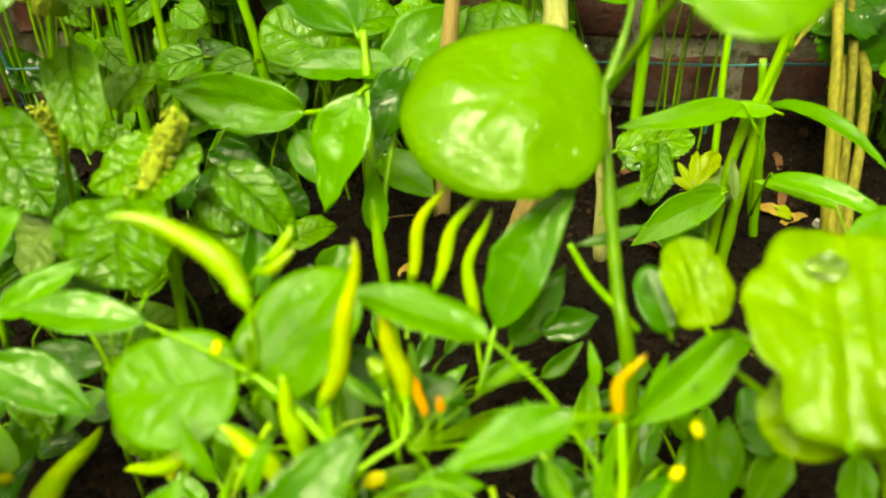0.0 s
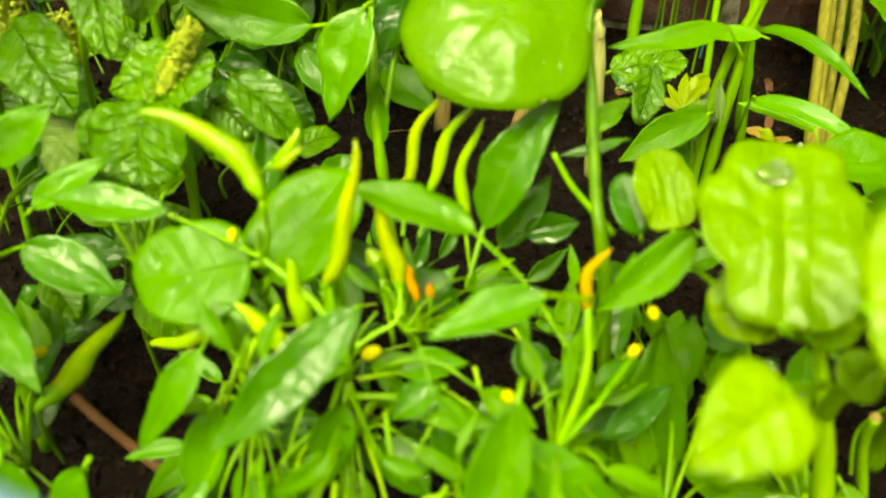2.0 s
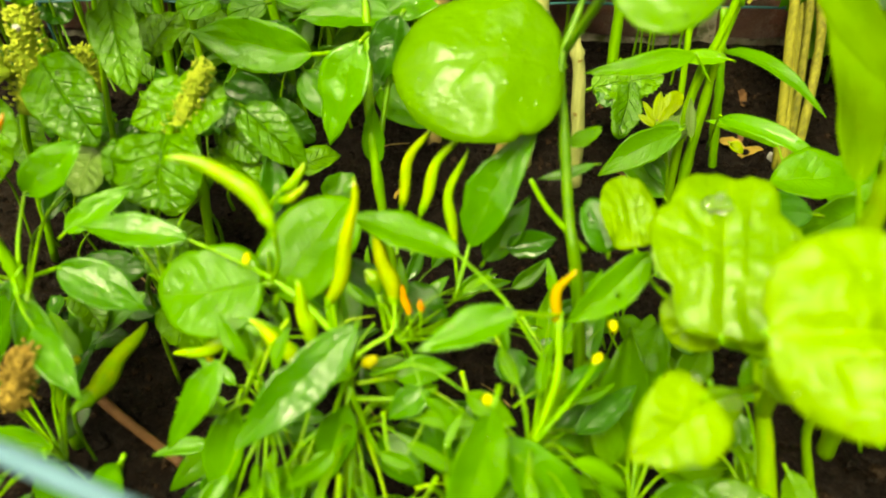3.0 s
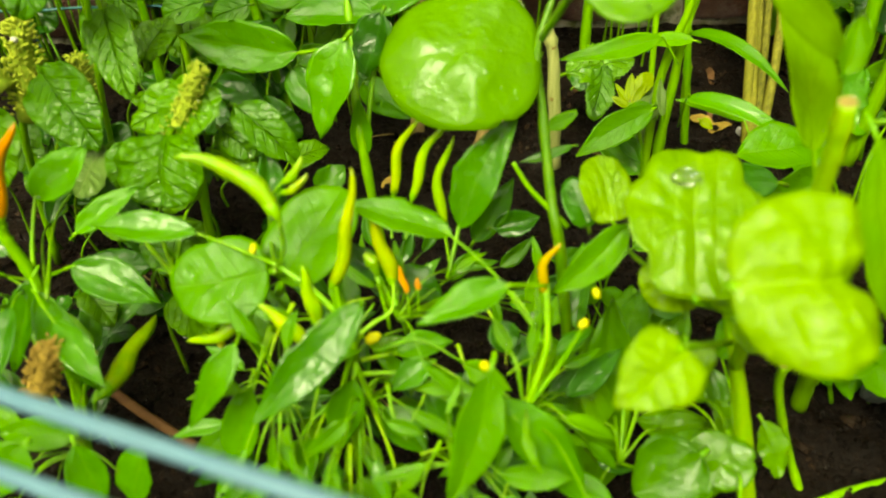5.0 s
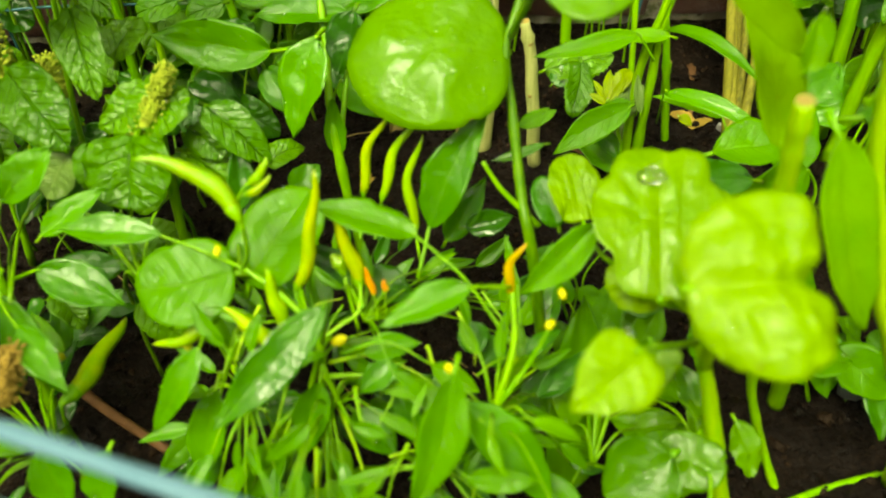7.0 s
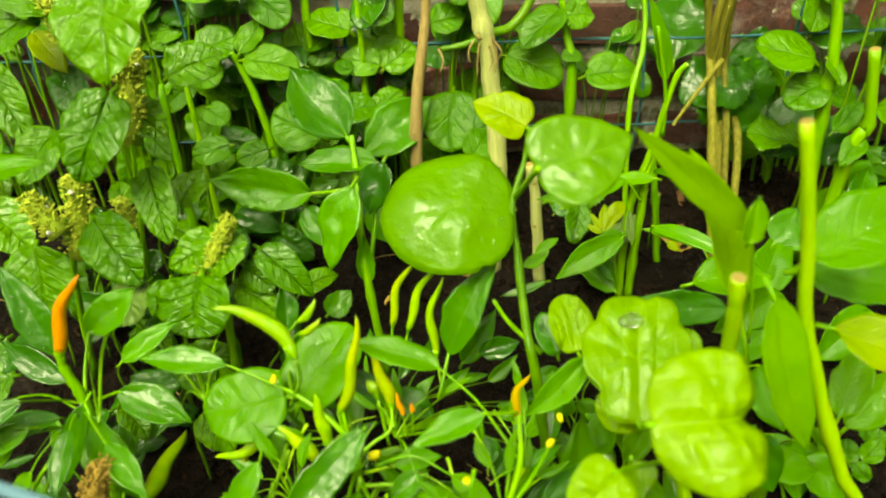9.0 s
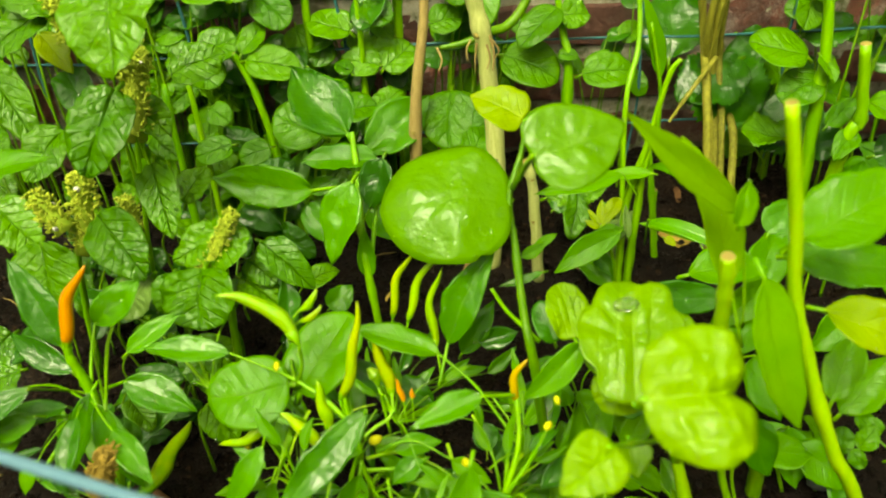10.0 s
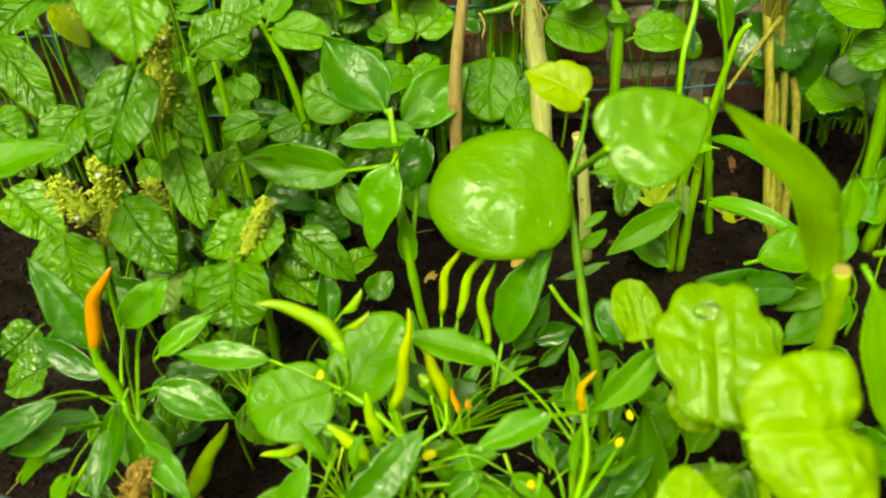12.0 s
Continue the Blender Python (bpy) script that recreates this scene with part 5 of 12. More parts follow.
leaf(chl, "lance", (-0.2567, 0.2570, 0.1911), (-0.2593, 0.2144, 0.1708), 0.0170, mat="chili", curl=.2, stalk=[(-0.2590, 0.2670, 0.1876), (-0.2613, 0.2759, 0.1828), (-0.2700, 0.2990, 0.1640)])
leaf(chl, "lance", (-0.2276, 0.2444, 0.1902), (-0.1941, 0.2078, 0.1757), 0.0185, mat="chili", curl=.2, stalk=[(-0.2379, 0.2568, 0.1899), (-0.2526, 0.2770, 0.1838), (-0.2700, 0.2990, 0.1640)])

# rear chili, dark glossy leaves

chr = thing("chili_plant", "young chili plant with dark glossy pointed leaves", "plant", (-0.055, 0.494, 0.07), "chili plants")
stem(chr, [(-0.0513, 0.468, 0.02), (-0.0632, 0.481, 0.1297), (-0.0681, 0.507, 0.1749), (-0.0691, 0.533, 0.2125), (-0.073, 0.559, 0.2503)], 0.0043, 0.0026, mat="stem")
stem(chr, [(-0.0632, 0.481, 0.1297), (-0.054, 0.52, 0.1791), (-0.0464, 0.546, 0.2168)], 0.0026, 0.0017, mat="stem")
leaf(chr, "lance", (-0.1171, 0.546, 0.194), (-0.2207, 0.5603, 0.2065), 0.0458, mat="chili", roll=-26, curl=.04, stalk=[(-0.0754, 0.533, 0.206)])
leaf(chr, "lance", (-0.0706, 0.494, 0.2343), (-0.0964, 0.4575, 0.1661), 0.0413, mat="chili", stalk=[(-0.0673, 0.52, 0.226)])
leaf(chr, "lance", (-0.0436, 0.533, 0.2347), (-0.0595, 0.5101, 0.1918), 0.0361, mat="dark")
leaf(chr, "lance", (-0.0693, 0.65, 0.1764), (0.0036, 0.7011, 0.2212), 0.0578, mat="chili", roll=8, curl=.1)
leaf(chr, "lance", (-0.0776, 0.559, 0.2492), (-0.1332, 0.6159, 0.299), 0.0577, mat="chili", curl=.12)
leaf(chr, "lance", (-0.0502, 0.546, 0.2271), (-0.127, 0.5484, 0.2292), 0.0332, mat="chili")
leaf(chr, "lance", (-0.063, 0.481, 0.1311), (-0.0654, 0.495, 0.1799), 0.0193, mat="chili")
leaf(chr, "ovate", (-0.1038, 0.468, 0.1052), (-0.0815, 0.4848, 0.12), 0.0266, mat="chili")
leaf(chr, "ovate", (-0.126, 0.546, 0.1789), (-0.0968, 0.5133, 0.1502), 0.0294, mat="chili")

# flowering herb

hrb = thing("flowering_herb", "crinkled green herb with greenish brown flower spikes", "plant", (-0.2875, 0.468, 0.07), "herbs")
stem(hrb, [(-0.1872, 0.403, 0.02), (-0.1774, 0.4095, 0.2007), (-0.1715, 0.416, 0.2208)], 0.0040, 0.0025, mat="stem")
stem(hrb, [(-0.2782, 0.468, 0.02), (-0.2642, 0.4745, 0.1809), (-0.2572, 0.481, 0.2422), (-0.2535, 0.494, 0.2952), (-0.2452, 0.507, 0.345)], 0.0024, 0.0018, mat="stem")
stem(hrb, [(-0.3583, 0.481, 0.02), (-0.3405, 0.481, 0.1513), (-0.3235, 0.481, 0.2129)], 0.0037, 0.0024, mat="stem")
spike(hrb, (-0.1935, 0.4056, 0.1995), (-0.1614, 0.4161, 0.257), 0.0101, white=2)
spike(hrb, (-0.3194, 0.4745, 0.1905), (-0.3098, 0.4873, 0.2607), 0.0169, white=2)
spike(hrb, (-0.3318, 0.468, 0.216), (-0.3534, 0.4739, 0.2483), 0.0157, white=2)
spike(hrb, (-0.294, 0.52, 0.1767), (-0.2964, 0.5259, 0.209), 0.0139, white=2)
spike(hrb, (-0.256, 0.5005, 0.2916), (-0.2417, 0.5145, 0.3685), 0.0141, white=2)
spike(hrb, (-0.3058, 0.546, 0.3631), (-0.3189, 0.5521, 0.3963), 0.0124, white=1)
spike(hrb, (-0.2588, 0.507, 0.3511), (-0.2306, 0.5077, 0.355), 0.0135, white=2)
leaf(hrb, "herb", (-0.2209, 0.455, 0.4571), (-0.2162, 0.3862, 0.3969), 0.0742, mat="herb", curl=.12)
leaf(hrb, "herb", (-0.2483, 0.468, 0.3491), (-0.2728, 0.4146, 0.3023), 0.0545, mat="herb", curl=.18)
leaf(hrb, "herb", (-0.3074, 0.546, 0.3849), (-0.3763, 0.591, 0.4243), 0.0566, mat="herb")
leaf(hrb, "herb", (-0.4700, 0.6670, 0.2968), (-0.4130, 0.6149, 0.2308), 0.0470, mat="herb", curl=.1, fold=.6, roll=6)
leaf(hrb, "herb", (-0.3295, 0.559, 0.3861), (-0.3777, 0.5291, 0.3599), 0.0411, mat="herb")
leaf(hrb, "herb", (-0.3409, 0.546, 0.2762), (-0.373, 0.508, 0.243), 0.0439, mat="herb")
leaf(hrb, "herb", (-0.2308, 0.546, 0.3258), (-0.1821, 0.5596, 0.3377), 0.0454, mat="herb")
leaf(hrb, "herb", (-0.2399, 0.4745, 0.2763), (-0.2186, 0.4207, 0.2334), 0.0334, mat="herb")
leaf(hrb, "herb", (-0.2932, 0.455, 0.2362), (-0.2509, 0.4123, 0.1989), 0.0487, mat="herb", curl=.2)
leaf(hrb, "herb", (-0.3453, 0.442, 0.2195), (-0.3356, 0.4024, 0.1615), 0.0594, mat="herb")
leaf(hrb, "crinkle", (-0.1879, 0.39, 0.2232), (-0.1912, 0.3501, 0.1882), 0.0649, mat="herb", curl=.2)
leaf(hrb, "herb", (-0.1471, 0.429, 0.2193), (-0.1014, 0.3986, 0.1927), 0.0314, mat="herb", curl=.3)
leaf(hrb, "herb", (-0.1661, 0.429, 0.2421), (-0.185, 0.3934, 0.2109), 0.0446, mat="herb")
leaf(hrb, "herb", (-0.1782, 0.429, 0.2303), (-0.2178, 0.4109, 0.2145), 0.0377, mat="herb")
leaf(hrb, "herb", (-0.1679, 0.416, 0.1883), (-0.1307, 0.3955, 0.1704), 0.0307, mat="herb")
leaf(hrb, "herb", (-0.1615, 0.4225, 0.2025), (-0.1357, 0.4061, 0.1882), 0.0255, mat="herb")
leaf(hrb, "herb", (-0.2173, 0.403, 0.208), (-0.2184, 0.373, 0.1817), 0.0347, mat="herb")
leaf(hrb, "herb", (-0.2516, 0.429, 0.1854), (-0.2768, 0.408, 0.1546), 0.0376, mat="pale")
leaf(hrb, "herb", (-0.4241, 0.52, 0.211), (-0.3758, 0.4882, 0.1831), 0.0504, mat="herb")
leaf(hrb, "herb", (-0.4248, 0.546, 0.2737), (-0.3948, 0.5254, 0.2557), 0.0441, mat="herb")
leaf(hrb, "herb", (-0.2645, 0.52, 0.311), (-0.2268, 0.498, 0.2917), 0.0365, mat="herb")
leaf(hrb, "herb", (-0.3482, 0.598, 0.3123), (-0.3197, 0.5608, 0.2798), 0.0370, mat="dark", roll=8)
leaf(hrb, "ovate", (-0.3661, 0.611, 0.3438), (-0.3325, 0.5803, 0.3169), 0.0280, mat="yellow")
leaf(hrb, "lance", (-0.3654, 0.39, 0.3073), (-0.2893, 0.4083, 0.3233), 0.0340, mat="long")
leaf(hrb, "herb", (-0.3935, 0.429, 0.126), (-0.424, 0.4096, 0.109), 0.0381, mat="herb")
leaf(hrb, "herb", (-0.3729, 0.39, 0.1183), (-0.4107, 0.3756, 0.1056), 0.0368, mat="herb")
leaf(hrb, "herb", (-0.2257, 0.481, 0.2278), (-0.2051, 0.5056, 0.2493), 0.0376, mat="herb")

# small fleshy plants along the wall

wl = thing("small_climber", "cluster of small round fleshy leaves against the fence", "plant", (-0.1504, 0.728, 0.07), "climbing greens")
stem(wl, [(-0.161, 0.689, 0.02), (-0.187, 0.702, 0.1979), (-0.204, 0.715, 0.2511), (-0.2134, 0.715, 0.2728)], 0.0048, 0.0033, mat="stem")
stem(wl, [(-0.1373, 0.754, 0.02), (-0.1344, 0.767, 0.2536), (-0.1356, 0.78, 0.3532), (-0.1364, 0.78, 0.3728)], 0.0054, 0.0039, mat="stem")
stem(wl, [(-0.0351, 0.767, 0.02), (-0.0307, 0.78, 0.2657), (-0.027, 0.793, 0.3644)], 0.0062, 0.0049, mat="stem")
stem(wl, [(-0.0747, 0.741, 0.02), (-0.0731, 0.7475, 0.2595), (-0.0749, 0.754, 0.3197)], 0.0038, 0.0026, mat="stem")
stem(wl, [(-0.2464, 0.65, 0.02), (-0.2519, 0.663, 0.2361), (-0.2602, 0.676, 0.2719)], 0.0036, 0.0025, mat="stem")
stem(wl, [(-0.2694, 0.624, 0.02), (-0.2711, 0.637, 0.2366), (-0.2737, 0.65, 0.2679)], 0.0042, 0.0028, mat="stem")
leaf(wl, "round", (-0.0818, 0.754, 0.2786), (-0.1341, 0.7679, 0.2907), 0.0497, mat="wall")
leaf(wl, "round", (-0.0662, 0.7605, 0.3102), (-0.0371, 0.7405, 0.2927), 0.0382, mat="wall")
leaf(wl, "round", (-0.0509, 0.741, 0.236), (-0.0159, 0.7648, 0.2568), 0.0450, mat="wall")
leaf(wl, "round", (-0.052, 0.741, 0.2397), (-0.098, 0.7491, 0.2468), 0.0380, mat="wall")
leaf(wl, "round", (-0.0845, 0.7345, 0.2368), (-0.1046, 0.7434, 0.2446), 0.0203, mat="wall")
leaf(wl, "round", (-0.2655, 0.741, 0.3324), (-0.2001, 0.7441, 0.3352), 0.0398, mat="wall")
leaf(wl, "ovate", (-0.2037, 0.715, 0.2724), (-0.1814, 0.7453, 0.2989), 0.0327, mat="wall")
leaf(wl, "round", (-0.2001, 0.7085, 0.2681), (-0.1385, 0.6986, 0.2595), 0.0427, mat="wall")
leaf(wl, "round", (-0.0642, 0.767, 0.3381), (-0.0351, 0.7552, 0.3277), 0.0378, mat="wall")
leaf(wl, "round", (-0.1013, 0.689, 0.2048), (-0.0579, 0.6982, 0.2128), 0.0438, mat="wall")
leaf(wl, "round", (-0.1172, 0.702, 0.2209), (-0.0904, 0.7145, 0.2319), 0.0332, mat="wall")
leaf(wl, "round", (-0.1168, 0.663, 0.1936), (-0.1725, 0.6857, 0.2135), 0.0576, mat="wall")
leaf(wl, "round", (0.0293, 0.715, 0.219), (0.0229, 0.661, 0.1717), 0.0639, mat="wall")
leaf(wl, "round", (-0.2155, 0.65, 0.1944), (-0.2571, 0.6411, 0.1867), 0.0322, mat="wall")
leaf(wl, "round", (-0.24, 0.676, 0.2288), (-0.217, 0.6624, 0.2169), 0.0296, mat="wall")
leaf(wl, "round", (-0.2774, 0.728, 0.2768), (-0.2304, 0.6947, 0.2477), 0.0587, mat="wall")
leaf(wl, "round", (-0.1715, 0.637, 0.1962), (-0.2063, 0.6281, 0.1884), 0.0292, mat="wall")
leaf(wl, "round", (0.0675, 0.78, 0.3483), (0.0697, 0.7178, 0.2939), 0.0429, mat="wall")
leaf(wl, "round", (0.0054, 0.754, 0.2819), (0.0427, 0.761, 0.2881), 0.0388, mat="wall")
leaf(wl, "round", (0.0477, 0.78, 0.3391), (0.0357, 0.7449, 0.3084), 0.0525, mat="wall")
leaf(wl, "round", (0.0895, 0.754, 0.2424), (0.1536, 0.7298, 0.2212), 0.0627, mat="wall")
leaf(wl, "round", (0.1529, 0.7605, 0.2941), (0.1067, 0.7266, 0.2645), 0.0425, mat="wall")
leaf(wl, "herb", (0.1557, 0.754, 0.2861), (0.189, 0.7529, 0.2852), 0.0367, mat="wall")
leaf(wl, "round", (0.1527, 0.741, 0.244), (0.1768, 0.7386, 0.2418), 0.0176, mat="wall")
leaf(wl, "round", (0.1789, 0.728, 0.2246), (0.2416, 0.7314, 0.2276), 0.0501, mat="wall")
leaf(wl, "round", (0.1336, 0.7735, 0.3176), (0.1713, 0.7834, 0.3263), 0.0467, mat="wall")
leaf(wl, "round", (-0.1886, 0.754, 0.3244), (-0.1493, 0.7259, 0.2999), 0.0454, mat="wall")
leaf(wl, "round", (-0.1636, 0.78, 0.341), (-0.1405, 0.7573, 0.3212), 0.0263, mat="wall")
leaf(wl, "round", (-0.0054, 0.78, 0.3346), (0.0283, 0.79, 0.3433), 0.0398, mat="wall")
leaf(wl, "round", (0.0864, 0.676, 0.2142), (0.0525, 0.6564, 0.197), 0.0389, mat="wall")
leaf(wl, "round", (-0.2489, 0.715, 0.2743), (-0.2103, 0.7297, 0.2872), 0.0456, mat="wall")
leaf(wl, "ovate", (-0.1384, 0.741, 0.2434), (-0.1656, 0.7584, 0.2587), 0.0271, mat="dark")
leaf(wl, "herb", (-0.06, 0.715, 0.1929), (-0.0319, 0.7361, 0.2113), 0.0342, mat="wall")
leaf(wl, "round", (0.044, 0.624, 0.1792), (0.0649, 0.6486, 0.2007), 0.0383, mat="wall")
stem(wl, [(0.1651, 0.728, 0.02), (0.1664, 0.741, 0.2153), (0.1604, 0.754, 0.2611), (0.1533, 0.767, 0.3055)], 0.0061, 0.0040, mat="stem")
stem(wl, [(0.2281, 0.65, 0.02), (0.2246, 0.689, 0.1938), (0.2421, 0.728, 0.2545), (0.2437, 0.754, 0.3065), (0.2317, 0.767, 0.3556)], 0.0032, 0.0029, mat="stem")

wr = thing("mallow", "low plant with lobed dark green leaves by the wall", "plant", (0.4375, 0.754, 0.07), "herbs")
leaf(wr, "lobed", (0.2946, 0.78, 0.2143), (0.3116, 0.8502, 0.2758), 0.0790, mat="dark")
leaf(wr, "lobed", (0.3306, 0.754, 0.2095), (0.3855, 0.7077, 0.1689), 0.1038, mat="dark")
leaf(wr, "lobed", (0.3702, 0.754, 0.2228), (0.2957, 0.7175, 0.1909), 0.0757, mat="dark")
leaf(wr, "lobed", (0.3984, 0.728, 0.1732), (0.4476, 0.6933, 0.1428), 0.0832, mat="dark")
leaf(wr, "lobed", (0.3753, 0.78, 0.241), (0.3982, 0.7509, 0.2155), 0.0627, mat="dark")
leaf(wr, "herb", (0.2803, 0.728, 0.3277), (0.2981, 0.7195, 0.3203), 0.0190, mat="yellow")

wg = thing("climber_seedling", "climbing seedling with round leaves and a cut top", "plant", (0.441, 0.65, 0.07), "climbing greens")
stem(wg, [(0.4262, 0.624, 0.02), (0.4185, 0.637, 0.191), (0.4204, 0.65, 0.2611), (0.4149, 0.663, 0.3206), (0.4036, 0.676, 0.3532)], 0.0077, 0.0048, mat="stem")
stem(wg, [(0.4149, 0.663, 0.3206), (0.4259, 0.6695, 0.3485), (0.4189, 0.676, 0.3764)], 0.0042, 0.0041, mat="stem")
stem(wg, [(0.4189, 0.585, 0.02), (0.4301, 0.585, 0.1987), (0.4384, 0.585, 0.2257), (0.4236, 0.585, 0.3062)], 0.0074, 0.0051, mat="stem")
leaf(wg, "round", (0.4033, 0.65, 0.2685), (0.3447, 0.667, 0.2834), 0.0567, mat="wall")
leaf(wg, "round", (0.4212, 0.65, 0.2441), (0.3753, 0.6314, 0.2279), 0.0448, mat="wall")
leaf(wg, "ovate", (0.4157, 0.65, 0.2679), (0.4266, 0.6273, 0.2481), 0.0245, mat="wall")
leaf(wg, "round", (0.4161, 0.65, 0.3674), (0.3549, 0.6617, 0.3776), 0.0404, mat="round")
leaf(wg, "round", (0.4724, 0.624, 0.3681), (0.4309, 0.6137, 0.3591), 0.0448, mat="wall")
leaf(wg, "ovate", (0.4497, 0.598, 0.2384), (0.4928, 0.5776, 0.2206), 0.0476, mat="wall")
leaf(wg, "ovate", (0.4388, 0.585, 0.2121), (0.4102, 0.5623, 0.1922), 0.0239, mat="wall")
leaf(wg, "herb", (0.4645, 0.585, 0.1829), (0.5082, 0.5885, 0.186), 0.0429, mat="dark")
leaf(wg, "ovate", (0.4208, 0.611, 0.2053), (0.4566, 0.6346, 0.226), 0.0248, mat="wall")

# undergrowth

ug1 = thing("low_herbs", "low dark seedlings covering the soil between the chili plants", "plant", (-0.2012, 0.351, 0.07), "undergrowth")
leaf(ug1, "herb", (-0.229, 0.4188, 0.1082), (-0.1826, 0.4158, 0.1043), 0.0296, "herb", 0.17, 6, stalk=[(-0.2436, 0.4197, 0.0729), (-0.2354, 0.4192, 0.02)])
leaf(ug1, "herb", (-0.2023, 0.3774, 0.1018), (-0.2309, 0.4065, 0.1286), 0.0369, "herb", 0.21, 3, stalk=[(-0.1916, 0.3666, 0.0691), (-0.1967, 0.3717, 0.02)])
leaf(ug1, "herb", (-0.2685, 0.4589, 0.1189), (-0.2533, 0.4324, 0.0941), 0.0236, "dark", 0.07, 4, stalk=[(-0.2766, 0.473, 0.0794), (-0.2738, 0.4682, 0.02)])
leaf(ug1, "herb", (-0.2749, 0.48, 0.0763), (-0.2643, 0.4536, 0.0565), 0.0268, "dark", 0.16, -22, stalk=[(-0.2808, 0.4947, 0.0538), (-0.2785, 0.489, 0.02)])
leaf(ug1, "herb", (-0.2727, 0.3612, 0.1025), (-0.2485, 0.3387, 0.0874), 0.0245, "herb", 0.17, -17, stalk=[(-0.287, 0.3745, 0.0695), (-0.2866, 0.3741, 0.02)])
leaf(ug1, "herb", (-0.3598, 0.5053, 0.0709), (-0.3598, 0.5503, 0.1044), 0.0334, "herb", 0.17, 23, stalk=[(-0.3598, 0.4905, 0.0505), (-0.3598, 0.4982, 0.02)])
leaf(ug1, "herb", (-0.2528, 0.4321, 0.0929), (-0.2843, 0.4601, 0.1107), 0.0335, "herb", 0.11, -6, stalk=[(-0.239, 0.4199, 0.0638), (-0.2408, 0.4214, 0.02)])
leaf(ug1, "herb", (-0.2738, 0.3819, 0.1053), (-0.2274, 0.3827, 0.106), 0.0287, "dark", 0.13, 17, stalk=[(-0.2916, 0.3816, 0.0712), (-0.2883, 0.3816, 0.02)])
leaf(ug1, "herb", (-0.15, 0.4296, 0.0927), (-0.1059, 0.4307, 0.0946), 0.0337, "dark", 0.20, 19, stalk=[(-0.163, 0.4293, 0.0636), (-0.1524, 0.4295, 0.02)])
leaf(ug1, "herb", (-0.3006, 0.4606, 0.0804), (-0.2714, 0.4784, 0.0937), 0.0218, "herb", 0.22, -2, stalk=[(-0.3159, 0.4512, 0.0562), (-0.3133, 0.4528, 0.02)])
leaf(ug1, "herb", (-0.2184, 0.4906, 0.0917), (-0.2575, 0.5141, 0.1129), 0.0387, "herb", 0.18, -27, stalk=[(-0.2026, 0.4811, 0.063), (-0.2047, 0.4823, 0.02)])
leaf(ug1, "herb", (-0.196, 0.334, 0.1191), (-0.1697, 0.3145, 0.0943), 0.0311, "herb", 0.10, 0, stalk=[(-0.2105, 0.3449, 0.0794), (-0.2082, 0.3432, 0.02)])
leaf(ug1, "herb", (-0.2206, 0.3945, 0.1018), (-0.1735, 0.3778, 0.0924), 0.0363, "herb", 0.17, 18, stalk=[(-0.2386, 0.4009, 0.0691), (-0.2372, 0.4004, 0.02)])
leaf(ug1, "herb", (-0.2365, 0.4511, 0.1044), (-0.2054, 0.474, 0.1221), 0.0313, "herb", 0.08, 7, stalk=[(-0.2469, 0.4434, 0.0706), (-0.2384, 0.4496, 0.02)])
leaf(ug1, "lance", (-0.1367, 0.4092, 0.1032), (-0.1265, 0.4442, 0.1338), 0.0155, "dark", 0.05, -14, stalk=[(-0.1173, 0.3346, 0.1693), (-0.0979, 0.26, 0.2095)])
leaf(ug1, "lance", (-0.1259, 0.3858, 0.1548), (-0.1269, 0.4145, 0.1956), 0.0197, "dark", 0.16, 19, stalk=[(-0.1119, 0.3229, 0.1951), (-0.0979, 0.26, 0.2095)])
leaf(ug1, "lance", (-0.1847, 0.3326, 0.1466), (-0.1301, 0.3179, 0.1364), 0.0215, "dark", 0.13, -25, stalk=[(-0.1763, 0.3093, 0.1781), (-0.168, 0.286, 0.1837)])
leaf(ug1, "lance", (-0.3054, 0.4895, 0.0868), (-0.378, 0.5146, 0.1018), 0.0313, "dark", 0.11, -14, stalk=[(-0.2367, 0.3877, 0.1482), (-0.168, 0.286, 0.1837)])
leaf(ug1, "lance", (-0.1802, 0.4053, 0.1569), (-0.1762, 0.4437, 0.177), 0.0159, "chili", 0.27, -11, stalk=[(-0.1741, 0.3456, 0.1833), (-0.168, 0.286, 0.1837)])
leaf(ug1, "lance", (-0.224, 0.3661, 0.0961), (-0.2576, 0.3401, 0.0735), 0.0147, "chili", 0.07, -6, stalk=[(-0.196, 0.326, 0.1529), (-0.168, 0.286, 0.1837)])
leaf(ug1, "lance", (-0.3047, 0.4464, 0.1223), (-0.2885, 0.4852, 0.148), 0.0186, "dark", 0.25, -6, stalk=[(-0.2702, 0.3532, 0.171), (-0.2356, 0.26, 0.1936)])
leaf(ug1, "lance", (-0.3381, 0.462, 0.0835), (-0.3291, 0.5013, 0.1073), 0.0188, "dark", 0.22, 17, stalk=[(-0.2869, 0.361, 0.1516), (-0.2356, 0.26, 0.1936)])
leaf(ug1, "lance", (-0.288, 0.4239, 0.1461), (-0.2568, 0.4576, 0.1729), 0.0214, "dark", 0.21, -15, stalk=[(-0.2618, 0.342, 0.1829), (-0.2356, 0.26, 0.1936)])
leaf(ug1, "lance", (-0.2441, 0.4549, 0.1247), (-0.2459, 0.4965, 0.1562), 0.0195, "dark", 0.16, -28, stalk=[(-0.206, 0.3705, 0.1672), (-0.168, 0.286, 0.1837)])

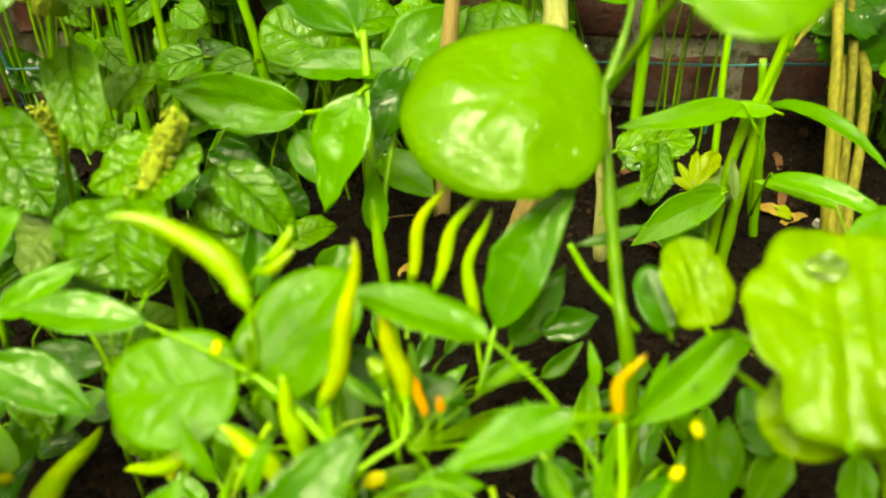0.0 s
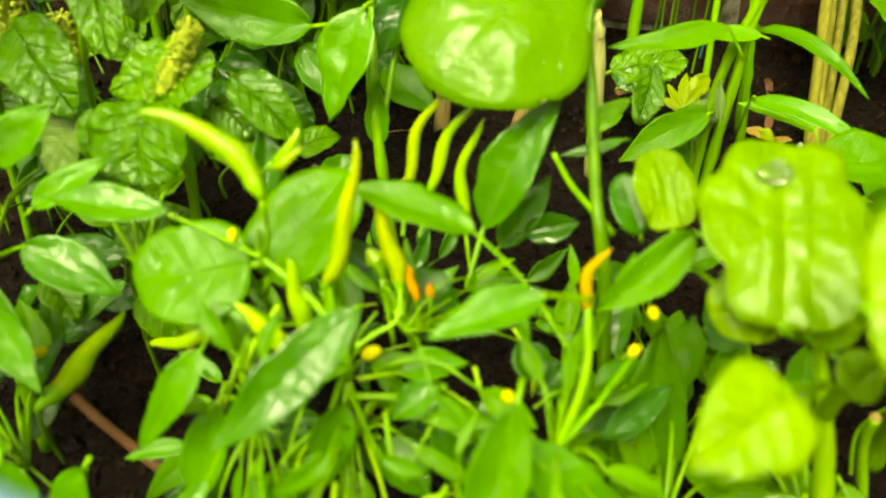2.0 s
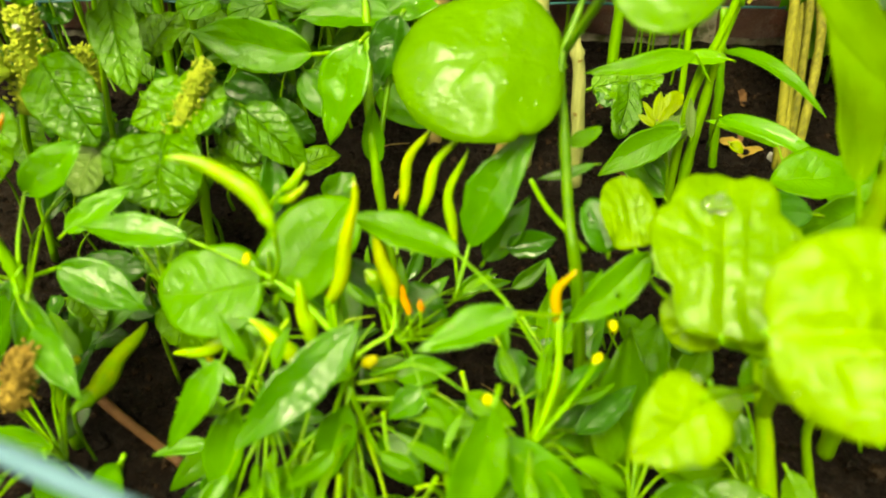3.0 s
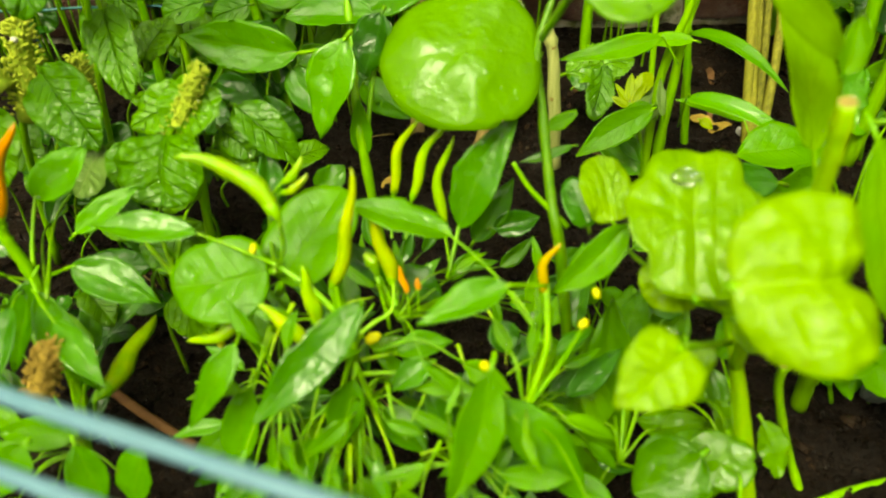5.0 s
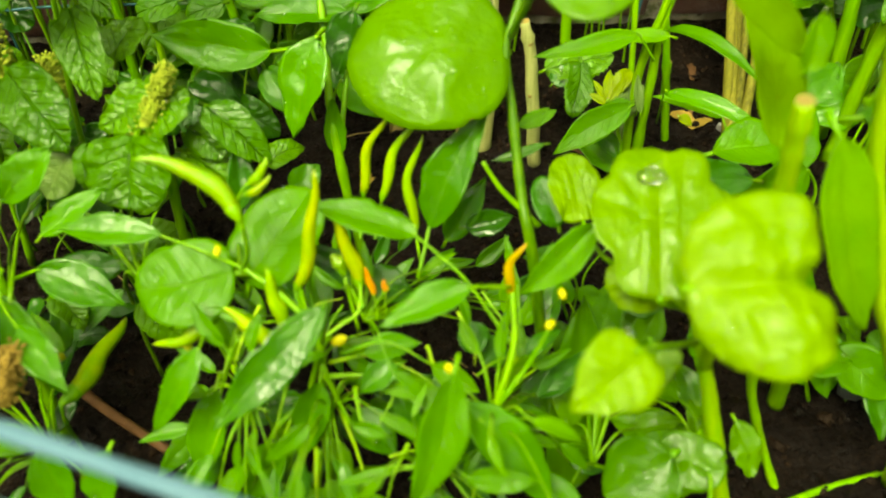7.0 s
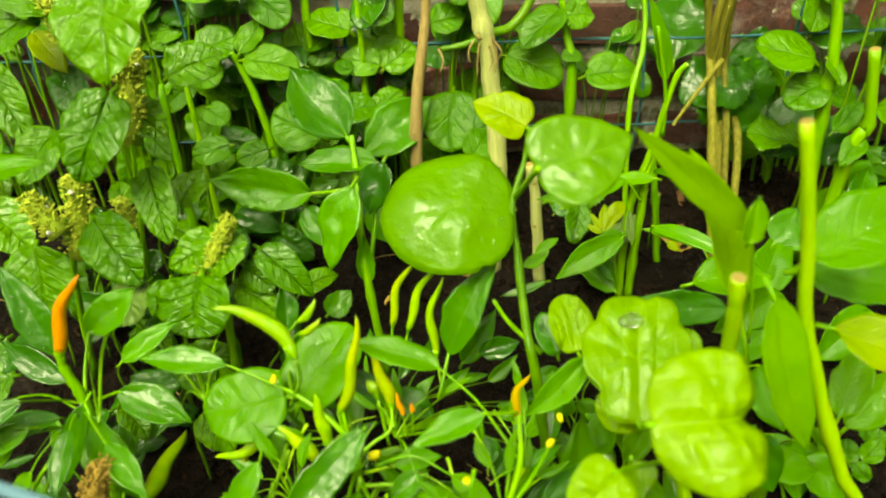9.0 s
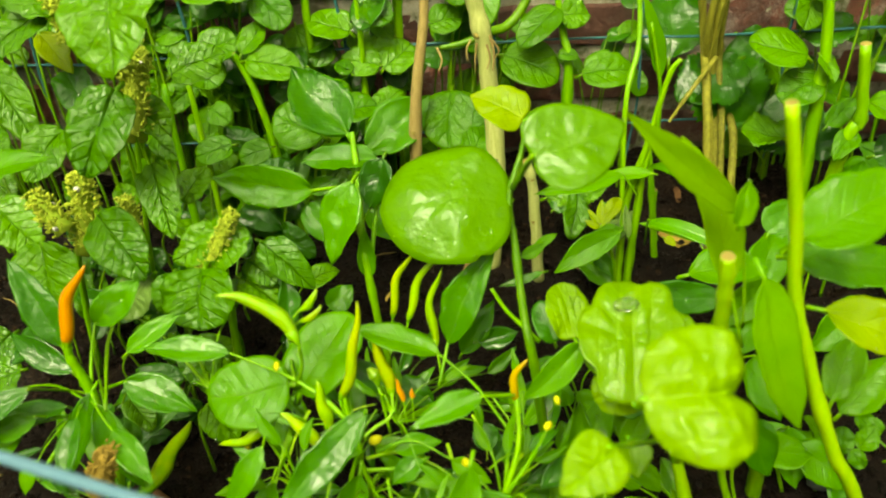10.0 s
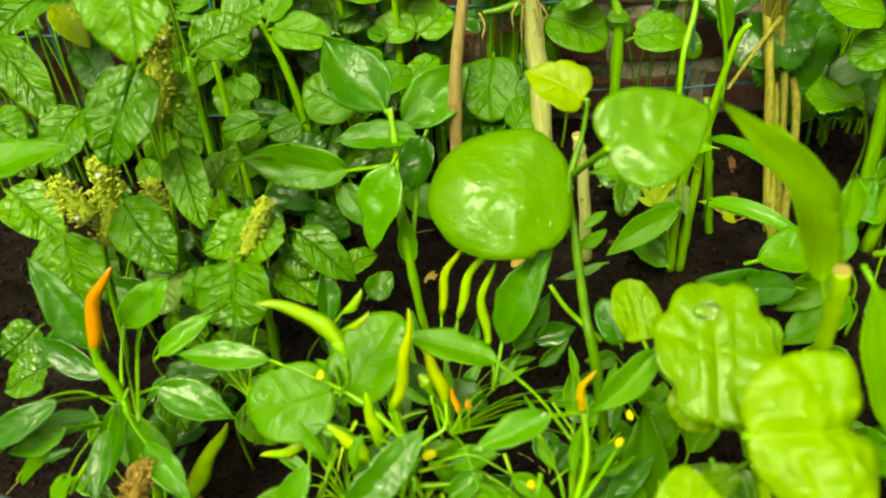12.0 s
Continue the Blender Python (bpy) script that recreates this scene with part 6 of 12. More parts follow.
ug2 = thing("chili_seedlings", "tangle of slender young chili shoots with narrow leaves", "plant", (-0.054, 0.234, 0.07), "undergrowth")
leaf(ug2, "lance", (-0.026, 0.3089, 0.0858), (-0.0203, 0.2879, 0.0534), 0.0158, "chili", 0.16, -9, stalk=[(-0.0272, 0.2779, 0.1469), (-0.0283, 0.247, 0.182)])
leaf(ug2, "lance", (-0.0203, 0.2924, 0.0871), (-0.01, 0.2524, 0.0543), 0.0184, "chili", 0.09, -16, stalk=[(-0.0243, 0.2697, 0.1476), (-0.0283, 0.247, 0.182)])
leaf(ug2, "lance", (0.0556, 0.2403, 0.1005), (0.0848, 0.2375, 0.0966), 0.0097, "chili", 0.13, -23, stalk=[(0.0497, 0.2177, 0.1381), (0.0438, 0.195, 0.1498)])
leaf(ug2, "lance", (0.018, 0.1988, 0.0972), (0.047, 0.1822, 0.0811), 0.0135, "dark", 0.13, -25, stalk=[(0.0098, 0.1904, 0.1253), (0.0015, 0.182, 0.1274)])
leaf(ug2, "lance", (0.036, 0.1857, 0.1377), (0.0246, 0.1741, 0.1234), 0.0072, "chili", 0.14, -3, stalk=[(0.0399, 0.1903, 0.1567), (0.0438, 0.195, 0.1498)])
leaf(ug2, "lance", (0.0742, 0.23, 0.1239), (0.1124, 0.2561, 0.1386), 0.0173, "dark", 0.05, -6, stalk=[(0.059, 0.2125, 0.1498), (0.0438, 0.195, 0.1498)])
leaf(ug2, "lance", (0.0613, 0.2723, 0.0698), (0.0755, 0.3012, 0.1083), 0.0182, "long", 0.27, 12, stalk=[(0.0525, 0.2337, 0.1228), (0.0438, 0.195, 0.1498)])
leaf(ug2, "lance", (-0.0684, 0.1865, 0.1304), (-0.0695, 0.1671, 0.1071), 0.0123, "dark", 0.12, -21, stalk=[(-0.0594, 0.2005, 0.1483), (-0.0504, 0.2145, 0.1403)])
leaf(ug2, "lance", (0.0923, 0.3009, 0.1072), (0.1011, 0.3351, 0.1345), 0.0155, "chili", 0.19, -27, stalk=[(0.0681, 0.2479, 0.1415), (0.0438, 0.195, 0.1498)])
leaf(ug2, "lance", (0.0721, 0.3085, 0.1028), (0.1071, 0.3357, 0.1354), 0.0183, "long", 0.21, -11, stalk=[(0.0579, 0.2518, 0.1393), (0.0438, 0.195, 0.1498)])
leaf(ug2, "lance", (0.0686, 0.1793, 0.1201), (0.0959, 0.1585, 0.1087), 0.0119, "chili", 0.13, -4, stalk=[(0.0562, 0.1872, 0.1479), (0.0438, 0.195, 0.1498)])
leaf(ug2, "lance", (-0.0345, 0.265, 0.0785), (0.0165, 0.2583, 0.075), 0.0175, "long", 0.10, -16, stalk=[(-0.0424, 0.2397, 0.1224), (-0.0504, 0.2145, 0.1403)])
leaf(ug2, "lance", (-0.1417, 0.2539, 0.0801), (-0.1783, 0.2274, 0.0546), 0.0196, "long", 0.08, -6, stalk=[(-0.1197, 0.2375, 0.1231), (-0.0977, 0.221, 0.1401)])
leaf(ug2, "lance", (-0.0359, 0.2313, 0.1438), (0.0121, 0.2324, 0.145), 0.0157, "long", 0.22, -26, stalk=[(-0.0431, 0.2229, 0.155), (-0.0504, 0.2145, 0.1403)])
leaf(ug2, "lance", (-0.1542, 0.2961, 0.0603), (-0.1921, 0.2911, 0.0546), 0.0133, "long", 0.08, 26, stalk=[(-0.1259, 0.2586, 0.1132), (-0.0977, 0.221, 0.1401)])
leaf(ug2, "lance", (-0.0236, 0.2204, 0.0644), (-0.07, 0.2083, 0.0535), 0.0170, "long", 0.09, -8, stalk=[(-0.0111, 0.2012, 0.1089), (0.0015, 0.182, 0.1274)])
leaf(ug2, "lance", (0.032, 0.1986, 0.0637), (0.0514, 0.1828, 0.0388), 0.0110, "long", 0.11, 14, stalk=[(0.0167, 0.1903, 0.1085), (0.0015, 0.182, 0.1274)])
leaf(ug2, "lance", (-0.1438, 0.2923, 0.0836), (-0.1726, 0.3073, 0.0939), 0.0116, "chili", 0.05, 14, stalk=[(-0.1207, 0.2567, 0.1248), (-0.0977, 0.221, 0.1401)])
leaf(ug2, "lance", (0.0118, 0.2026, 0.1028), (0.0625, 0.2051, 0.1041), 0.0207, "dark", 0.11, -4, stalk=[(0.0067, 0.1923, 0.1281), (0.0015, 0.182, 0.1274)])
leaf(ug2, "lance", (-0.0536, 0.2152, 0.134), (-0.0646, 0.1981, 0.123), 0.0086, "chili", 0.12, -8, stalk=[(-0.052, 0.2149, 0.1502), (-0.0504, 0.2145, 0.1403)])
leaf(ug2, "lance", (-0.1007, 0.2653, 0.0658), (-0.0759, 0.256, 0.0512), 0.0111, "chili", 0.28, 21, stalk=[(-0.0992, 0.2432, 0.1159), (-0.0977, 0.221, 0.1401)])
leaf(ug2, "lance", (-0.112, 0.2867, 0.1239), (-0.1136, 0.3036, 0.1397), 0.0077, "dark", 0.19, 10, stalk=[(-0.1048, 0.2538, 0.145), (-0.0977, 0.221, 0.1401)])
leaf(ug2, "lance", (-0.0975, 0.2532, 0.0864), (-0.0784, 0.2246, 0.0632), 0.0144, "long", 0.10, -14, stalk=[(-0.0976, 0.2371, 0.1262), (-0.0977, 0.221, 0.1401)])
leaf(ug2, "lance", (-0.068, 0.3268, 0.0956), (-0.0809, 0.3758, 0.1206), 0.0204, "chili", 0.24, 9, stalk=[(-0.0613, 0.2804, 0.1451), (-0.0546, 0.234, 0.1685)])
leaf(ug2, "lance", (-0.0447, 0.2559, 0.1423), (-0.0197, 0.2422, 0.1209), 0.0120, "chili", 0.09, 26, stalk=[(-0.0497, 0.245, 0.1684), (-0.0546, 0.234, 0.1685)])
leaf(ug2, "lance", (-0.0009, 0.2043, 0.1158), (-0.0148, 0.2318, 0.1497), 0.0159, "chili", 0.10, -14, stalk=[(0.0003, 0.1931, 0.1346), (0.0015, 0.182, 0.1274)])
leaf(ug2, "lance", (0.0398, 0.1577, 0.121), (0.0619, 0.1509, 0.1123), 0.0084, "chili", 0.23, 3, stalk=[(0.0206, 0.1699, 0.1372), (0.0015, 0.182, 0.1274)])
leaf(ug2, "lance", (-0.0478, 0.2222, 0.0682), (-0.0461, 0.202, 0.0416), 0.0127, "dark", 0.12, -11, stalk=[(-0.0491, 0.2183, 0.1172), (-0.0504, 0.2145, 0.1403)])
leaf(ug2, "lance", (-0.1173, 0.1887, 0.1378), (-0.1321, 0.1645, 0.1255), 0.0107, "chili", 0.22, -17, stalk=[(-0.1075, 0.2048, 0.1519), (-0.0977, 0.221, 0.1401)])
leaf(ug2, "lance", (-0.0422, 0.178, 0.1395), (-0.0337, 0.1583, 0.1215), 0.0090, "chili", 0.18, 8, stalk=[(-0.0463, 0.1962, 0.1529), (-0.0504, 0.2145, 0.1403)])
leaf(ug2, "lance", (0.0684, 0.3418, 0.0731), (0.0738, 0.3717, 0.1069), 0.0164, "long", 0.08, -1, stalk=[(0.0561, 0.2684, 0.1244), (0.0438, 0.195, 0.1498)])
leaf(ug2, "lance", (0.07, 0.2347, 0.1478), (0.0949, 0.2417, 0.154), 0.0083, "long", 0.14, 23, stalk=[(0.0569, 0.2149, 0.1618), (0.0438, 0.195, 0.1498)])
leaf(ug2, "lance", (-0.0778, 0.2584, 0.0964), (-0.1053, 0.2546, 0.0941), 0.0110, "chili", 0.10, -6, stalk=[(-0.0641, 0.2364, 0.1313), (-0.0504, 0.2145, 0.1403)])
leaf(ug2, "lance", (-0.0671, 0.1534, 0.1408), (-0.0795, 0.1439, 0.126), 0.0079, "long", 0.06, 19, stalk=[(-0.0587, 0.1839, 0.1535), (-0.0504, 0.2145, 0.1403)])
leaf(ug2, "lance", (-0.0808, 0.2463, 0.0995), (-0.1162, 0.2412, 0.0913), 0.0137, "dark", 0.10, 15, stalk=[(-0.0656, 0.2304, 0.1329), (-0.0504, 0.2145, 0.1403)])
leaf(ug2, "lance", (-0.0563, 0.2962, 0.0716), (-0.0599, 0.3165, 0.0908), 0.0089, "dark", 0.17, -26, stalk=[(-0.0533, 0.2553, 0.1189), (-0.0504, 0.2145, 0.1403)])
leaf(ug2, "lance", (-0.1218, 0.2278, 0.0649), (-0.1327, 0.1975, 0.0384), 0.0145, "long", 0.08, 20, stalk=[(-0.1097, 0.2244, 0.1155), (-0.0977, 0.221, 0.1401)])
leaf(ug2, "lance", (0.0339, 0.2111, 0.1043), (-0.0082, 0.1954, 0.0959), 0.0185, "chili", 0.23, 24, stalk=[(0.0388, 0.2031, 0.14), (0.0438, 0.195, 0.1498)])
leaf(ug2, "lance", (-0.1299, 0.2241, 0.0847), (-0.1658, 0.2039, 0.0723), 0.0138, "dark", 0.26, -16, stalk=[(-0.1138, 0.2226, 0.1254), (-0.0977, 0.221, 0.1401)])
leaf(ug2, "lance", (-0.1196, 0.3429, 0.0745), (-0.1301, 0.3741, 0.0914), 0.0140, "long", 0.09, 16, stalk=[(-0.1086, 0.282, 0.1203), (-0.0977, 0.221, 0.1401)])
leaf(ug2, "lance", (-0.1184, 0.1827, 0.11), (-0.1434, 0.1631, 0.0943), 0.0142, "chili", 0.28, 7, stalk=[(-0.108, 0.2018, 0.138), (-0.0977, 0.221, 0.1401)])
leaf(ug2, "lance", (-0.0382, 0.1762, 0.0924), (-0.0617, 0.1652, 0.0852), 0.0095, "chili", 0.22, -25, stalk=[(-0.0184, 0.1791, 0.1229), (0.0015, 0.182, 0.1274)])
leaf(ug2, "lance", (0.066, 0.2069, 0.1154), (0.0851, 0.2016, 0.1104), 0.0074, "long", 0.08, -15, stalk=[(0.0549, 0.2009, 0.1456), (0.0438, 0.195, 0.1498)])
leaf(ug2, "lance", (-0.0554, 0.2448, 0.0921), (-0.045, 0.2331, 0.0779), 0.0078, "dark", 0.10, 7, stalk=[(-0.0529, 0.2297, 0.1292), (-0.0504, 0.2145, 0.1403)])
leaf(ug2, "lance", (-0.1099, 0.2911, 0.0686), (-0.0733, 0.3238, 0.0932), 0.0219, "long", 0.14, -13, stalk=[(-0.1038, 0.2561, 0.1173), (-0.0977, 0.221, 0.1401)])
leaf(ug2, "lance", (-0.0871, 0.2205, 0.0999), (-0.072, 0.192, 0.0845), 0.0138, "chili", 0.26, -26, stalk=[(-0.0924, 0.2207, 0.133), (-0.0977, 0.221, 0.1401)])
leaf(ug2, "lance", (-0.0609, 0.2491, 0.0611), (-0.0716, 0.229, 0.0445), 0.0115, "chili", 0.10, 6, stalk=[(-0.0556, 0.2318, 0.1137), (-0.0504, 0.2145, 0.1403)])
leaf(ug2, "lance", (-0.1583, 0.3313, 0.087), (-0.1983, 0.3501, 0.116), 0.0212, "long", 0.21, -28, stalk=[(-0.128, 0.2761, 0.1265), (-0.0977, 0.221, 0.1401)])
leaf(ug2, "lance", (0.05, 0.1911, 0.0803), (0.053, 0.1713, 0.0523), 0.0114, "chili", 0.13, 14, stalk=[(0.0469, 0.193, 0.1281), (0.0438, 0.195, 0.1498)])
leaf(ug2, "lance", (0.0273, 0.2018, 0.0992), (0.0693, 0.1942, 0.0944), 0.0156, "chili", 0.20, 26, stalk=[(0.0144, 0.1919, 0.1263), (0.0015, 0.182, 0.1274)])
leaf(ug2, "lance", (-0.0104, 0.2726, 0.0896), (0.0385, 0.267, 0.0829), 0.0201, "dark", 0.21, 9, stalk=[(-0.0304, 0.2436, 0.1279), (-0.0504, 0.2145, 0.1403)])
leaf(ug2, "lance", (0.0121, 0.1842, 0.0993), (0.0175, 0.1519, 0.0773), 0.0145, "chili", 0.10, 7, stalk=[(0.0068, 0.1831, 0.1264), (0.0015, 0.182, 0.1274)])
leaf(ug2, "lance", (-0.0956, 0.1881, 0.1436), (-0.0878, 0.1743, 0.1292), 0.0069, "chili", 0.06, 11, stalk=[(-0.0966, 0.2045, 0.1548), (-0.0977, 0.221, 0.1401)])
leaf(ug2, "lance", (-0.1257, 0.2933, 0.0927), (-0.1458, 0.3306, 0.1157), 0.0190, "long", 0.07, 21, stalk=[(-0.1117, 0.2572, 0.1294), (-0.0977, 0.221, 0.1401)])
leaf(ug2, "lance", (0.0985, 0.221, 0.0631), (0.1233, 0.2153, 0.0597), 0.0101, "dark", 0.24, 7, stalk=[(0.0711, 0.208, 0.1194), (0.0438, 0.195, 0.1498)])
leaf(ug2, "lance", (-0.0821, 0.2105, 0.0887), (-0.089, 0.1954, 0.0743), 0.0068, "chili", 0.11, 12, stalk=[(-0.0662, 0.2125, 0.1275), (-0.0504, 0.2145, 0.1403)])
leaf(ug2, "lance", (0.0218, 0.2205, 0.1156), (-0.0293, 0.2243, 0.1217), 0.0181, "dark", 0.23, -9, stalk=[(0.0328, 0.2078, 0.1457), (0.0438, 0.195, 0.1498)])
leaf(ug2, "lance", (-0.0484, 0.1858, 0.1338), (-0.0375, 0.1726, 0.1165), 0.0075, "chili", 0.23, 27, stalk=[(-0.0494, 0.2002, 0.15), (-0.0504, 0.2145, 0.1403)])
leaf(ug2, "lance", (-0.1015, 0.175, 0.1045), (-0.0928, 0.1542, 0.0827), 0.0124, "chili", 0.27, -12, stalk=[(-0.0996, 0.198, 0.1353), (-0.0977, 0.221, 0.1401)])
leaf(ug2, "lance", (0.0871, 0.2474, 0.0673), (0.1218, 0.2326, 0.0579), 0.0148, "long", 0.19, -8, stalk=[(0.0654, 0.2212, 0.1215), (0.0438, 0.195, 0.1498)])
leaf(ug2, "lance", (-0.083, 0.2119, 0.0623), (-0.1219, 0.1918, 0.0373), 0.0169, "long", 0.17, -7, stalk=[(-0.0667, 0.2132, 0.1143), (-0.0504, 0.2145, 0.1403)])
leaf(ug2, "lance", (-0.0826, 0.1838, 0.1278), (-0.0807, 0.1608, 0.1107), 0.0099, "chili", 0.09, 19, stalk=[(-0.0901, 0.2024, 0.1469), (-0.0977, 0.221, 0.1401)])
leaf(ug2, "lance", (0.0853, 0.2033, 0.1121), (0.104, 0.193, 0.0979), 0.0091, "long", 0.10, -17, stalk=[(0.0645, 0.1992, 0.1439), (0.0438, 0.195, 0.1498)])
leaf(ug2, "lance", (0.0434, 0.2387, 0.0823), (0.0262, 0.2092, 0.0506), 0.0169, "chili", 0.13, -17, stalk=[(0.0436, 0.2168, 0.129), (0.0438, 0.195, 0.1498)])
leaf(ug2, "lance", (-0.1234, 0.1793, 0.0946), (-0.1204, 0.1615, 0.0854), 0.0079, "long", 0.15, -17, stalk=[(-0.1105, 0.2001, 0.1303), (-0.0977, 0.221, 0.1401)])
leaf(ug2, "lance", (-0.0129, 0.252, 0.0959), (-0.0357, 0.2667, 0.1052), 0.0109, "dark", 0.20, -2, stalk=[(-0.0057, 0.217, 0.1246), (0.0015, 0.182, 0.1274)])
leaf(ug2, "lance", (0.0152, 0.183, 0.0987), (0.0202, 0.1611, 0.0811), 0.0111, "dark", 0.10, 12, stalk=[(0.0083, 0.1825, 0.126), (0.0015, 0.182, 0.1274)])
leaf(ug2, "lance", (-0.092, 0.2698, 0.1177), (-0.0557, 0.2883, 0.1348), 0.0150, "dark", 0.07, -5, stalk=[(-0.0948, 0.2454, 0.1419), (-0.0977, 0.221, 0.1401)])
leaf(ug2, "lance", (-0.0539, 0.2974, 0.101), (-0.0088, 0.2892, 0.0947), 0.0162, "long", 0.26, -18, stalk=[(-0.0543, 0.2657, 0.1477), (-0.0546, 0.234, 0.1685)])
leaf(ug2, "lance", (-0.0639, 0.1931, 0.1067), (-0.0808, 0.1827, 0.0919), 0.0091, "dark", 0.21, 1, stalk=[(-0.0571, 0.2038, 0.1365), (-0.0504, 0.2145, 0.1403)])
leaf(ug2, "lance", (0.0979, 0.2636, 0.0789), (0.1378, 0.2553, 0.073), 0.0144, "long", 0.08, 27, stalk=[(0.0708, 0.2293, 0.1273), (0.0438, 0.195, 0.1498)])
leaf(ug2, "lance", (0.0661, 0.2477, 0.0977), (0.0866, 0.2634, 0.1127), 0.0114, "dark", 0.11, -15, stalk=[(0.055, 0.2214, 0.1367), (0.0438, 0.195, 0.1498)])
leaf(ug2, "lance", (-0.0509, 0.1842, 0.0953), (-0.0875, 0.1823, 0.0929), 0.0118, "long", 0.24, 8, stalk=[(-0.0247, 0.1831, 0.1243), (0.0015, 0.182, 0.1274)])
leaf(ug2, "lance", (0.0024, 0.1832, 0.1175), (0.008, 0.1641, 0.1058), 0.0091, "dark", 0.12, 3, stalk=[(0.0019, 0.1826, 0.1354), (0.0015, 0.182, 0.1274)])
leaf(ug2, "lance", (-0.019, 0.3609, 0.0928), (-0.0025, 0.3743, 0.1113), 0.0116, "chili", 0.28, -6, stalk=[(-0.0237, 0.304, 0.1504), (-0.0283, 0.247, 0.182)])
leaf(ug2, "lance", (0.077, 0.3937, 0.0528), (0.1081, 0.406, 0.0604), 0.0123, "dark", 0.06, 0, stalk=[(0.0243, 0.3203, 0.1304), (-0.0283, 0.247, 0.182)])
leaf(ug2, "lance", (-0.0304, 0.403, 0.1026), (-0.0223, 0.4152, 0.1204), 0.0071, "dark", 0.19, -18, stalk=[(-0.0293, 0.325, 0.1553), (-0.0283, 0.247, 0.182)])
leaf(ug2, "lance", (0.0174, 0.4277, 0.0508), (0.05, 0.4301, 0.0522), 0.0105, "chili", 0.21, 20, stalk=[(-0.0054, 0.3374, 0.1294), (-0.0283, 0.247, 0.182)])
leaf(ug2, "lance", (0.0605, 0.3178, 0.1048), (0.0809, 0.3153, 0.1027), 0.0075, "dark", 0.23, -4, stalk=[(0.0161, 0.2824, 0.1564), (-0.0283, 0.247, 0.182)])
leaf(ug2, "lance", (-0.0412, 0.3337, 0.1096), (-0.0567, 0.3452, 0.118), 0.0068, "dark", 0.18, -23, stalk=[(-0.0348, 0.2903, 0.1588), (-0.0283, 0.247, 0.182)])
leaf(ug2, "lance", (0.0469, 0.3959, 0.0783), (0.0761, 0.4109, 0.0954), 0.0136, "chili", 0.22, 24, stalk=[(0.0093, 0.3215, 0.1432), (-0.0283, 0.247, 0.182)])
leaf(ug2, "lance", (-0.0352, 0.4142, 0.0676), (-0.0221, 0.4384, 0.0874), 0.0122, "dark", 0.25, 23, stalk=[(-0.0317, 0.3306, 0.1378), (-0.0283, 0.247, 0.182)])
leaf(ug2, "lance", (-0.0533, 0.3807, 0.0871), (-0.0627, 0.3944, 0.1008), 0.0073, "dark", 0.27, 19, stalk=[(-0.0408, 0.3138, 0.1476), (-0.0283, 0.247, 0.182)])
leaf(ug2, "lance", (-0.0916, 0.3643, 0.06), (-0.1213, 0.3879, 0.0724), 0.0127, "dark", 0.09, 17, stalk=[(-0.0731, 0.2991, 0.1272), (-0.0546, 0.234, 0.1685)])
leaf(ug2, "lance", (0.0631, 0.314, 0.086), (0.0889, 0.3012, 0.0785), 0.0114, "chili", 0.08, 19, stalk=[(0.0174, 0.2805, 0.147), (-0.0283, 0.247, 0.182)])
leaf(ug2, "lance", (-0.087, 0.3531, 0.0963), (-0.1008, 0.3656, 0.1113), 0.0085, "dark", 0.12, -13, stalk=[(-0.0708, 0.2936, 0.1454), (-0.0546, 0.234, 0.1685)])
leaf(ug2, "lance", (0.053, 0.373, 0.0584), (0.0894, 0.3788, 0.0617), 0.0153, "chili", 0.27, 17, stalk=[(0.0123, 0.31, 0.1332), (-0.0283, 0.247, 0.182)])
leaf(ug2, "lance", (0.0709, 0.3538, 0.0791), (0.1016, 0.3528, 0.0781), 0.0120, "dark", 0.28, -11, stalk=[(0.0213, 0.3004, 0.1436), (-0.0283, 0.247, 0.182)])
leaf(ug2, "lance", (-0.0732, 0.4149, 0.0506), (-0.1022, 0.4305, 0.0662), 0.0133, "dark", 0.13, -24, stalk=[(-0.0508, 0.331, 0.1293), (-0.0283, 0.247, 0.182)])
leaf(ug2, "lance", (-0.0752, 0.3235, 0.0804), (-0.1003, 0.3257, 0.0832), 0.0083, "chili", 0.24, -12, stalk=[(-0.0649, 0.2788, 0.1374), (-0.0546, 0.234, 0.1685)])
leaf(ug2, "lance", (-0.0741, 0.3913, 0.1054), (-0.1037, 0.4057, 0.118), 0.0141, "chili", 0.16, -23, stalk=[(-0.0512, 0.3192, 0.1567), (-0.0283, 0.247, 0.182)])
leaf(ug2, "lance", (-0.0975, 0.3864, 0.0623), (-0.1212, 0.3998, 0.0701), 0.0104, "dark", 0.10, 24, stalk=[(-0.0761, 0.3102, 0.1284), (-0.0546, 0.234, 0.1685)])
leaf(ug2, "lance", (-0.0547, 0.3751, 0.0517), (-0.082, 0.3698, 0.0433), 0.0101, "dark", 0.16, 19, stalk=[(-0.0415, 0.3111, 0.1298), (-0.0283, 0.247, 0.182)])
leaf(ug2, "lance", (-0.0606, 0.4511, 0.0554), (-0.0664, 0.4739, 0.08), 0.0113, "chili", 0.26, 0, stalk=[(-0.0445, 0.3491, 0.1317), (-0.0283, 0.247, 0.182)])
leaf(ug2, "lance", (0.0542, 0.3825, 0.0603), (0.0836, 0.3789, 0.0584), 0.0121, "chili", 0.18, -26, stalk=[(0.0129, 0.3148, 0.1342), (-0.0283, 0.247, 0.182)])
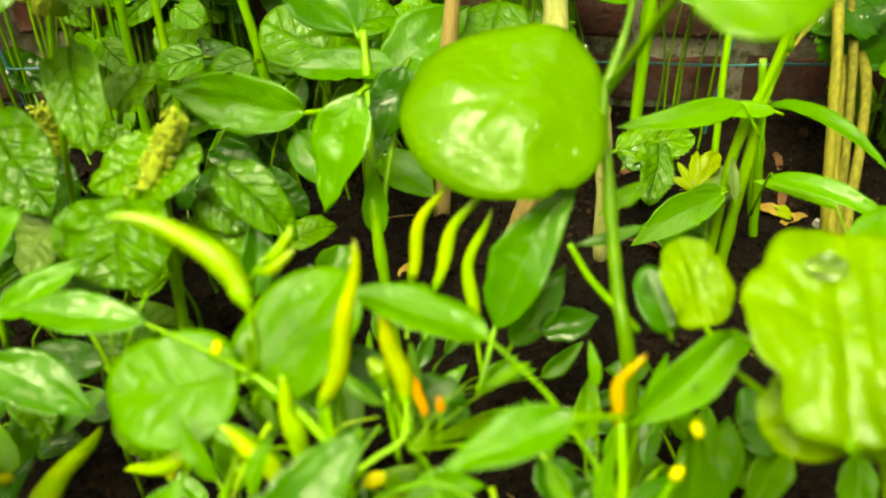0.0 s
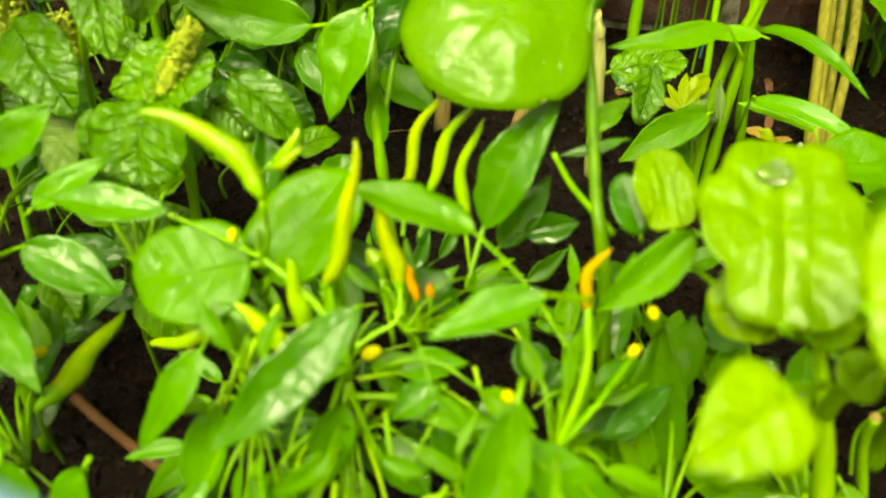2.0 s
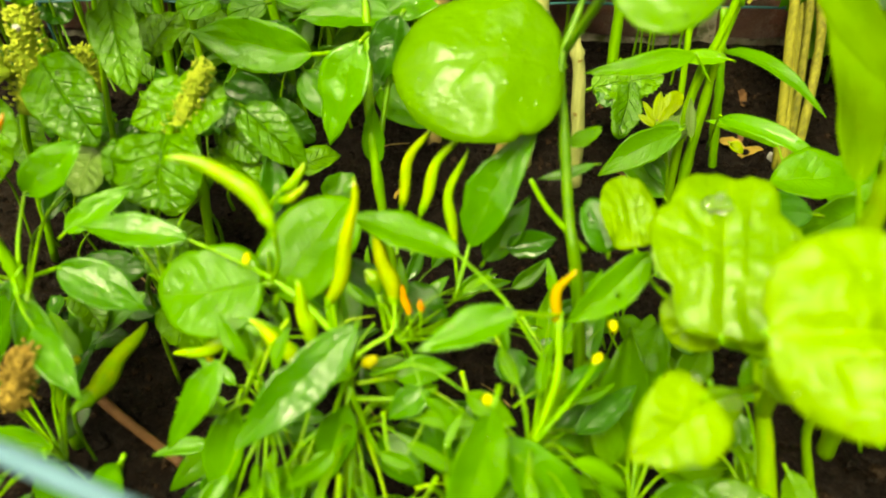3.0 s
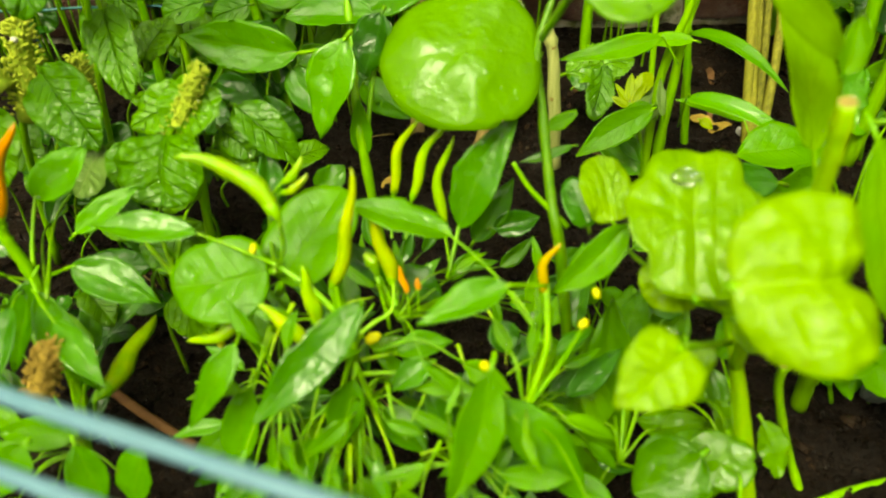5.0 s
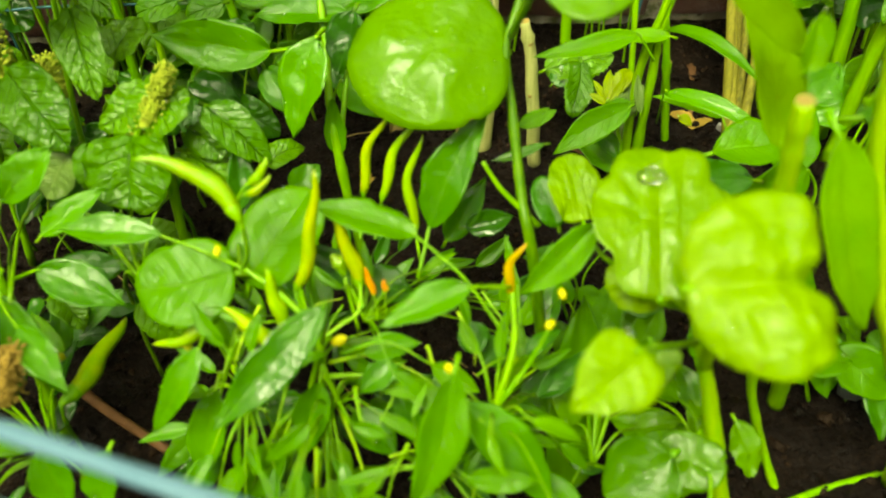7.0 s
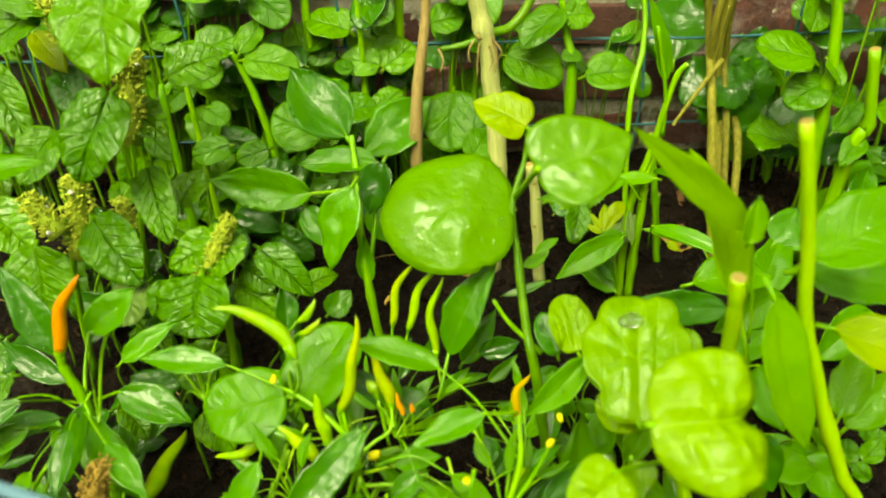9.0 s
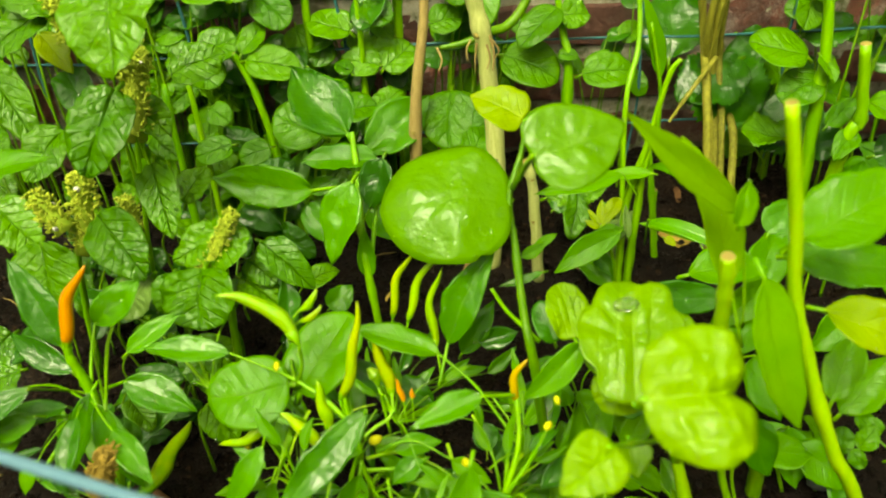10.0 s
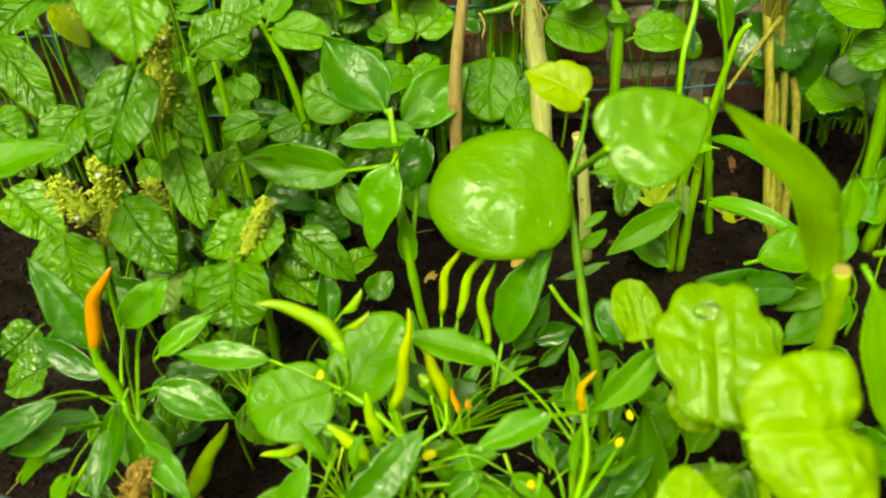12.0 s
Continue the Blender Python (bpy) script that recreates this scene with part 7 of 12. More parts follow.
leaf(ug2, "lance", (-0.0713, 0.3874, 0.079), (-0.0916, 0.4002, 0.0973), 0.0103, "chili", 0.10, 14, stalk=[(-0.0498, 0.3172, 0.1435), (-0.0283, 0.247, 0.182)])
leaf(ug2, "lance", (-0.0155, 0.4221, 0.0734), (-0.003, 0.4435, 0.0951), 0.0114, "chili", 0.24, 23, stalk=[(-0.0219, 0.3345, 0.1407), (-0.0283, 0.247, 0.182)])
leaf(ug2, "lance", (0.0035, 0.3601, 0.1), (0.0298, 0.3734, 0.1196), 0.0132, "chili", 0.22, 16, stalk=[(-0.0124, 0.3035, 0.154), (-0.0283, 0.247, 0.182)])

ug3 = thing("low_seedlings", "low glossy seedlings at the front of the bed", "plant", (-0.2431, 0.221, 0.07), "undergrowth")
leaf(ug3, "lance", (-0.351, 0.3365, 0.0697), (-0.3803, 0.33, 0.064), 0.0111, "dark", 0.05, 26, stalk=[(-0.3047, 0.3113, 0.1296), (-0.2585, 0.286, 0.1635)])
leaf(ug3, "lance", (-0.3144, 0.3012, 0.0418), (-0.332, 0.315, 0.0617), 0.0114, "chili", 0.05, 6, stalk=[(-0.2715, 0.2611, 0.0821), (-0.2287, 0.221, 0.0963)])
leaf(ug3, "lance", (-0.2539, 0.2773, 0.083), (-0.2358, 0.2981, 0.1152), 0.0135, "dark", 0.17, -12, stalk=[(-0.2413, 0.2491, 0.1027), (-0.2287, 0.221, 0.0963)])
leaf(ug3, "lance", (-0.3401, 0.2787, 0.0488), (-0.3689, 0.2903, 0.0582), 0.0125, "chili", 0.24, 25, stalk=[(-0.2844, 0.2498, 0.0856), (-0.2287, 0.221, 0.0963)])
leaf(ug3, "lance", (-0.2589, 0.2176, 0.0661), (-0.2695, 0.1948, 0.0544), 0.0109, "dark", 0.24, 19, stalk=[(-0.2438, 0.2193, 0.0942), (-0.2287, 0.221, 0.0963)])
leaf(ug3, "lance", (-0.2824, 0.1977, 0.0653), (-0.3046, 0.1716, 0.0457), 0.0136, "dark", 0.07, -4, stalk=[(-0.2556, 0.2094, 0.0938), (-0.2287, 0.221, 0.0963)])
leaf(ug3, "lance", (-0.2818, 0.3061, 0.0962), (-0.2806, 0.2836, 0.0793), 0.0111, "dark", 0.25, -26, stalk=[(-0.2701, 0.296, 0.1429), (-0.2585, 0.286, 0.1635)])
leaf(ug3, "lance", (-0.2112, 0.1803, 0.0955), (-0.2034, 0.1549, 0.076), 0.0110, "dark", 0.15, 25, stalk=[(-0.2199, 0.2007, 0.1089), (-0.2287, 0.221, 0.0963)])
leaf(ug3, "lance", (-0.1968, 0.2035, 0.0489), (-0.1771, 0.1898, 0.03), 0.0098, "chili", 0.14, -12, stalk=[(-0.2128, 0.2122, 0.0856), (-0.2287, 0.221, 0.0963)])
leaf(ug3, "lance", (-0.2247, 0.2013, 0.0729), (-0.2157, 0.1816, 0.0577), 0.0094, "chili", 0.11, -16, stalk=[(-0.2267, 0.2111, 0.0976), (-0.2287, 0.221, 0.0963)])
leaf(ug3, "lance", (-0.277, 0.1955, 0.0917), (-0.3062, 0.1823, 0.0759), 0.0131, "dark", 0.12, 27, stalk=[(-0.2528, 0.2082, 0.107), (-0.2287, 0.221, 0.0963)])
leaf(ug3, "lance", (-0.312, 0.2889, 0.0664), (-0.3285, 0.3026, 0.0871), 0.0104, "dark", 0.22, -22, stalk=[(-0.2703, 0.255, 0.0944), (-0.2287, 0.221, 0.0963)])
leaf(ug3, "lance", (-0.2838, 0.2323, 0.0611), (-0.3175, 0.2154, 0.049), 0.0147, "dark", 0.24, 1, stalk=[(-0.2562, 0.2266, 0.0917), (-0.2287, 0.221, 0.0963)])
leaf(ug3, "lance", (-0.2431, 0.2458, 0.0825), (-0.2321, 0.2781, 0.1004), 0.0123, "dark", 0.05, 15, stalk=[(-0.2359, 0.2334, 0.1024), (-0.2287, 0.221, 0.0963)])
leaf(ug3, "herb", (-0.3134, 0.4048, 0.0515), (-0.3316, 0.3832, 0.03), 0.0217, "dark", 0.07, 23, stalk=[(-0.3027, 0.4175, 0.0389), (-0.306, 0.4137, 0.02)])
leaf(ug3, "herb", (-0.2763, 0.4177, 0.0486), (-0.3167, 0.4094, 0.0388), 0.0249, "dark", 0.25, -10, stalk=[(-0.2575, 0.4216, 0.0372), (-0.2587, 0.4213, 0.02)])
leaf(ug3, "herb", (-0.2657, 0.3981, 0.0449), (-0.2304, 0.4045, 0.0483), 0.0226, "dark", 0.22, -16, stalk=[(-0.2799, 0.3955, 0.0349), (-0.2718, 0.397, 0.02)])
leaf(ug3, "herb", (-0.3042, 0.4246, 0.0352), (-0.3034, 0.3988, 0.03), 0.0162, "dark", 0.12, 3, stalk=[(-0.3046, 0.4375, 0.0291), (-0.3043, 0.4269, 0.02)])
leaf(ug3, "herb", (-0.311, 0.4047, 0.0357), (-0.3112, 0.3844, 0.03), 0.0132, "dark", 0.20, -9, stalk=[(-0.3108, 0.418, 0.0294), (-0.3109, 0.4078, 0.02)])
leaf(ug3, "herb", (-0.3072, 0.4041, 0.0338), (-0.2904, 0.4223, 0.0508), 0.0224, "dark", 0.09, -8, stalk=[(-0.3193, 0.391, 0.0283), (-0.317, 0.3935, 0.02)])
leaf(ug3, "herb", (-0.2798, 0.362, 0.0451), (-0.2507, 0.3666, 0.0507), 0.0201, "dark", 0.21, -13, stalk=[(-0.2988, 0.359, 0.0351), (-0.2976, 0.3592, 0.02)])
leaf(ug3, "herb", (-0.2334, 0.3958, 0.0364), (-0.2598, 0.4129, 0.0463), 0.0199, "dark", 0.17, -13, stalk=[(-0.2181, 0.3859, 0.0298), (-0.2204, 0.3874, 0.02)])
leaf(ug3, "herb", (-0.311, 0.4155, 0.0396), (-0.2933, 0.4338, 0.053), 0.0173, "dark", 0.13, 0, stalk=[(-0.321, 0.4052, 0.0318), (-0.3151, 0.4112, 0.02)])
leaf(ug3, "herb", (-0.2982, 0.3775, 0.0515), (-0.2775, 0.3639, 0.0361), 0.0192, "dark", 0.23, 21, stalk=[(-0.3139, 0.3879, 0.0389), (-0.3125, 0.387, 0.02)])

ug4 = thing("young_greens", "young smooth-leaved greens under the crinkled rosette", "plant", (0.1334, 0.221, 0.0697), "undergrowth")
leaf(ug4, "ovate", (0.1898, 0.2251, 0.0789), (0.1766, 0.2397, 0.1016), 0.0201, "round", 0.08, -11, stalk=[(0.1819, 0.21, 0.1006), (0.1741, 0.195, 0.0963)])
leaf(ug4, "ovate", (0.1323, 0.1722, 0.0846), (0.1592, 0.161, 0.0673), 0.0202, "long", 0.16, 14, stalk=[(0.1208, 0.1901, 0.0958), (0.1094, 0.208, 0.0809)])
leaf(ug4, "ovate", (0.1422, 0.2351, 0.0791), (0.1748, 0.2375, 0.0806), 0.0186, "round", 0.07, -12, stalk=[(0.1258, 0.2215, 0.093), (0.1094, 0.208, 0.0809)])
leaf(ug4, "ovate", (0.1703, 0.243, 0.0998), (0.1373, 0.2567, 0.1215), 0.0243, "round", 0.13, 26, stalk=[(0.1722, 0.219, 0.111), (0.1741, 0.195, 0.0963)])
leaf(ug4, "ovate", (0.182, 0.2293, 0.0648), (0.1521, 0.2496, 0.0804), 0.0228, "long", 0.13, -15, stalk=[(0.178, 0.2121, 0.0935), (0.1741, 0.195, 0.0963)])
leaf(ug4, "ovate", (0.1411, 0.3092, 0.0486), (0.1281, 0.3475, 0.0725), 0.0318, "long", 0.14, -25, stalk=[(0.1253, 0.2586, 0.0778), (0.1094, 0.208, 0.0809)])
leaf(ug4, "ovate", (0.1029, 0.2328, 0.0901), (0.087, 0.2544, 0.1194), 0.0219, "round", 0.20, -6, stalk=[(0.1062, 0.2204, 0.0985), (0.1094, 0.208, 0.0809)])
leaf(ug4, "ovate", (0.1205, 0.3161, 0.0426), (0.1075, 0.3452, 0.065), 0.0257, "long", 0.08, -24, stalk=[(0.115, 0.2621, 0.0748), (0.1094, 0.208, 0.0809)])
leaf(ug4, "ovate", (0.1601, 0.1475, 0.1165), (0.1807, 0.1281, 0.0913), 0.0243, "round", 0.05, 17, stalk=[(0.1671, 0.1713, 0.1194), (0.1741, 0.195, 0.0963)])
leaf(ug4, "ovate", (0.1875, 0.251, 0.0743), (0.1785, 0.2761, 0.0954), 0.0211, "round", 0.14, 6, stalk=[(0.1808, 0.223, 0.0983), (0.1741, 0.195, 0.0963)])
leaf(ug4, "ovate", (0.1522, 0.2941, 0.0852), (0.1762, 0.3197, 0.1097), 0.0246, "long", 0.08, 20, stalk=[(0.1308, 0.2511, 0.0961), (0.1094, 0.208, 0.0809)])
leaf(ug4, "ovate", (0.125, 0.2893, 0.0953), (0.1371, 0.3143, 0.129), 0.0268, "long", 0.27, -8, stalk=[(0.1172, 0.2486, 0.1011), (0.1094, 0.208, 0.0809)])
leaf(ug4, "ovate", (0.1089, 0.244, 0.0562), (0.0997, 0.2677, 0.0719), 0.0164, "long", 0.20, -17, stalk=[(0.1092, 0.226, 0.0816), (0.1094, 0.208, 0.0809)])
leaf(ug4, "ovate", (0.1545, 0.2471, 0.0957), (0.1355, 0.2651, 0.1078), 0.0194, "long", 0.25, 10, stalk=[(0.1643, 0.2211, 0.109), (0.1741, 0.195, 0.0963)])
leaf(ug4, "ovate", (0.1831, 0.2623, 0.1158), (0.194, 0.2885, 0.1357), 0.0236, "long", 0.16, 10, stalk=[(0.1786, 0.2287, 0.1191), (0.1741, 0.195, 0.0963)])
leaf(ug4, "ovate", (0.0926, 0.195, 0.0699), (0.0848, 0.1755, 0.055), 0.0150, "round", 0.06, 11, stalk=[(0.101, 0.2015, 0.0884), (0.1094, 0.208, 0.0809)])
leaf(ug4, "ovate", (0.1902, 0.1991, 0.047), (0.1768, 0.179, 0.0367), 0.0144, "round", 0.22, -8, stalk=[(0.1822, 0.1971, 0.0846), (0.1741, 0.195, 0.0963)])
leaf(ug4, "ovate", (0.1764, 0.2455, 0.0604), (0.1308, 0.251, 0.0671), 0.0280, "long", 0.13, -1, stalk=[(0.1752, 0.2202, 0.0914), (0.1741, 0.195, 0.0963)])
leaf(ug4, "ovate", (0.1563, 0.3362, 0.0898), (0.1246, 0.3302, 0.0832), 0.0177, "chili", 0.12, -11, stalk=[(0.1738, 0.3395, 0.0619), (0.1705, 0.3389, 0.02)])
leaf(ug4, "ovate", (0.1543, 0.4009, 0.0908), (0.1839, 0.4084, 0.1019), 0.0176, "long", 0.28, -8, stalk=[(0.1367, 0.3964, 0.0625), (0.1393, 0.3971, 0.02)])
leaf(ug4, "ovate", (0.1077, 0.3701, 0.1129), (0.0807, 0.3691, 0.1119), 0.0150, "chili", 0.09, -13, stalk=[(0.1253, 0.3707, 0.0758), (0.1217, 0.3705, 0.02)])
leaf(ug4, "ovate", (0.1417, 0.3046, 0.1105), (0.1212, 0.3171, 0.1197), 0.0140, "long", 0.27, 6, stalk=[(0.1525, 0.298, 0.0743), (0.1431, 0.3038, 0.02)])
leaf(ug4, "ovate", (0.1298, 0.3819, 0.0632), (0.1504, 0.3637, 0.0479), 0.0210, "long", 0.26, -16, stalk=[(0.1189, 0.3916, 0.0459), (0.1249, 0.3863, 0.02)])
leaf(ug4, "ovate", (0.1174, 0.3556, 0.0736), (0.1031, 0.3712, 0.0973), 0.0185, "chili", 0.19, -9, stalk=[(0.1282, 0.3439, 0.0522), (0.1241, 0.3483, 0.02)])
leaf(ug4, "ovate", (0.1461, 0.318, 0.1148), (0.1775, 0.3152, 0.1125), 0.0217, "chili", 0.19, 13, stalk=[(0.1316, 0.3193, 0.0769), (0.1396, 0.3186, 0.02)])
leaf(ug4, "ovate", (0.1472, 0.3567, 0.0563), (0.1531, 0.3796, 0.0705), 0.0162, "long", 0.19, 3, stalk=[(0.1429, 0.3399, 0.0418), (0.1439, 0.3439, 0.02)])
leaf(ug4, "ovate", (0.1713, 0.3668, 0.0998), (0.1657, 0.3372, 0.0805), 0.0232, "chili", 0.23, 27, stalk=[(0.1742, 0.3822, 0.0679), (0.173, 0.3757, 0.02)])
leaf(ug4, "ovate", (0.1578, 0.3673, 0.0506), (0.1862, 0.3446, 0.0302), 0.0262, "long", 0.13, 27, stalk=[(0.147, 0.3759, 0.0384), (0.1542, 0.3702, 0.02)])

ug5 = thing("herb_thicket", "dense thicket of crinkled herb leaves", "plant", (-0.4267, 0.65, 0.07), "undergrowth")
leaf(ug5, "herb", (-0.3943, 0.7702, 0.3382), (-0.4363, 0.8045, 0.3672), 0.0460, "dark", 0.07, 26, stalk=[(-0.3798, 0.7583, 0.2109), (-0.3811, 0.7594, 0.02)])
leaf(ug5, "herb", (-0.3395, 0.7919, 0.3586), (-0.3588, 0.83, 0.3822), 0.0301, "herb", 0.23, 25, stalk=[(-0.3331, 0.7793, 0.2232), (-0.3371, 0.7872, 0.02)])
leaf(ug5, "herb", (-0.4236, 0.7877, 0.3248), (-0.4233, 0.7318, 0.2964), 0.0457, "herb", 0.15, 2, stalk=[(-0.4238, 0.8028, 0.2029), (-0.4237, 0.7953, 0.02)])
leaf(ug5, "herb", (-0.2299, 0.781, 0.2907), (-0.2052, 0.8201, 0.3374), 0.0448, "dark", 0.21, 13, stalk=[(-0.2406, 0.7641, 0.1824), (-0.2405, 0.7642, 0.02)])
leaf(ug5, "herb", (-0.3652, 0.7785, 0.3695), (-0.3967, 0.7996, 0.3901), 0.0299, "dark", 0.15, 9, stalk=[(-0.3522, 0.7698, 0.2297), (-0.3576, 0.7734, 0.02)])
leaf(ug5, "herb", (-0.3248, 0.7836, 0.3382), (-0.3848, 0.7778, 0.3324), 0.0452, "dark", 0.25, -8, stalk=[(-0.3123, 0.7848, 0.2109), (-0.3235, 0.7837, 0.02)])
leaf(ug5, "herb", (-0.4758, 0.7761, 0.359), (-0.4549, 0.8222, 0.3926), 0.0465, "dark", 0.11, 19, stalk=[(-0.4836, 0.7589, 0.2234), (-0.4829, 0.7605, 0.02)])
leaf(ug5, "herb", (-0.3576, 0.7773, 0.3406), (-0.2992, 0.7757, 0.339), 0.0362, "herb", 0.13, 10, stalk=[(-0.3708, 0.7776, 0.2124), (-0.3607, 0.7774, 0.02)])
leaf(ug5, "herb", (-0.2052, 0.7727, 0.3401), (-0.161, 0.8073, 0.3775), 0.0440, "dark", 0.15, -5, stalk=[(-0.2191, 0.7618, 0.2121), (-0.2162, 0.764, 0.02)])
leaf(ug5, "herb", (-0.4607, 0.7801, 0.3757), (-0.5205, 0.787, 0.3836), 0.0387, "dark", 0.08, 8, stalk=[(-0.443, 0.7781, 0.2334), (-0.4462, 0.7785, 0.02)])
leaf(ug5, "herb", (-0.4483, 0.7802, 0.344), (-0.418, 0.7553, 0.3251), 0.0298, "dark", 0.11, 3, stalk=[(-0.4575, 0.7878, 0.2144), (-0.4483, 0.7802, 0.02)])
leaf(ug5, "herb", (-0.3588, 0.7945, 0.2484), (-0.4099, 0.8047, 0.2603), 0.0338, "dark", 0.17, -0, stalk=[(-0.3463, 0.792, 0.157), (-0.3571, 0.7941, 0.02)])
leaf(ug5, "herb", (-0.3203, 0.7785, 0.2826), (-0.3112, 0.8118, 0.3163), 0.0283, "dark", 0.27, -4, stalk=[(-0.3248, 0.7622, 0.1776), (-0.3235, 0.7668, 0.02)])
leaf(ug5, "herb", (-0.2407, 0.7707, 0.3614), (-0.1919, 0.7222, 0.3326), 0.0519, "herb", 0.10, 20, stalk=[(-0.2496, 0.7796, 0.2248), (-0.2418, 0.7718, 0.02)])
leaf(ug5, "herb", (-0.3591, 0.7763, 0.3227), (-0.3091, 0.786, 0.3366), 0.0366, "dark", 0.21, -4, stalk=[(-0.3787, 0.7724, 0.2016), (-0.3787, 0.7724, 0.02)])
leaf(ug5, "herb", (-0.3053, 0.7997, 0.3663), (-0.271, 0.7754, 0.337), 0.0317, "dark", 0.26, -12, stalk=[(-0.3172, 0.8082, 0.2278), (-0.3107, 0.8035, 0.02)])
leaf(ug5, "herb", (-0.5122, 0.7995, 0.3302), (-0.49, 0.8256, 0.353), 0.0309, "herb", 0.15, 18, stalk=[(-0.5211, 0.7892, 0.2061), (-0.5148, 0.7965, 0.02)])
leaf(ug5, "herb", (-0.5419, 0.7958, 0.3286), (-0.5466, 0.83, 0.3689), 0.0312, "dark", 0.12, -17, stalk=[(-0.5393, 0.7761, 0.2051), (-0.5393, 0.7763, 0.02)])
leaf(ug5, "herb", (-0.2482, 0.7997, 0.3399), (-0.2789, 0.8277, 0.3818), 0.0455, "dark", 0.06, -16, stalk=[(-0.2368, 0.7893, 0.212), (-0.2417, 0.7938, 0.02)])
leaf(ug5, "herb", (-0.3281, 0.7782, 0.3628), (-0.3818, 0.8057, 0.3971), 0.0430, "herb", 0.25, -21, stalk=[(-0.3164, 0.7722, 0.2257), (-0.3257, 0.7769, 0.02)])
leaf(ug5, "herb", (-0.4947, 0.7779, 0.313), (-0.4382, 0.7737, 0.3075), 0.0355, "dark", 0.22, 17, stalk=[(-0.511, 0.7791, 0.1958), (-0.5054, 0.7787, 0.02)])
leaf(ug5, "herb", (-0.2992, 0.794, 0.2552), (-0.3657, 0.799, 0.2625), 0.0395, "herb", 0.24, 12, stalk=[(-0.2837, 0.7928, 0.1611), (-0.2904, 0.7933, 0.02)])
leaf(ug5, "herb", (-0.257, 0.7866, 0.2667), (-0.2051, 0.7371, 0.2341), 0.0596, "dark", 0.21, 12, stalk=[(-0.2675, 0.7966, 0.168), (-0.2615, 0.7909, 0.02)])
leaf(ug5, "herb", (-0.499, 0.7931, 0.3714), (-0.4586, 0.808, 0.3791), 0.0282, "herb", 0.12, 9, stalk=[(-0.5155, 0.787, 0.2308), (-0.512, 0.7883, 0.02)])
leaf(ug5, "herb", (-0.5227, 0.794, 0.2842), (-0.4706, 0.8196, 0.3133), 0.0415, "dark", 0.22, -17, stalk=[(-0.5368, 0.787, 0.1785), (-0.5311, 0.7898, 0.02)])
leaf(ug5, "herb", (-0.3821, 0.7826, 0.3174), (-0.4429, 0.8013, 0.3442), 0.0399, "herb", 0.09, -11, stalk=[(-0.3693, 0.7787, 0.1985), (-0.3788, 0.7816, 0.02)])
leaf(ug5, "herb", (-0.3538, 0.775, 0.3523), (-0.3814, 0.741, 0.3312), 0.0353, "dark", 0.22, -22, stalk=[(-0.3455, 0.7854, 0.2194), (-0.3518, 0.7775, 0.02)])
leaf(ug5, "herb", (-0.3661, 0.7791, 0.3048), (-0.4037, 0.7942, 0.3193), 0.0322, "herb", 0.22, 13, stalk=[(-0.3523, 0.7736, 0.1909), (-0.3594, 0.7764, 0.02)])
leaf(ug5, "herb", (-0.5306, 0.7909, 0.3275), (-0.556, 0.811, 0.3509), 0.0240, "herb", 0.09, -13, stalk=[(-0.5178, 0.7808, 0.2045), (-0.5221, 0.7842, 0.02)])
leaf(ug5, "herb", (-0.4606, 0.7715, 0.3699), (-0.4054, 0.7608, 0.3578), 0.0397, "dark", 0.26, 13, stalk=[(-0.4766, 0.7746, 0.23), (-0.4711, 0.7736, 0.02)])
leaf(ug5, "herb", (-0.32, 0.779, 0.2701), (-0.2779, 0.7693, 0.2582), 0.0327, "herb", 0.09, 19, stalk=[(-0.3395, 0.7834, 0.17), (-0.3395, 0.7834, 0.02)])
leaf(ug5, "herb", (-0.5522, 0.7801, 0.2737), (-0.593, 0.7922, 0.2886), 0.0283, "dark", 0.17, 18, stalk=[(-0.5344, 0.7748, 0.1722), (-0.5364, 0.7754, 0.02)])
leaf(ug5, "herb", (-0.5545, 0.7948, 0.314), (-0.5435, 0.7675, 0.284), 0.0250, "dark", 0.19, -18, stalk=[(-0.5599, 0.8083, 0.1964), (-0.5569, 0.8007, 0.02)])
leaf(ug5, "herb", (-0.511, 0.7847, 0.2682), (-0.5001, 0.8072, 0.2978), 0.0287, "dark", 0.10, 24, stalk=[(-0.5186, 0.7689, 0.1689), (-0.517, 0.7723, 0.02)])
leaf(ug5, "herb", (-0.33, 0.7842, 0.301), (-0.3002, 0.8013, 0.3193), 0.0230, "dark", 0.06, 21, stalk=[(-0.3407, 0.778, 0.1886), (-0.3308, 0.7837, 0.02)])
leaf(ug5, "herb", (-0.4013, 0.7759, 0.2822), (-0.3397, 0.7822, 0.2878), 0.0458, "dark", 0.11, 11, stalk=[(-0.4157, 0.7744, 0.1773), (-0.4074, 0.7753, 0.02)])
leaf(ug5, "herb", (-0.2286, 0.7884, 0.3224), (-0.2603, 0.83, 0.3618), 0.0504, "dark", 0.22, 5, stalk=[(-0.2181, 0.7747, 0.2015), (-0.2206, 0.778, 0.02)])
leaf(ug5, "herb", (-0.3215, 0.7746, 0.3353), (-0.2997, 0.811, 0.3787), 0.0424, "dark", 0.25, 4, stalk=[(-0.3315, 0.7579, 0.2092), (-0.331, 0.7585, 0.02)])
leaf(ug5, "herb", (-0.3825, 0.7768, 0.2957), (-0.4313, 0.7532, 0.2708), 0.0391, "dark", 0.10, 10, stalk=[(-0.366, 0.7848, 0.1854), (-0.3683, 0.7837, 0.02)])
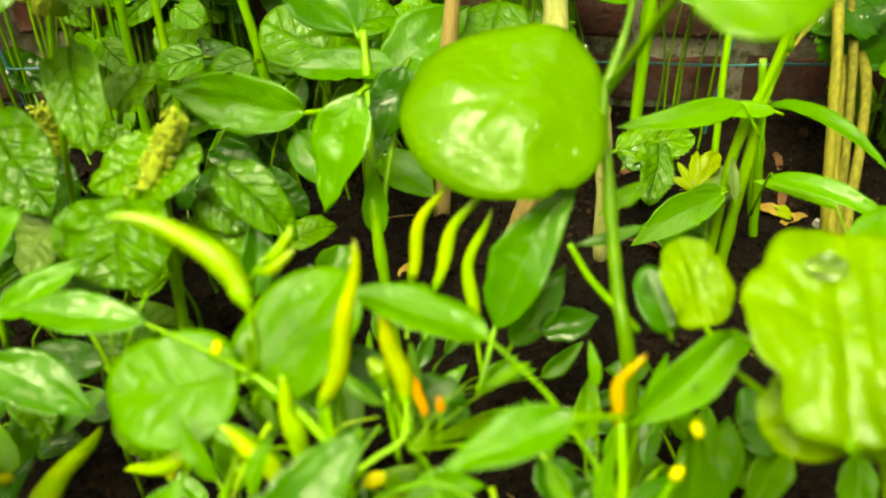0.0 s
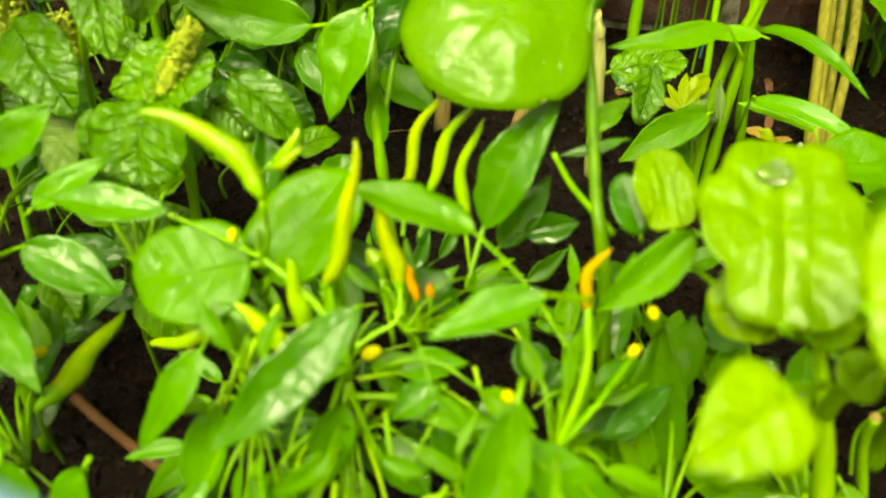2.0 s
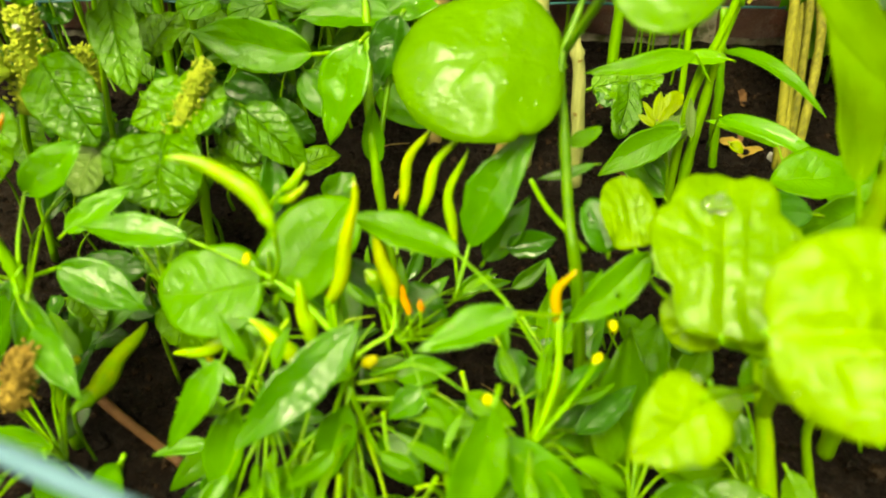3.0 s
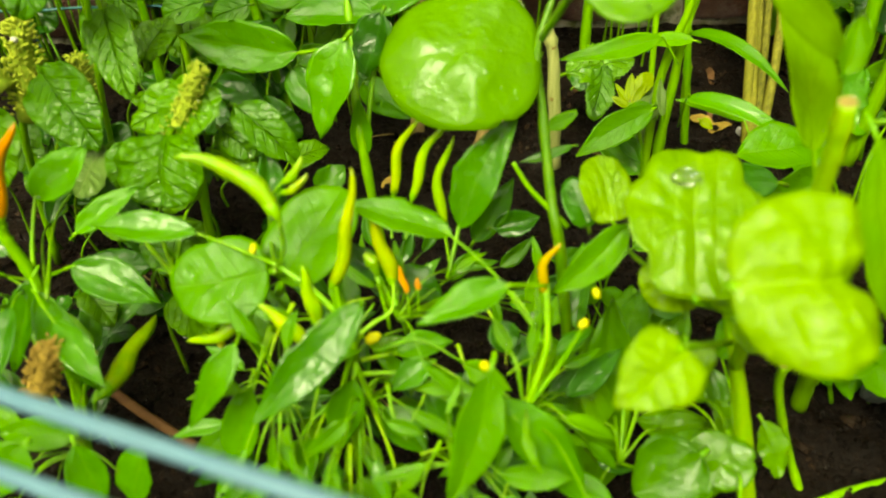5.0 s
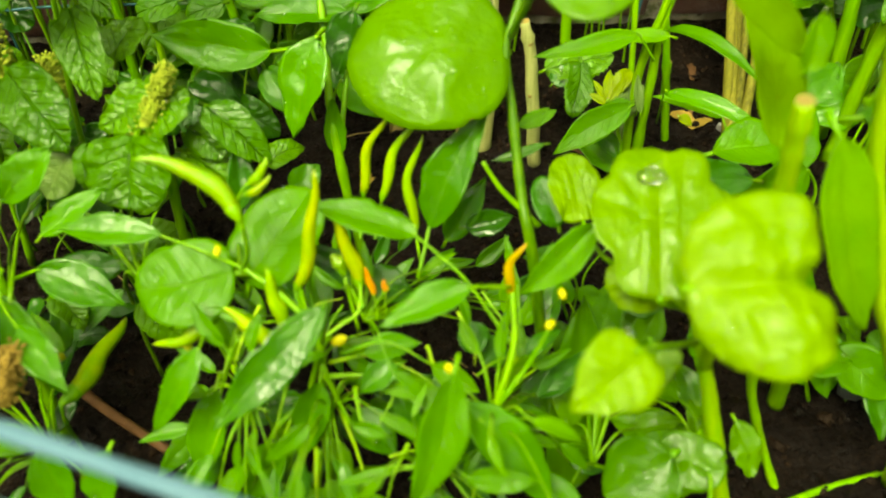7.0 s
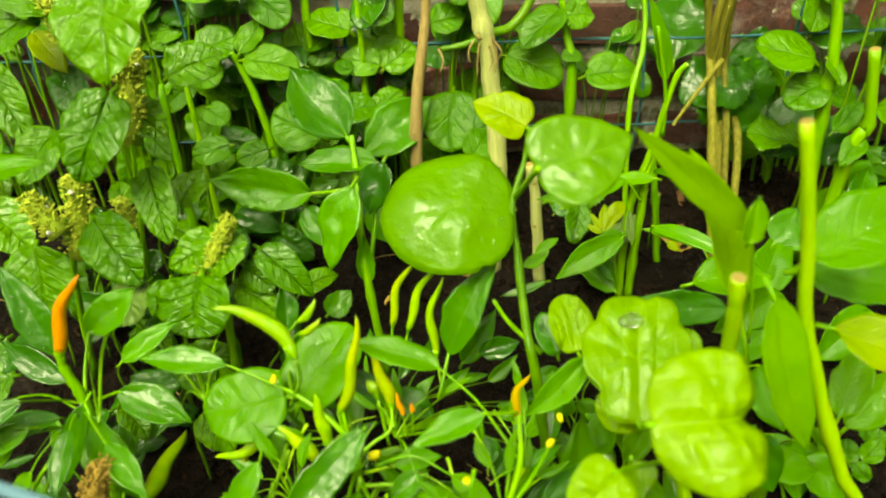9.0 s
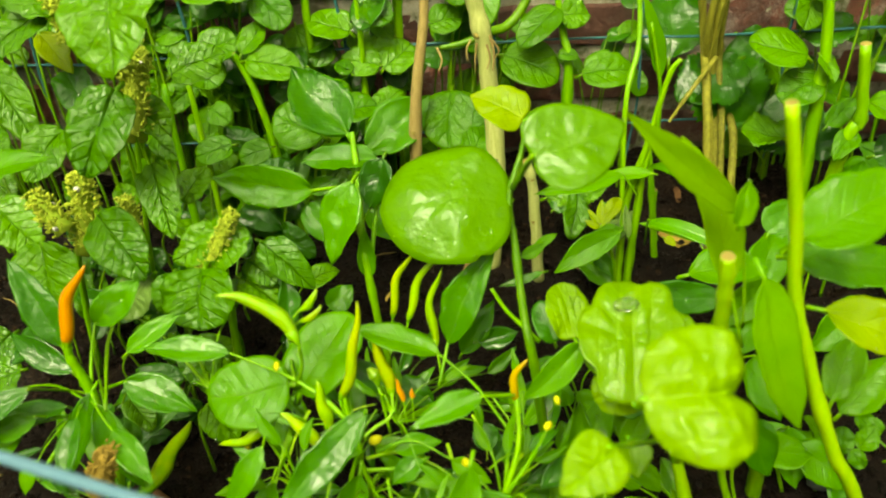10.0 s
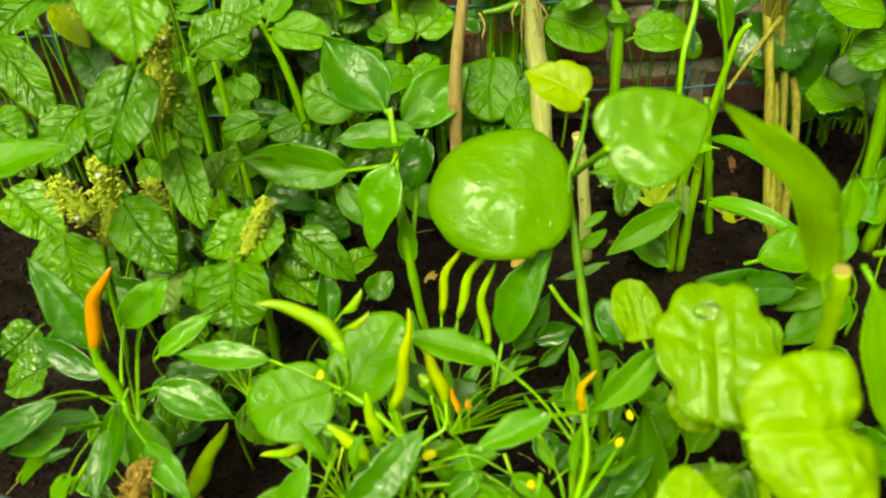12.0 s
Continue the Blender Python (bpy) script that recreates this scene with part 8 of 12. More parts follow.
leaf(ug5, "herb", (-0.5434, 0.7819, 0.2804), (-0.549, 0.731, 0.2533), 0.0439, "dark", 0.14, -11, stalk=[(-0.542, 0.795, 0.1763), (-0.5431, 0.7848, 0.02)])
leaf(ug5, "herb", (-0.2487, 0.7899, 0.2952), (-0.3008, 0.7803, 0.2903), 0.0327, "dark", 0.14, 2, stalk=[(-0.235, 0.7925, 0.1851), (-0.244, 0.7908, 0.02)])
leaf(ug5, "herb", (-0.274, 0.79, 0.3625), (-0.232, 0.8061, 0.384), 0.0306, "dark", 0.24, 21, stalk=[(-0.2924, 0.783, 0.2255), (-0.292, 0.7832, 0.02)])
leaf(ug5, "herb", (-0.4536, 0.7743, 0.3074), (-0.4505, 0.83, 0.3449), 0.0442, "herb", 0.25, -22, stalk=[(-0.4544, 0.7604, 0.1924), (-0.4539, 0.7694, 0.02)])
leaf(ug5, "herb", (-0.3796, 0.797, 0.1243), (-0.3894, 0.7625, 0.0728), 0.0434, "wall", 0.21, -5, stalk=[(-0.3746, 0.8148, 0.0826), (-0.3753, 0.8126, 0.02)])
leaf(ug5, "herb", (-0.5452, 0.7238, 0.1806), (-0.5793, 0.7067, 0.1628), 0.0259, "wall", 0.17, 1, stalk=[(-0.5297, 0.7316, 0.1163), (-0.5333, 0.7298, 0.02)])
leaf(ug5, "herb", (-0.2924, 0.7849, 0.1655), (-0.2472, 0.7659, 0.1543), 0.0359, "dark", 0.14, 4, stalk=[(-0.3055, 0.7904, 0.1073), (-0.2975, 0.7871, 0.02)])
leaf(ug5, "herb", (-0.3456, 0.7777, 0.2319), (-0.3075, 0.804, 0.248), 0.0349, "wall", 0.08, 11, stalk=[(-0.3601, 0.7677, 0.1471), (-0.3572, 0.7697, 0.02)])
leaf(ug5, "herb", (-0.2449, 0.7029, 0.1778), (-0.1958, 0.6972, 0.1688), 0.0342, "dark", 0.06, 7, stalk=[(-0.2625, 0.7049, 0.1147), (-0.2593, 0.7046, 0.02)])
leaf(ug5, "herb", (-0.2971, 0.774, 0.18), (-0.346, 0.8038, 0.1951), 0.0439, "wall", 0.13, 27, stalk=[(-0.2864, 0.7674, 0.116), (-0.2959, 0.7732, 0.02)])
leaf(ug5, "herb", (-0.2283, 0.7915, 0.2126), (-0.2121, 0.7665, 0.181), 0.0316, "dark", 0.15, -17, stalk=[(-0.2379, 0.8063, 0.1355), (-0.236, 0.8033, 0.02)])
leaf(ug5, "herb", (-0.5152, 0.7776, 0.2229), (-0.5432, 0.8291, 0.2505), 0.0497, "wall", 0.22, -24, stalk=[(-0.5087, 0.7656, 0.1417), (-0.5132, 0.774, 0.02)])
leaf(ug5, "herb", (-0.3423, 0.7893, 0.2141), (-0.3817, 0.814, 0.2465), 0.0400, "wall", 0.12, -26, stalk=[(-0.331, 0.7822, 0.1365), (-0.3394, 0.7875, 0.02)])
leaf(ug5, "herb", (-0.577, 0.7968, 0.2315), (-0.6363, 0.7889, 0.221), 0.0447, "dark", 0.28, 23, stalk=[(-0.5588, 0.7992, 0.1469), (-0.5612, 0.7989, 0.02)])
leaf(ug5, "herb", (-0.3932, 0.7848, 0.1967), (-0.3624, 0.7695, 0.1777), 0.0247, "herb", 0.26, 12, stalk=[(-0.4107, 0.7935, 0.126), (-0.4101, 0.7932, 0.02)])
leaf(ug5, "herb", (-0.2786, 0.7748, 0.212), (-0.3237, 0.755, 0.1849), 0.0326, "herb", 0.18, -7, stalk=[(-0.2676, 0.7796, 0.1352), (-0.2785, 0.7748, 0.02)])
leaf(ug5, "herb", (-0.5159, 0.7734, 0.2436), (-0.5297, 0.7502, 0.2229), 0.0241, "herb", 0.11, 23, stalk=[(-0.5083, 0.7864, 0.1542), (-0.512, 0.78, 0.02)])
leaf(ug5, "herb", (-0.3466, 0.7824, 0.1756), (-0.3316, 0.7518, 0.1526), 0.0297, "dark", 0.07, 13, stalk=[(-0.352, 0.7936, 0.1133), (-0.347, 0.7834, 0.02)])
leaf(ug5, "herb", (-0.5356, 0.7805, 0.2318), (-0.557, 0.828, 0.2654), 0.0418, "herb", 0.26, 6, stalk=[(-0.5304, 0.7691, 0.1471), (-0.535, 0.7794, 0.02)])
leaf(ug5, "herb", (-0.2446, 0.7104, 0.1931), (-0.2431, 0.69, 0.1681), 0.0231, "wall", 0.20, 23, stalk=[(-0.2456, 0.7244, 0.1238), (-0.245, 0.7156, 0.02)])
leaf(ug5, "herb", (-0.2737, 0.7787, 0.2145), (-0.2272, 0.7573, 0.1871), 0.0431, "herb", 0.17, -22, stalk=[(-0.2903, 0.7864, 0.1367), (-0.288, 0.7853, 0.02)])
leaf(ug5, "herb", (-0.5839, 0.789, 0.1556), (-0.5672, 0.8147, 0.1714), 0.0235, "dark", 0.19, 17, stalk=[(-0.5907, 0.7784, 0.1014), (-0.5847, 0.7877, 0.02)])
leaf(ug5, "herb", (-0.3057, 0.7777, 0.2215), (-0.3426, 0.7656, 0.2024), 0.0323, "wall", 0.16, -21, stalk=[(-0.2894, 0.783, 0.1409), (-0.2934, 0.7817, 0.02)])
leaf(ug5, "herb", (-0.4732, 0.7769, 0.2484), (-0.5024, 0.7889, 0.2679), 0.0221, "herb", 0.21, 6, stalk=[(-0.4582, 0.7708, 0.157), (-0.4635, 0.773, 0.02)])
leaf(ug5, "herb", (-0.2307, 0.778, 0.2305), (-0.2665, 0.8193, 0.2565), 0.0463, "wall", 0.21, -26, stalk=[(-0.2193, 0.7648, 0.1463), (-0.2218, 0.7677, 0.02)])
leaf(ug5, "herb", (-0.2616, 0.7749, 0.227), (-0.2124, 0.7961, 0.2378), 0.0400, "herb", 0.11, -5, stalk=[(-0.2728, 0.7701, 0.1442), (-0.262, 0.7747, 0.02)])
leaf(ug5, "herb", (-0.2332, 0.7018, 0.177), (-0.2592, 0.6571, 0.1482), 0.0449, "wall", 0.17, -22, stalk=[(-0.2239, 0.7179, 0.1142), (-0.2249, 0.7161, 0.02)])
leaf(ug5, "herb", (-0.5263, 0.7952, 0.1996), (-0.5746, 0.8051, 0.2079), 0.0355, "dark", 0.27, -5, stalk=[(-0.5074, 0.7913, 0.1277), (-0.5084, 0.7915, 0.02)])
leaf(ug5, "herb", (-0.2329, 0.7703, 0.2394), (-0.2361, 0.7509, 0.2143), 0.0213, "wall", 0.21, 14, stalk=[(-0.23, 0.7881, 0.1517), (-0.2305, 0.7852, 0.02)])
leaf(ug5, "herb", (-0.3834, 0.7981, 0.2361), (-0.3997, 0.824, 0.275), 0.0288, "dark", 0.08, -22, stalk=[(-0.375, 0.7846, 0.1496), (-0.3782, 0.7897, 0.02)])
leaf(ug5, "herb", (-0.2591, 0.797, 0.1746), (-0.2532, 0.8252, 0.2057), 0.0281, "wall", 0.15, 13, stalk=[(-0.2618, 0.7845, 0.1127), (-0.2595, 0.7951, 0.02)])
leaf(ug5, "herb", (-0.5289, 0.6875, 0.1829), (-0.4714, 0.6795, 0.1732), 0.0443, "wall", 0.20, -12, stalk=[(-0.5409, 0.6891, 0.1177), (-0.5291, 0.6875, 0.02)])
leaf(ug5, "herb", (-0.2481, 0.7802, 0.1802), (-0.2695, 0.8001, 0.2059), 0.0237, "herb", 0.28, -7, stalk=[(-0.2354, 0.7684, 0.1161), (-0.2385, 0.7713, 0.02)])
leaf(ug5, "herb", (-0.5081, 0.684, 0.1853), (-0.4731, 0.6814, 0.1817), 0.0273, "dark", 0.22, -20, stalk=[(-0.5264, 0.6853, 0.1192), (-0.5239, 0.6851, 0.02)])
leaf(ug5, "herb", (-0.3728, 0.7761, 0.1711), (-0.332, 0.7541, 0.1463), 0.0344, "wall", 0.10, -17, stalk=[(-0.3849, 0.7827, 0.1107), (-0.3766, 0.7782, 0.02)])
leaf(ug5, "herb", (-0.3933, 0.7991, 0.1636), (-0.3642, 0.83, 0.1958), 0.0321, "dark", 0.21, -23, stalk=[(-0.4021, 0.7897, 0.1061), (-0.3949, 0.7974, 0.02)])
leaf(ug5, "herb", (-0.3318, 0.798, 0.206), (-0.3722, 0.7887, 0.1965), 0.0287, "wall", 0.18, -24, stalk=[(-0.3184, 0.801, 0.1316), (-0.3275, 0.799, 0.02)])
leaf(ug5, "herb", (-0.3582, 0.792, 0.1162), (-0.3352, 0.7327, 0.0836), 0.0480, "wall", 0.07, -3, stalk=[(-0.3634, 0.8056, 0.0777), (-0.3605, 0.798, 0.02)])
leaf(ug5, "herb", (-0.3107, 0.6744, 0.1984), (-0.278, 0.6525, 0.1789), 0.0270, "herb", 0.20, 1, stalk=[(-0.3208, 0.6812, 0.1271), (-0.3111, 0.6747, 0.02)])
leaf(ug5, "herb", (-0.3028, 0.6292, 0.1093), (-0.2506, 0.6086, 0.0936), 0.0393, "herb", 0.23, -27, stalk=[(-0.3175, 0.635, 0.0736), (-0.3116, 0.6327, 0.02)])
leaf(ug5, "herb", (-0.3488, 0.6025, 0.1267), (-0.321, 0.562, 0.1009), 0.0347, "dark", 0.27, -16, stalk=[(-0.3575, 0.6151, 0.084), (-0.3535, 0.6092, 0.02)])
leaf(ug5, "herb", (-0.276, 0.5728, 0.0788), (-0.2823, 0.6052, 0.1024), 0.0298, "dark", 0.10, -16, stalk=[(-0.2732, 0.5589, 0.0553), (-0.2749, 0.5676, 0.02)])
leaf(ug5, "herb", (-0.3697, 0.6582, 0.0562), (-0.4134, 0.6418, 0.0432), 0.0373, "dark", 0.13, 11, stalk=[(-0.3552, 0.6636, 0.0417), (-0.3615, 0.6613, 0.02)])
leaf(ug5, "herb", (-0.3842, 0.7354, 0.0629), (-0.4037, 0.7599, 0.0878), 0.0310, "herb", 0.24, 8, stalk=[(-0.3736, 0.7221, 0.0457), (-0.3763, 0.7255, 0.02)])
leaf(ug5, "herb", (-0.2233, 0.6009, 0.0741), (-0.2183, 0.6255, 0.1029), 0.0285, "dark", 0.25, 21, stalk=[(-0.2266, 0.5845, 0.0524), (-0.2256, 0.5893, 0.02)])
leaf(ug5, "herb", (-0.2416, 0.6036, 0.0718), (-0.2475, 0.6299, 0.111), 0.0275, "dark", 0.21, -28, stalk=[(-0.2386, 0.5901, 0.0511), (-0.2406, 0.5992, 0.02)])
leaf(ug5, "herb", (-0.3013, 0.5999, 0.0883), (-0.3411, 0.5877, 0.074), 0.0259, "dark", 0.09, -23, stalk=[(-0.2851, 0.6049, 0.061), (-0.2894, 0.6036, 0.02)])
leaf(ug5, "herb", (-0.2977, 0.4925, 0.0773), (-0.3071, 0.5297, 0.1102), 0.0311, "herb", 0.18, -25, stalk=[(-0.2945, 0.4797, 0.0544), (-0.297, 0.4895, 0.02)])
leaf(ug5, "herb", (-0.4444, 0.7599, 0.0653), (-0.4857, 0.7799, 0.0792), 0.0356, "herb", 0.10, -23, stalk=[(-0.4288, 0.7523, 0.0472), (-0.4324, 0.7541, 0.02)])
leaf(ug5, "herb", (-0.2883, 0.7126, 0.0586), (-0.3304, 0.7317, 0.073), 0.0303, "dark", 0.15, 2, stalk=[(-0.2721, 0.7053, 0.0432), (-0.2751, 0.7067, 0.02)])
leaf(ug5, "herb", (-0.1741, 0.7425, 0.0664), (-0.1229, 0.7631, 0.089), 0.0425, "dark", 0.09, -15, stalk=[(-0.1909, 0.7356, 0.0478), (-0.1884, 0.7367, 0.02)])
leaf(ug5, "herb", (-0.3872, 0.5899, 0.0748), (-0.3701, 0.6276, 0.1158), 0.0422, "dark", 0.19, -23, stalk=[(-0.3923, 0.5786, 0.0529), (-0.3876, 0.589, 0.02)])
leaf(ug5, "herb", (-0.3669, 0.609, 0.0917), (-0.4069, 0.6112, 0.094), 0.0291, "dark", 0.23, -22, stalk=[(-0.3544, 0.6083, 0.063), (-0.3655, 0.6089, 0.02)])
leaf(ug5, "herb", (-0.2292, 0.7883, 0.0678), (-0.254, 0.8168, 0.0987), 0.0330, "herb", 0.23, -7, stalk=[(-0.219, 0.7765, 0.0487), (-0.2234, 0.7815, 0.02)])
leaf(ug5, "herb", (-0.1849, 0.6408, 0.0865), (-0.14, 0.6135, 0.0659), 0.0359, "dark", 0.28, 23, stalk=[(-0.1961, 0.6476, 0.0599), (-0.1871, 0.6422, 0.02)])
leaf(ug5, "herb", (-0.2837, 0.7202, 0.1101), (-0.2378, 0.7016, 0.098), 0.0340, "dark", 0.14, -23, stalk=[(-0.3019, 0.7277, 0.074), (-0.3015, 0.7275, 0.02)])
leaf(ug5, "herb", (-0.593, 0.7979, 0.1068), (-0.5487, 0.7688, 0.0685), 0.0448, "herb", 0.09, -18, stalk=[(-0.6081, 0.8078, 0.0721), (-0.6057, 0.8063, 0.02)])
leaf(ug5, "herb", (-0.3814, 0.4842, 0.1277), (-0.381, 0.4659, 0.1022), 0.0198, "herb", 0.26, 23, stalk=[(-0.3818, 0.5, 0.0846), (-0.3817, 0.4936, 0.02)])
leaf(ug5, "herb", (-0.2899, 0.5205, 0.1073), (-0.3295, 0.515, 0.1035), 0.0242, "dark", 0.27, -22, stalk=[(-0.2716, 0.5231, 0.0724), (-0.2738, 0.5228, 0.02)])
leaf(ug5, "herb", (-0.5423, 0.7221, 0.1292), (-0.5889, 0.7183, 0.1242), 0.0354, "dark", 0.09, 14, stalk=[(-0.5276, 0.7232, 0.0855), (-0.5355, 0.7226, 0.02)])
leaf(ug5, "herb", (-0.3095, 0.48, 0.1155), (-0.286, 0.4988, 0.1372), 0.0242, "dark", 0.13, -7, stalk=[(-0.3196, 0.472, 0.0773), (-0.3113, 0.4786, 0.02)])
leaf(ug5, "herb", (-0.1323, 0.4983, 0.1143), (-0.0986, 0.5136, 0.1221), 0.0275, "herb", 0.24, -14, stalk=[(-0.148, 0.4912, 0.0766), (-0.1443, 0.4929, 0.02)])
leaf(ug5, "herb", (-0.3428, 0.7691, 0.0769), (-0.3892, 0.7805, 0.0839), 0.0313, "herb", 0.25, 21, stalk=[(-0.3301, 0.766, 0.0541), (-0.3401, 0.7685, 0.02)])
leaf(ug5, "herb", (-0.1962, 0.5588, 0.0671), (-0.1559, 0.584, 0.0938), 0.0342, "dark", 0.13, -27, stalk=[(-0.2117, 0.549, 0.0483), (-0.2096, 0.5503, 0.02)])
leaf(ug5, "herb", (-0.2664, 0.7367, 0.0659), (-0.2694, 0.7665, 0.0932), 0.0268, "herb", 0.27, -11, stalk=[(-0.2646, 0.7197, 0.0475), (-0.2651, 0.7241, 0.02)])
leaf(ug5, "herb", (-0.3959, 0.6253, 0.0749), (-0.4116, 0.6817, 0.1076), 0.0466, "dark", 0.19, 18, stalk=[(-0.3916, 0.6097, 0.053), (-0.3931, 0.6153, 0.02)])
leaf(ug5, "herb", (-0.3399, 0.548, 0.0973), (-0.2808, 0.5377, 0.0875), 0.0440, "dark", 0.07, 1, stalk=[(-0.3581, 0.5512, 0.0664), (-0.356, 0.5508, 0.02)])
leaf(ug5, "herb", (-0.2644, 0.6874, 0.1141), (-0.265, 0.7135, 0.146), 0.0312, "herb", 0.15, -7, stalk=[(-0.264, 0.6698, 0.0765), (-0.264, 0.6733, 0.02)])
leaf(ug5, "herb", (-0.2864, 0.5042, 0.1086), (-0.3065, 0.4849, 0.0839), 0.0257, "dark", 0.20, -20, stalk=[(-0.2722, 0.5179, 0.0731), (-0.2726, 0.5175, 0.02)])
leaf(ug5, "herb", (-0.3913, 0.5595, 0.1228), (-0.3648, 0.5225, 0.0922), 0.0402, "herb", 0.13, 24, stalk=[(-0.3992, 0.5706, 0.0817), (-0.3937, 0.5629, 0.02)])
leaf(ug5, "herb", (-0.2135, 0.6601, 0.1264), (-0.1611, 0.6855, 0.1483), 0.0477, "dark", 0.08, 7, stalk=[(-0.23, 0.6521, 0.0838), (-0.2279, 0.6531, 0.02)])
leaf(ug5, "herb", (-0.5515, 0.7898, 0.0576), (-0.4979, 0.7621, 0.0386), 0.0462, "dark", 0.11, 1, stalk=[(-0.5634, 0.7959, 0.0426), (-0.5546, 0.7914, 0.02)])
leaf(ug5, "herb", (-0.2999, 0.6502, 0.1077), (-0.3394, 0.6698, 0.1207), 0.0333, "herb", 0.11, 19, stalk=[(-0.2825, 0.6416, 0.0726), (-0.2833, 0.642, 0.02)])
leaf(ug5, "herb", (-0.2183, 0.6251, 0.0556), (-0.1734, 0.6022, 0.0412), 0.0375, "dark", 0.16, 8, stalk=[(-0.2361, 0.6342, 0.0413), (-0.236, 0.6342, 0.02)])
leaf(ug5, "herb", (-0.4249, 0.7407, 0.063), (-0.4457, 0.7079, 0.03), 0.0303, "dark", 0.12, 0, stalk=[(-0.4176, 0.7521, 0.0458), (-0.4229, 0.7438, 0.02)])
leaf(ug5, "herb", (-0.1707, 0.728, 0.1256), (-0.2412, 0.7259, 0.1237), 0.0436, "dark", 0.08, -19, stalk=[(-0.1581, 0.7284, 0.0834), (-0.1692, 0.728, 0.02)])
leaf(ug5, "herb", (-0.1898, 0.7991, 0.0622), (-0.2399, 0.7646, 0.042), 0.0446, "dark", 0.25, 13, stalk=[(-0.1776, 0.8076, 0.0453), (-0.184, 0.8032, 0.02)])
leaf(ug5, "herb", (-0.2481, 0.7286, 0.0739), (-0.2965, 0.7141, 0.062), 0.0370, "herb", 0.27, -20, stalk=[(-0.2338, 0.7328, 0.0523), (-0.2411, 0.7306, 0.02)])
leaf(ug5, "herb", (-0.4356, 0.7717, 0.1038), (-0.4668, 0.8134, 0.1383), 0.0412, "dark", 0.08, 22, stalk=[(-0.4246, 0.7569, 0.0703), (-0.426, 0.7588, 0.02)])
leaf(ug5, "herb", (-0.3625, 0.6514, 0.0791), (-0.4156, 0.6522, 0.0795), 0.0345, "dark", 0.26, 8, stalk=[(-0.3467, 0.6512, 0.0554), (-0.353, 0.6513, 0.02)])
leaf(ug5, "herb", (-0.1775, 0.6793, 0.0708), (-0.1638, 0.7157, 0.1079), 0.0353, "dark", 0.26, 2, stalk=[(-0.1826, 0.666, 0.0505), (-0.1795, 0.6741, 0.02)])
leaf(ug5, "herb", (-0.3522, 0.5108, 0.0517), (-0.366, 0.5311, 0.0775), 0.0210, "herb", 0.08, -15, stalk=[(-0.3453, 0.5004, 0.039), (-0.3516, 0.5098, 0.02)])
leaf(ug5, "herb", (-0.3386, 0.5223, 0.1258), (-0.2956, 0.5409, 0.1411), 0.0378, "dark", 0.26, -4, stalk=[(-0.3511, 0.5169, 0.0835), (-0.3422, 0.5207, 0.02)])

ug6 = thing("wall_greens", "mass of small round fleshy leaves growing along the wall", "plant", (-0.1223, 0.78, 0.07), "undergrowth")
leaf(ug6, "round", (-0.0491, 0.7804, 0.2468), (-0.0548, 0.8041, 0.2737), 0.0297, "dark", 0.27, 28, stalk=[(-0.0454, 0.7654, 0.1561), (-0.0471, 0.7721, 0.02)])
leaf(ug6, "round", (-0.2789, 0.788, 0.2786), (-0.3202, 0.7778, 0.2732), 0.0362, "wall", 0.22, -20, stalk=[(-0.262, 0.7921, 0.1752), (-0.2657, 0.7912, 0.02)])
leaf(ug6, "round", (0.0642, 0.7809, 0.3282), (0.0637, 0.8068, 0.3544), 0.0290, "dark", 0.06, -1, stalk=[(0.0645, 0.7682, 0.2049), (0.0643, 0.7792, 0.02)])
leaf(ug6, "round", (-0.0325, 0.7721, 0.2597), (-0.0532, 0.7491, 0.239), 0.0343, "wall", 0.26, -16, stalk=[(-0.0197, 0.7864, 0.1638), (-0.0204, 0.7856, 0.02)])
leaf(ug6, "round", (-0.2838, 0.7775, 0.2496), (-0.2514, 0.7566, 0.2366), 0.0364, "dark", 0.10, -2, stalk=[(-0.2994, 0.7876, 0.1578), (-0.2976, 0.7864, 0.02)])
leaf(ug6, "round", (-0.085, 0.7852, 0.254), (-0.0651, 0.7701, 0.2366), 0.0248, "dark", 0.23, 5, stalk=[(-0.0956, 0.7932, 0.1604), (-0.0876, 0.7872, 0.02)])
leaf(ug6, "round", (0.0917, 0.7825, 0.2368), (0.1415, 0.786, 0.2386), 0.0410, "dark", 0.12, -26, stalk=[(0.0781, 0.7816, 0.1501), (0.0877, 0.7822, 0.02)])
leaf(ug6, "round", (-0.1725, 0.7837, 0.244), (-0.1385, 0.7929, 0.2494), 0.0319, "wall", 0.19, -11, stalk=[(-0.1916, 0.7785, 0.1544), (-0.1913, 0.7786, 0.02)])
leaf(ug6, "round", (0.0711, 0.7938, 0.2372), (0.1007, 0.7915, 0.2352), 0.0224, "dark", 0.20, 10, stalk=[(0.0517, 0.7954, 0.1503), (0.0526, 0.7953, 0.02)])
leaf(ug6, "round", (0.0482, 0.7753, 0.2998), (0.0783, 0.7843, 0.3143), 0.0268, "wall", 0.24, -22, stalk=[(0.0296, 0.7697, 0.1879), (0.0304, 0.7699, 0.02)])
leaf(ug6, "round", (0.0571, 0.7956, 0.2255), (0.0577, 0.8161, 0.2466), 0.0262, "dark", 0.28, 28, stalk=[(0.0566, 0.7786, 0.1433), (0.0567, 0.7831, 0.02)])
leaf(ug6, "round", (-0.057, 0.7955, 0.2761), (-0.0366, 0.7743, 0.2594), 0.0314, "wall", 0.17, 4, stalk=[(-0.0685, 0.8074, 0.1737), (-0.0648, 0.8036, 0.02)])
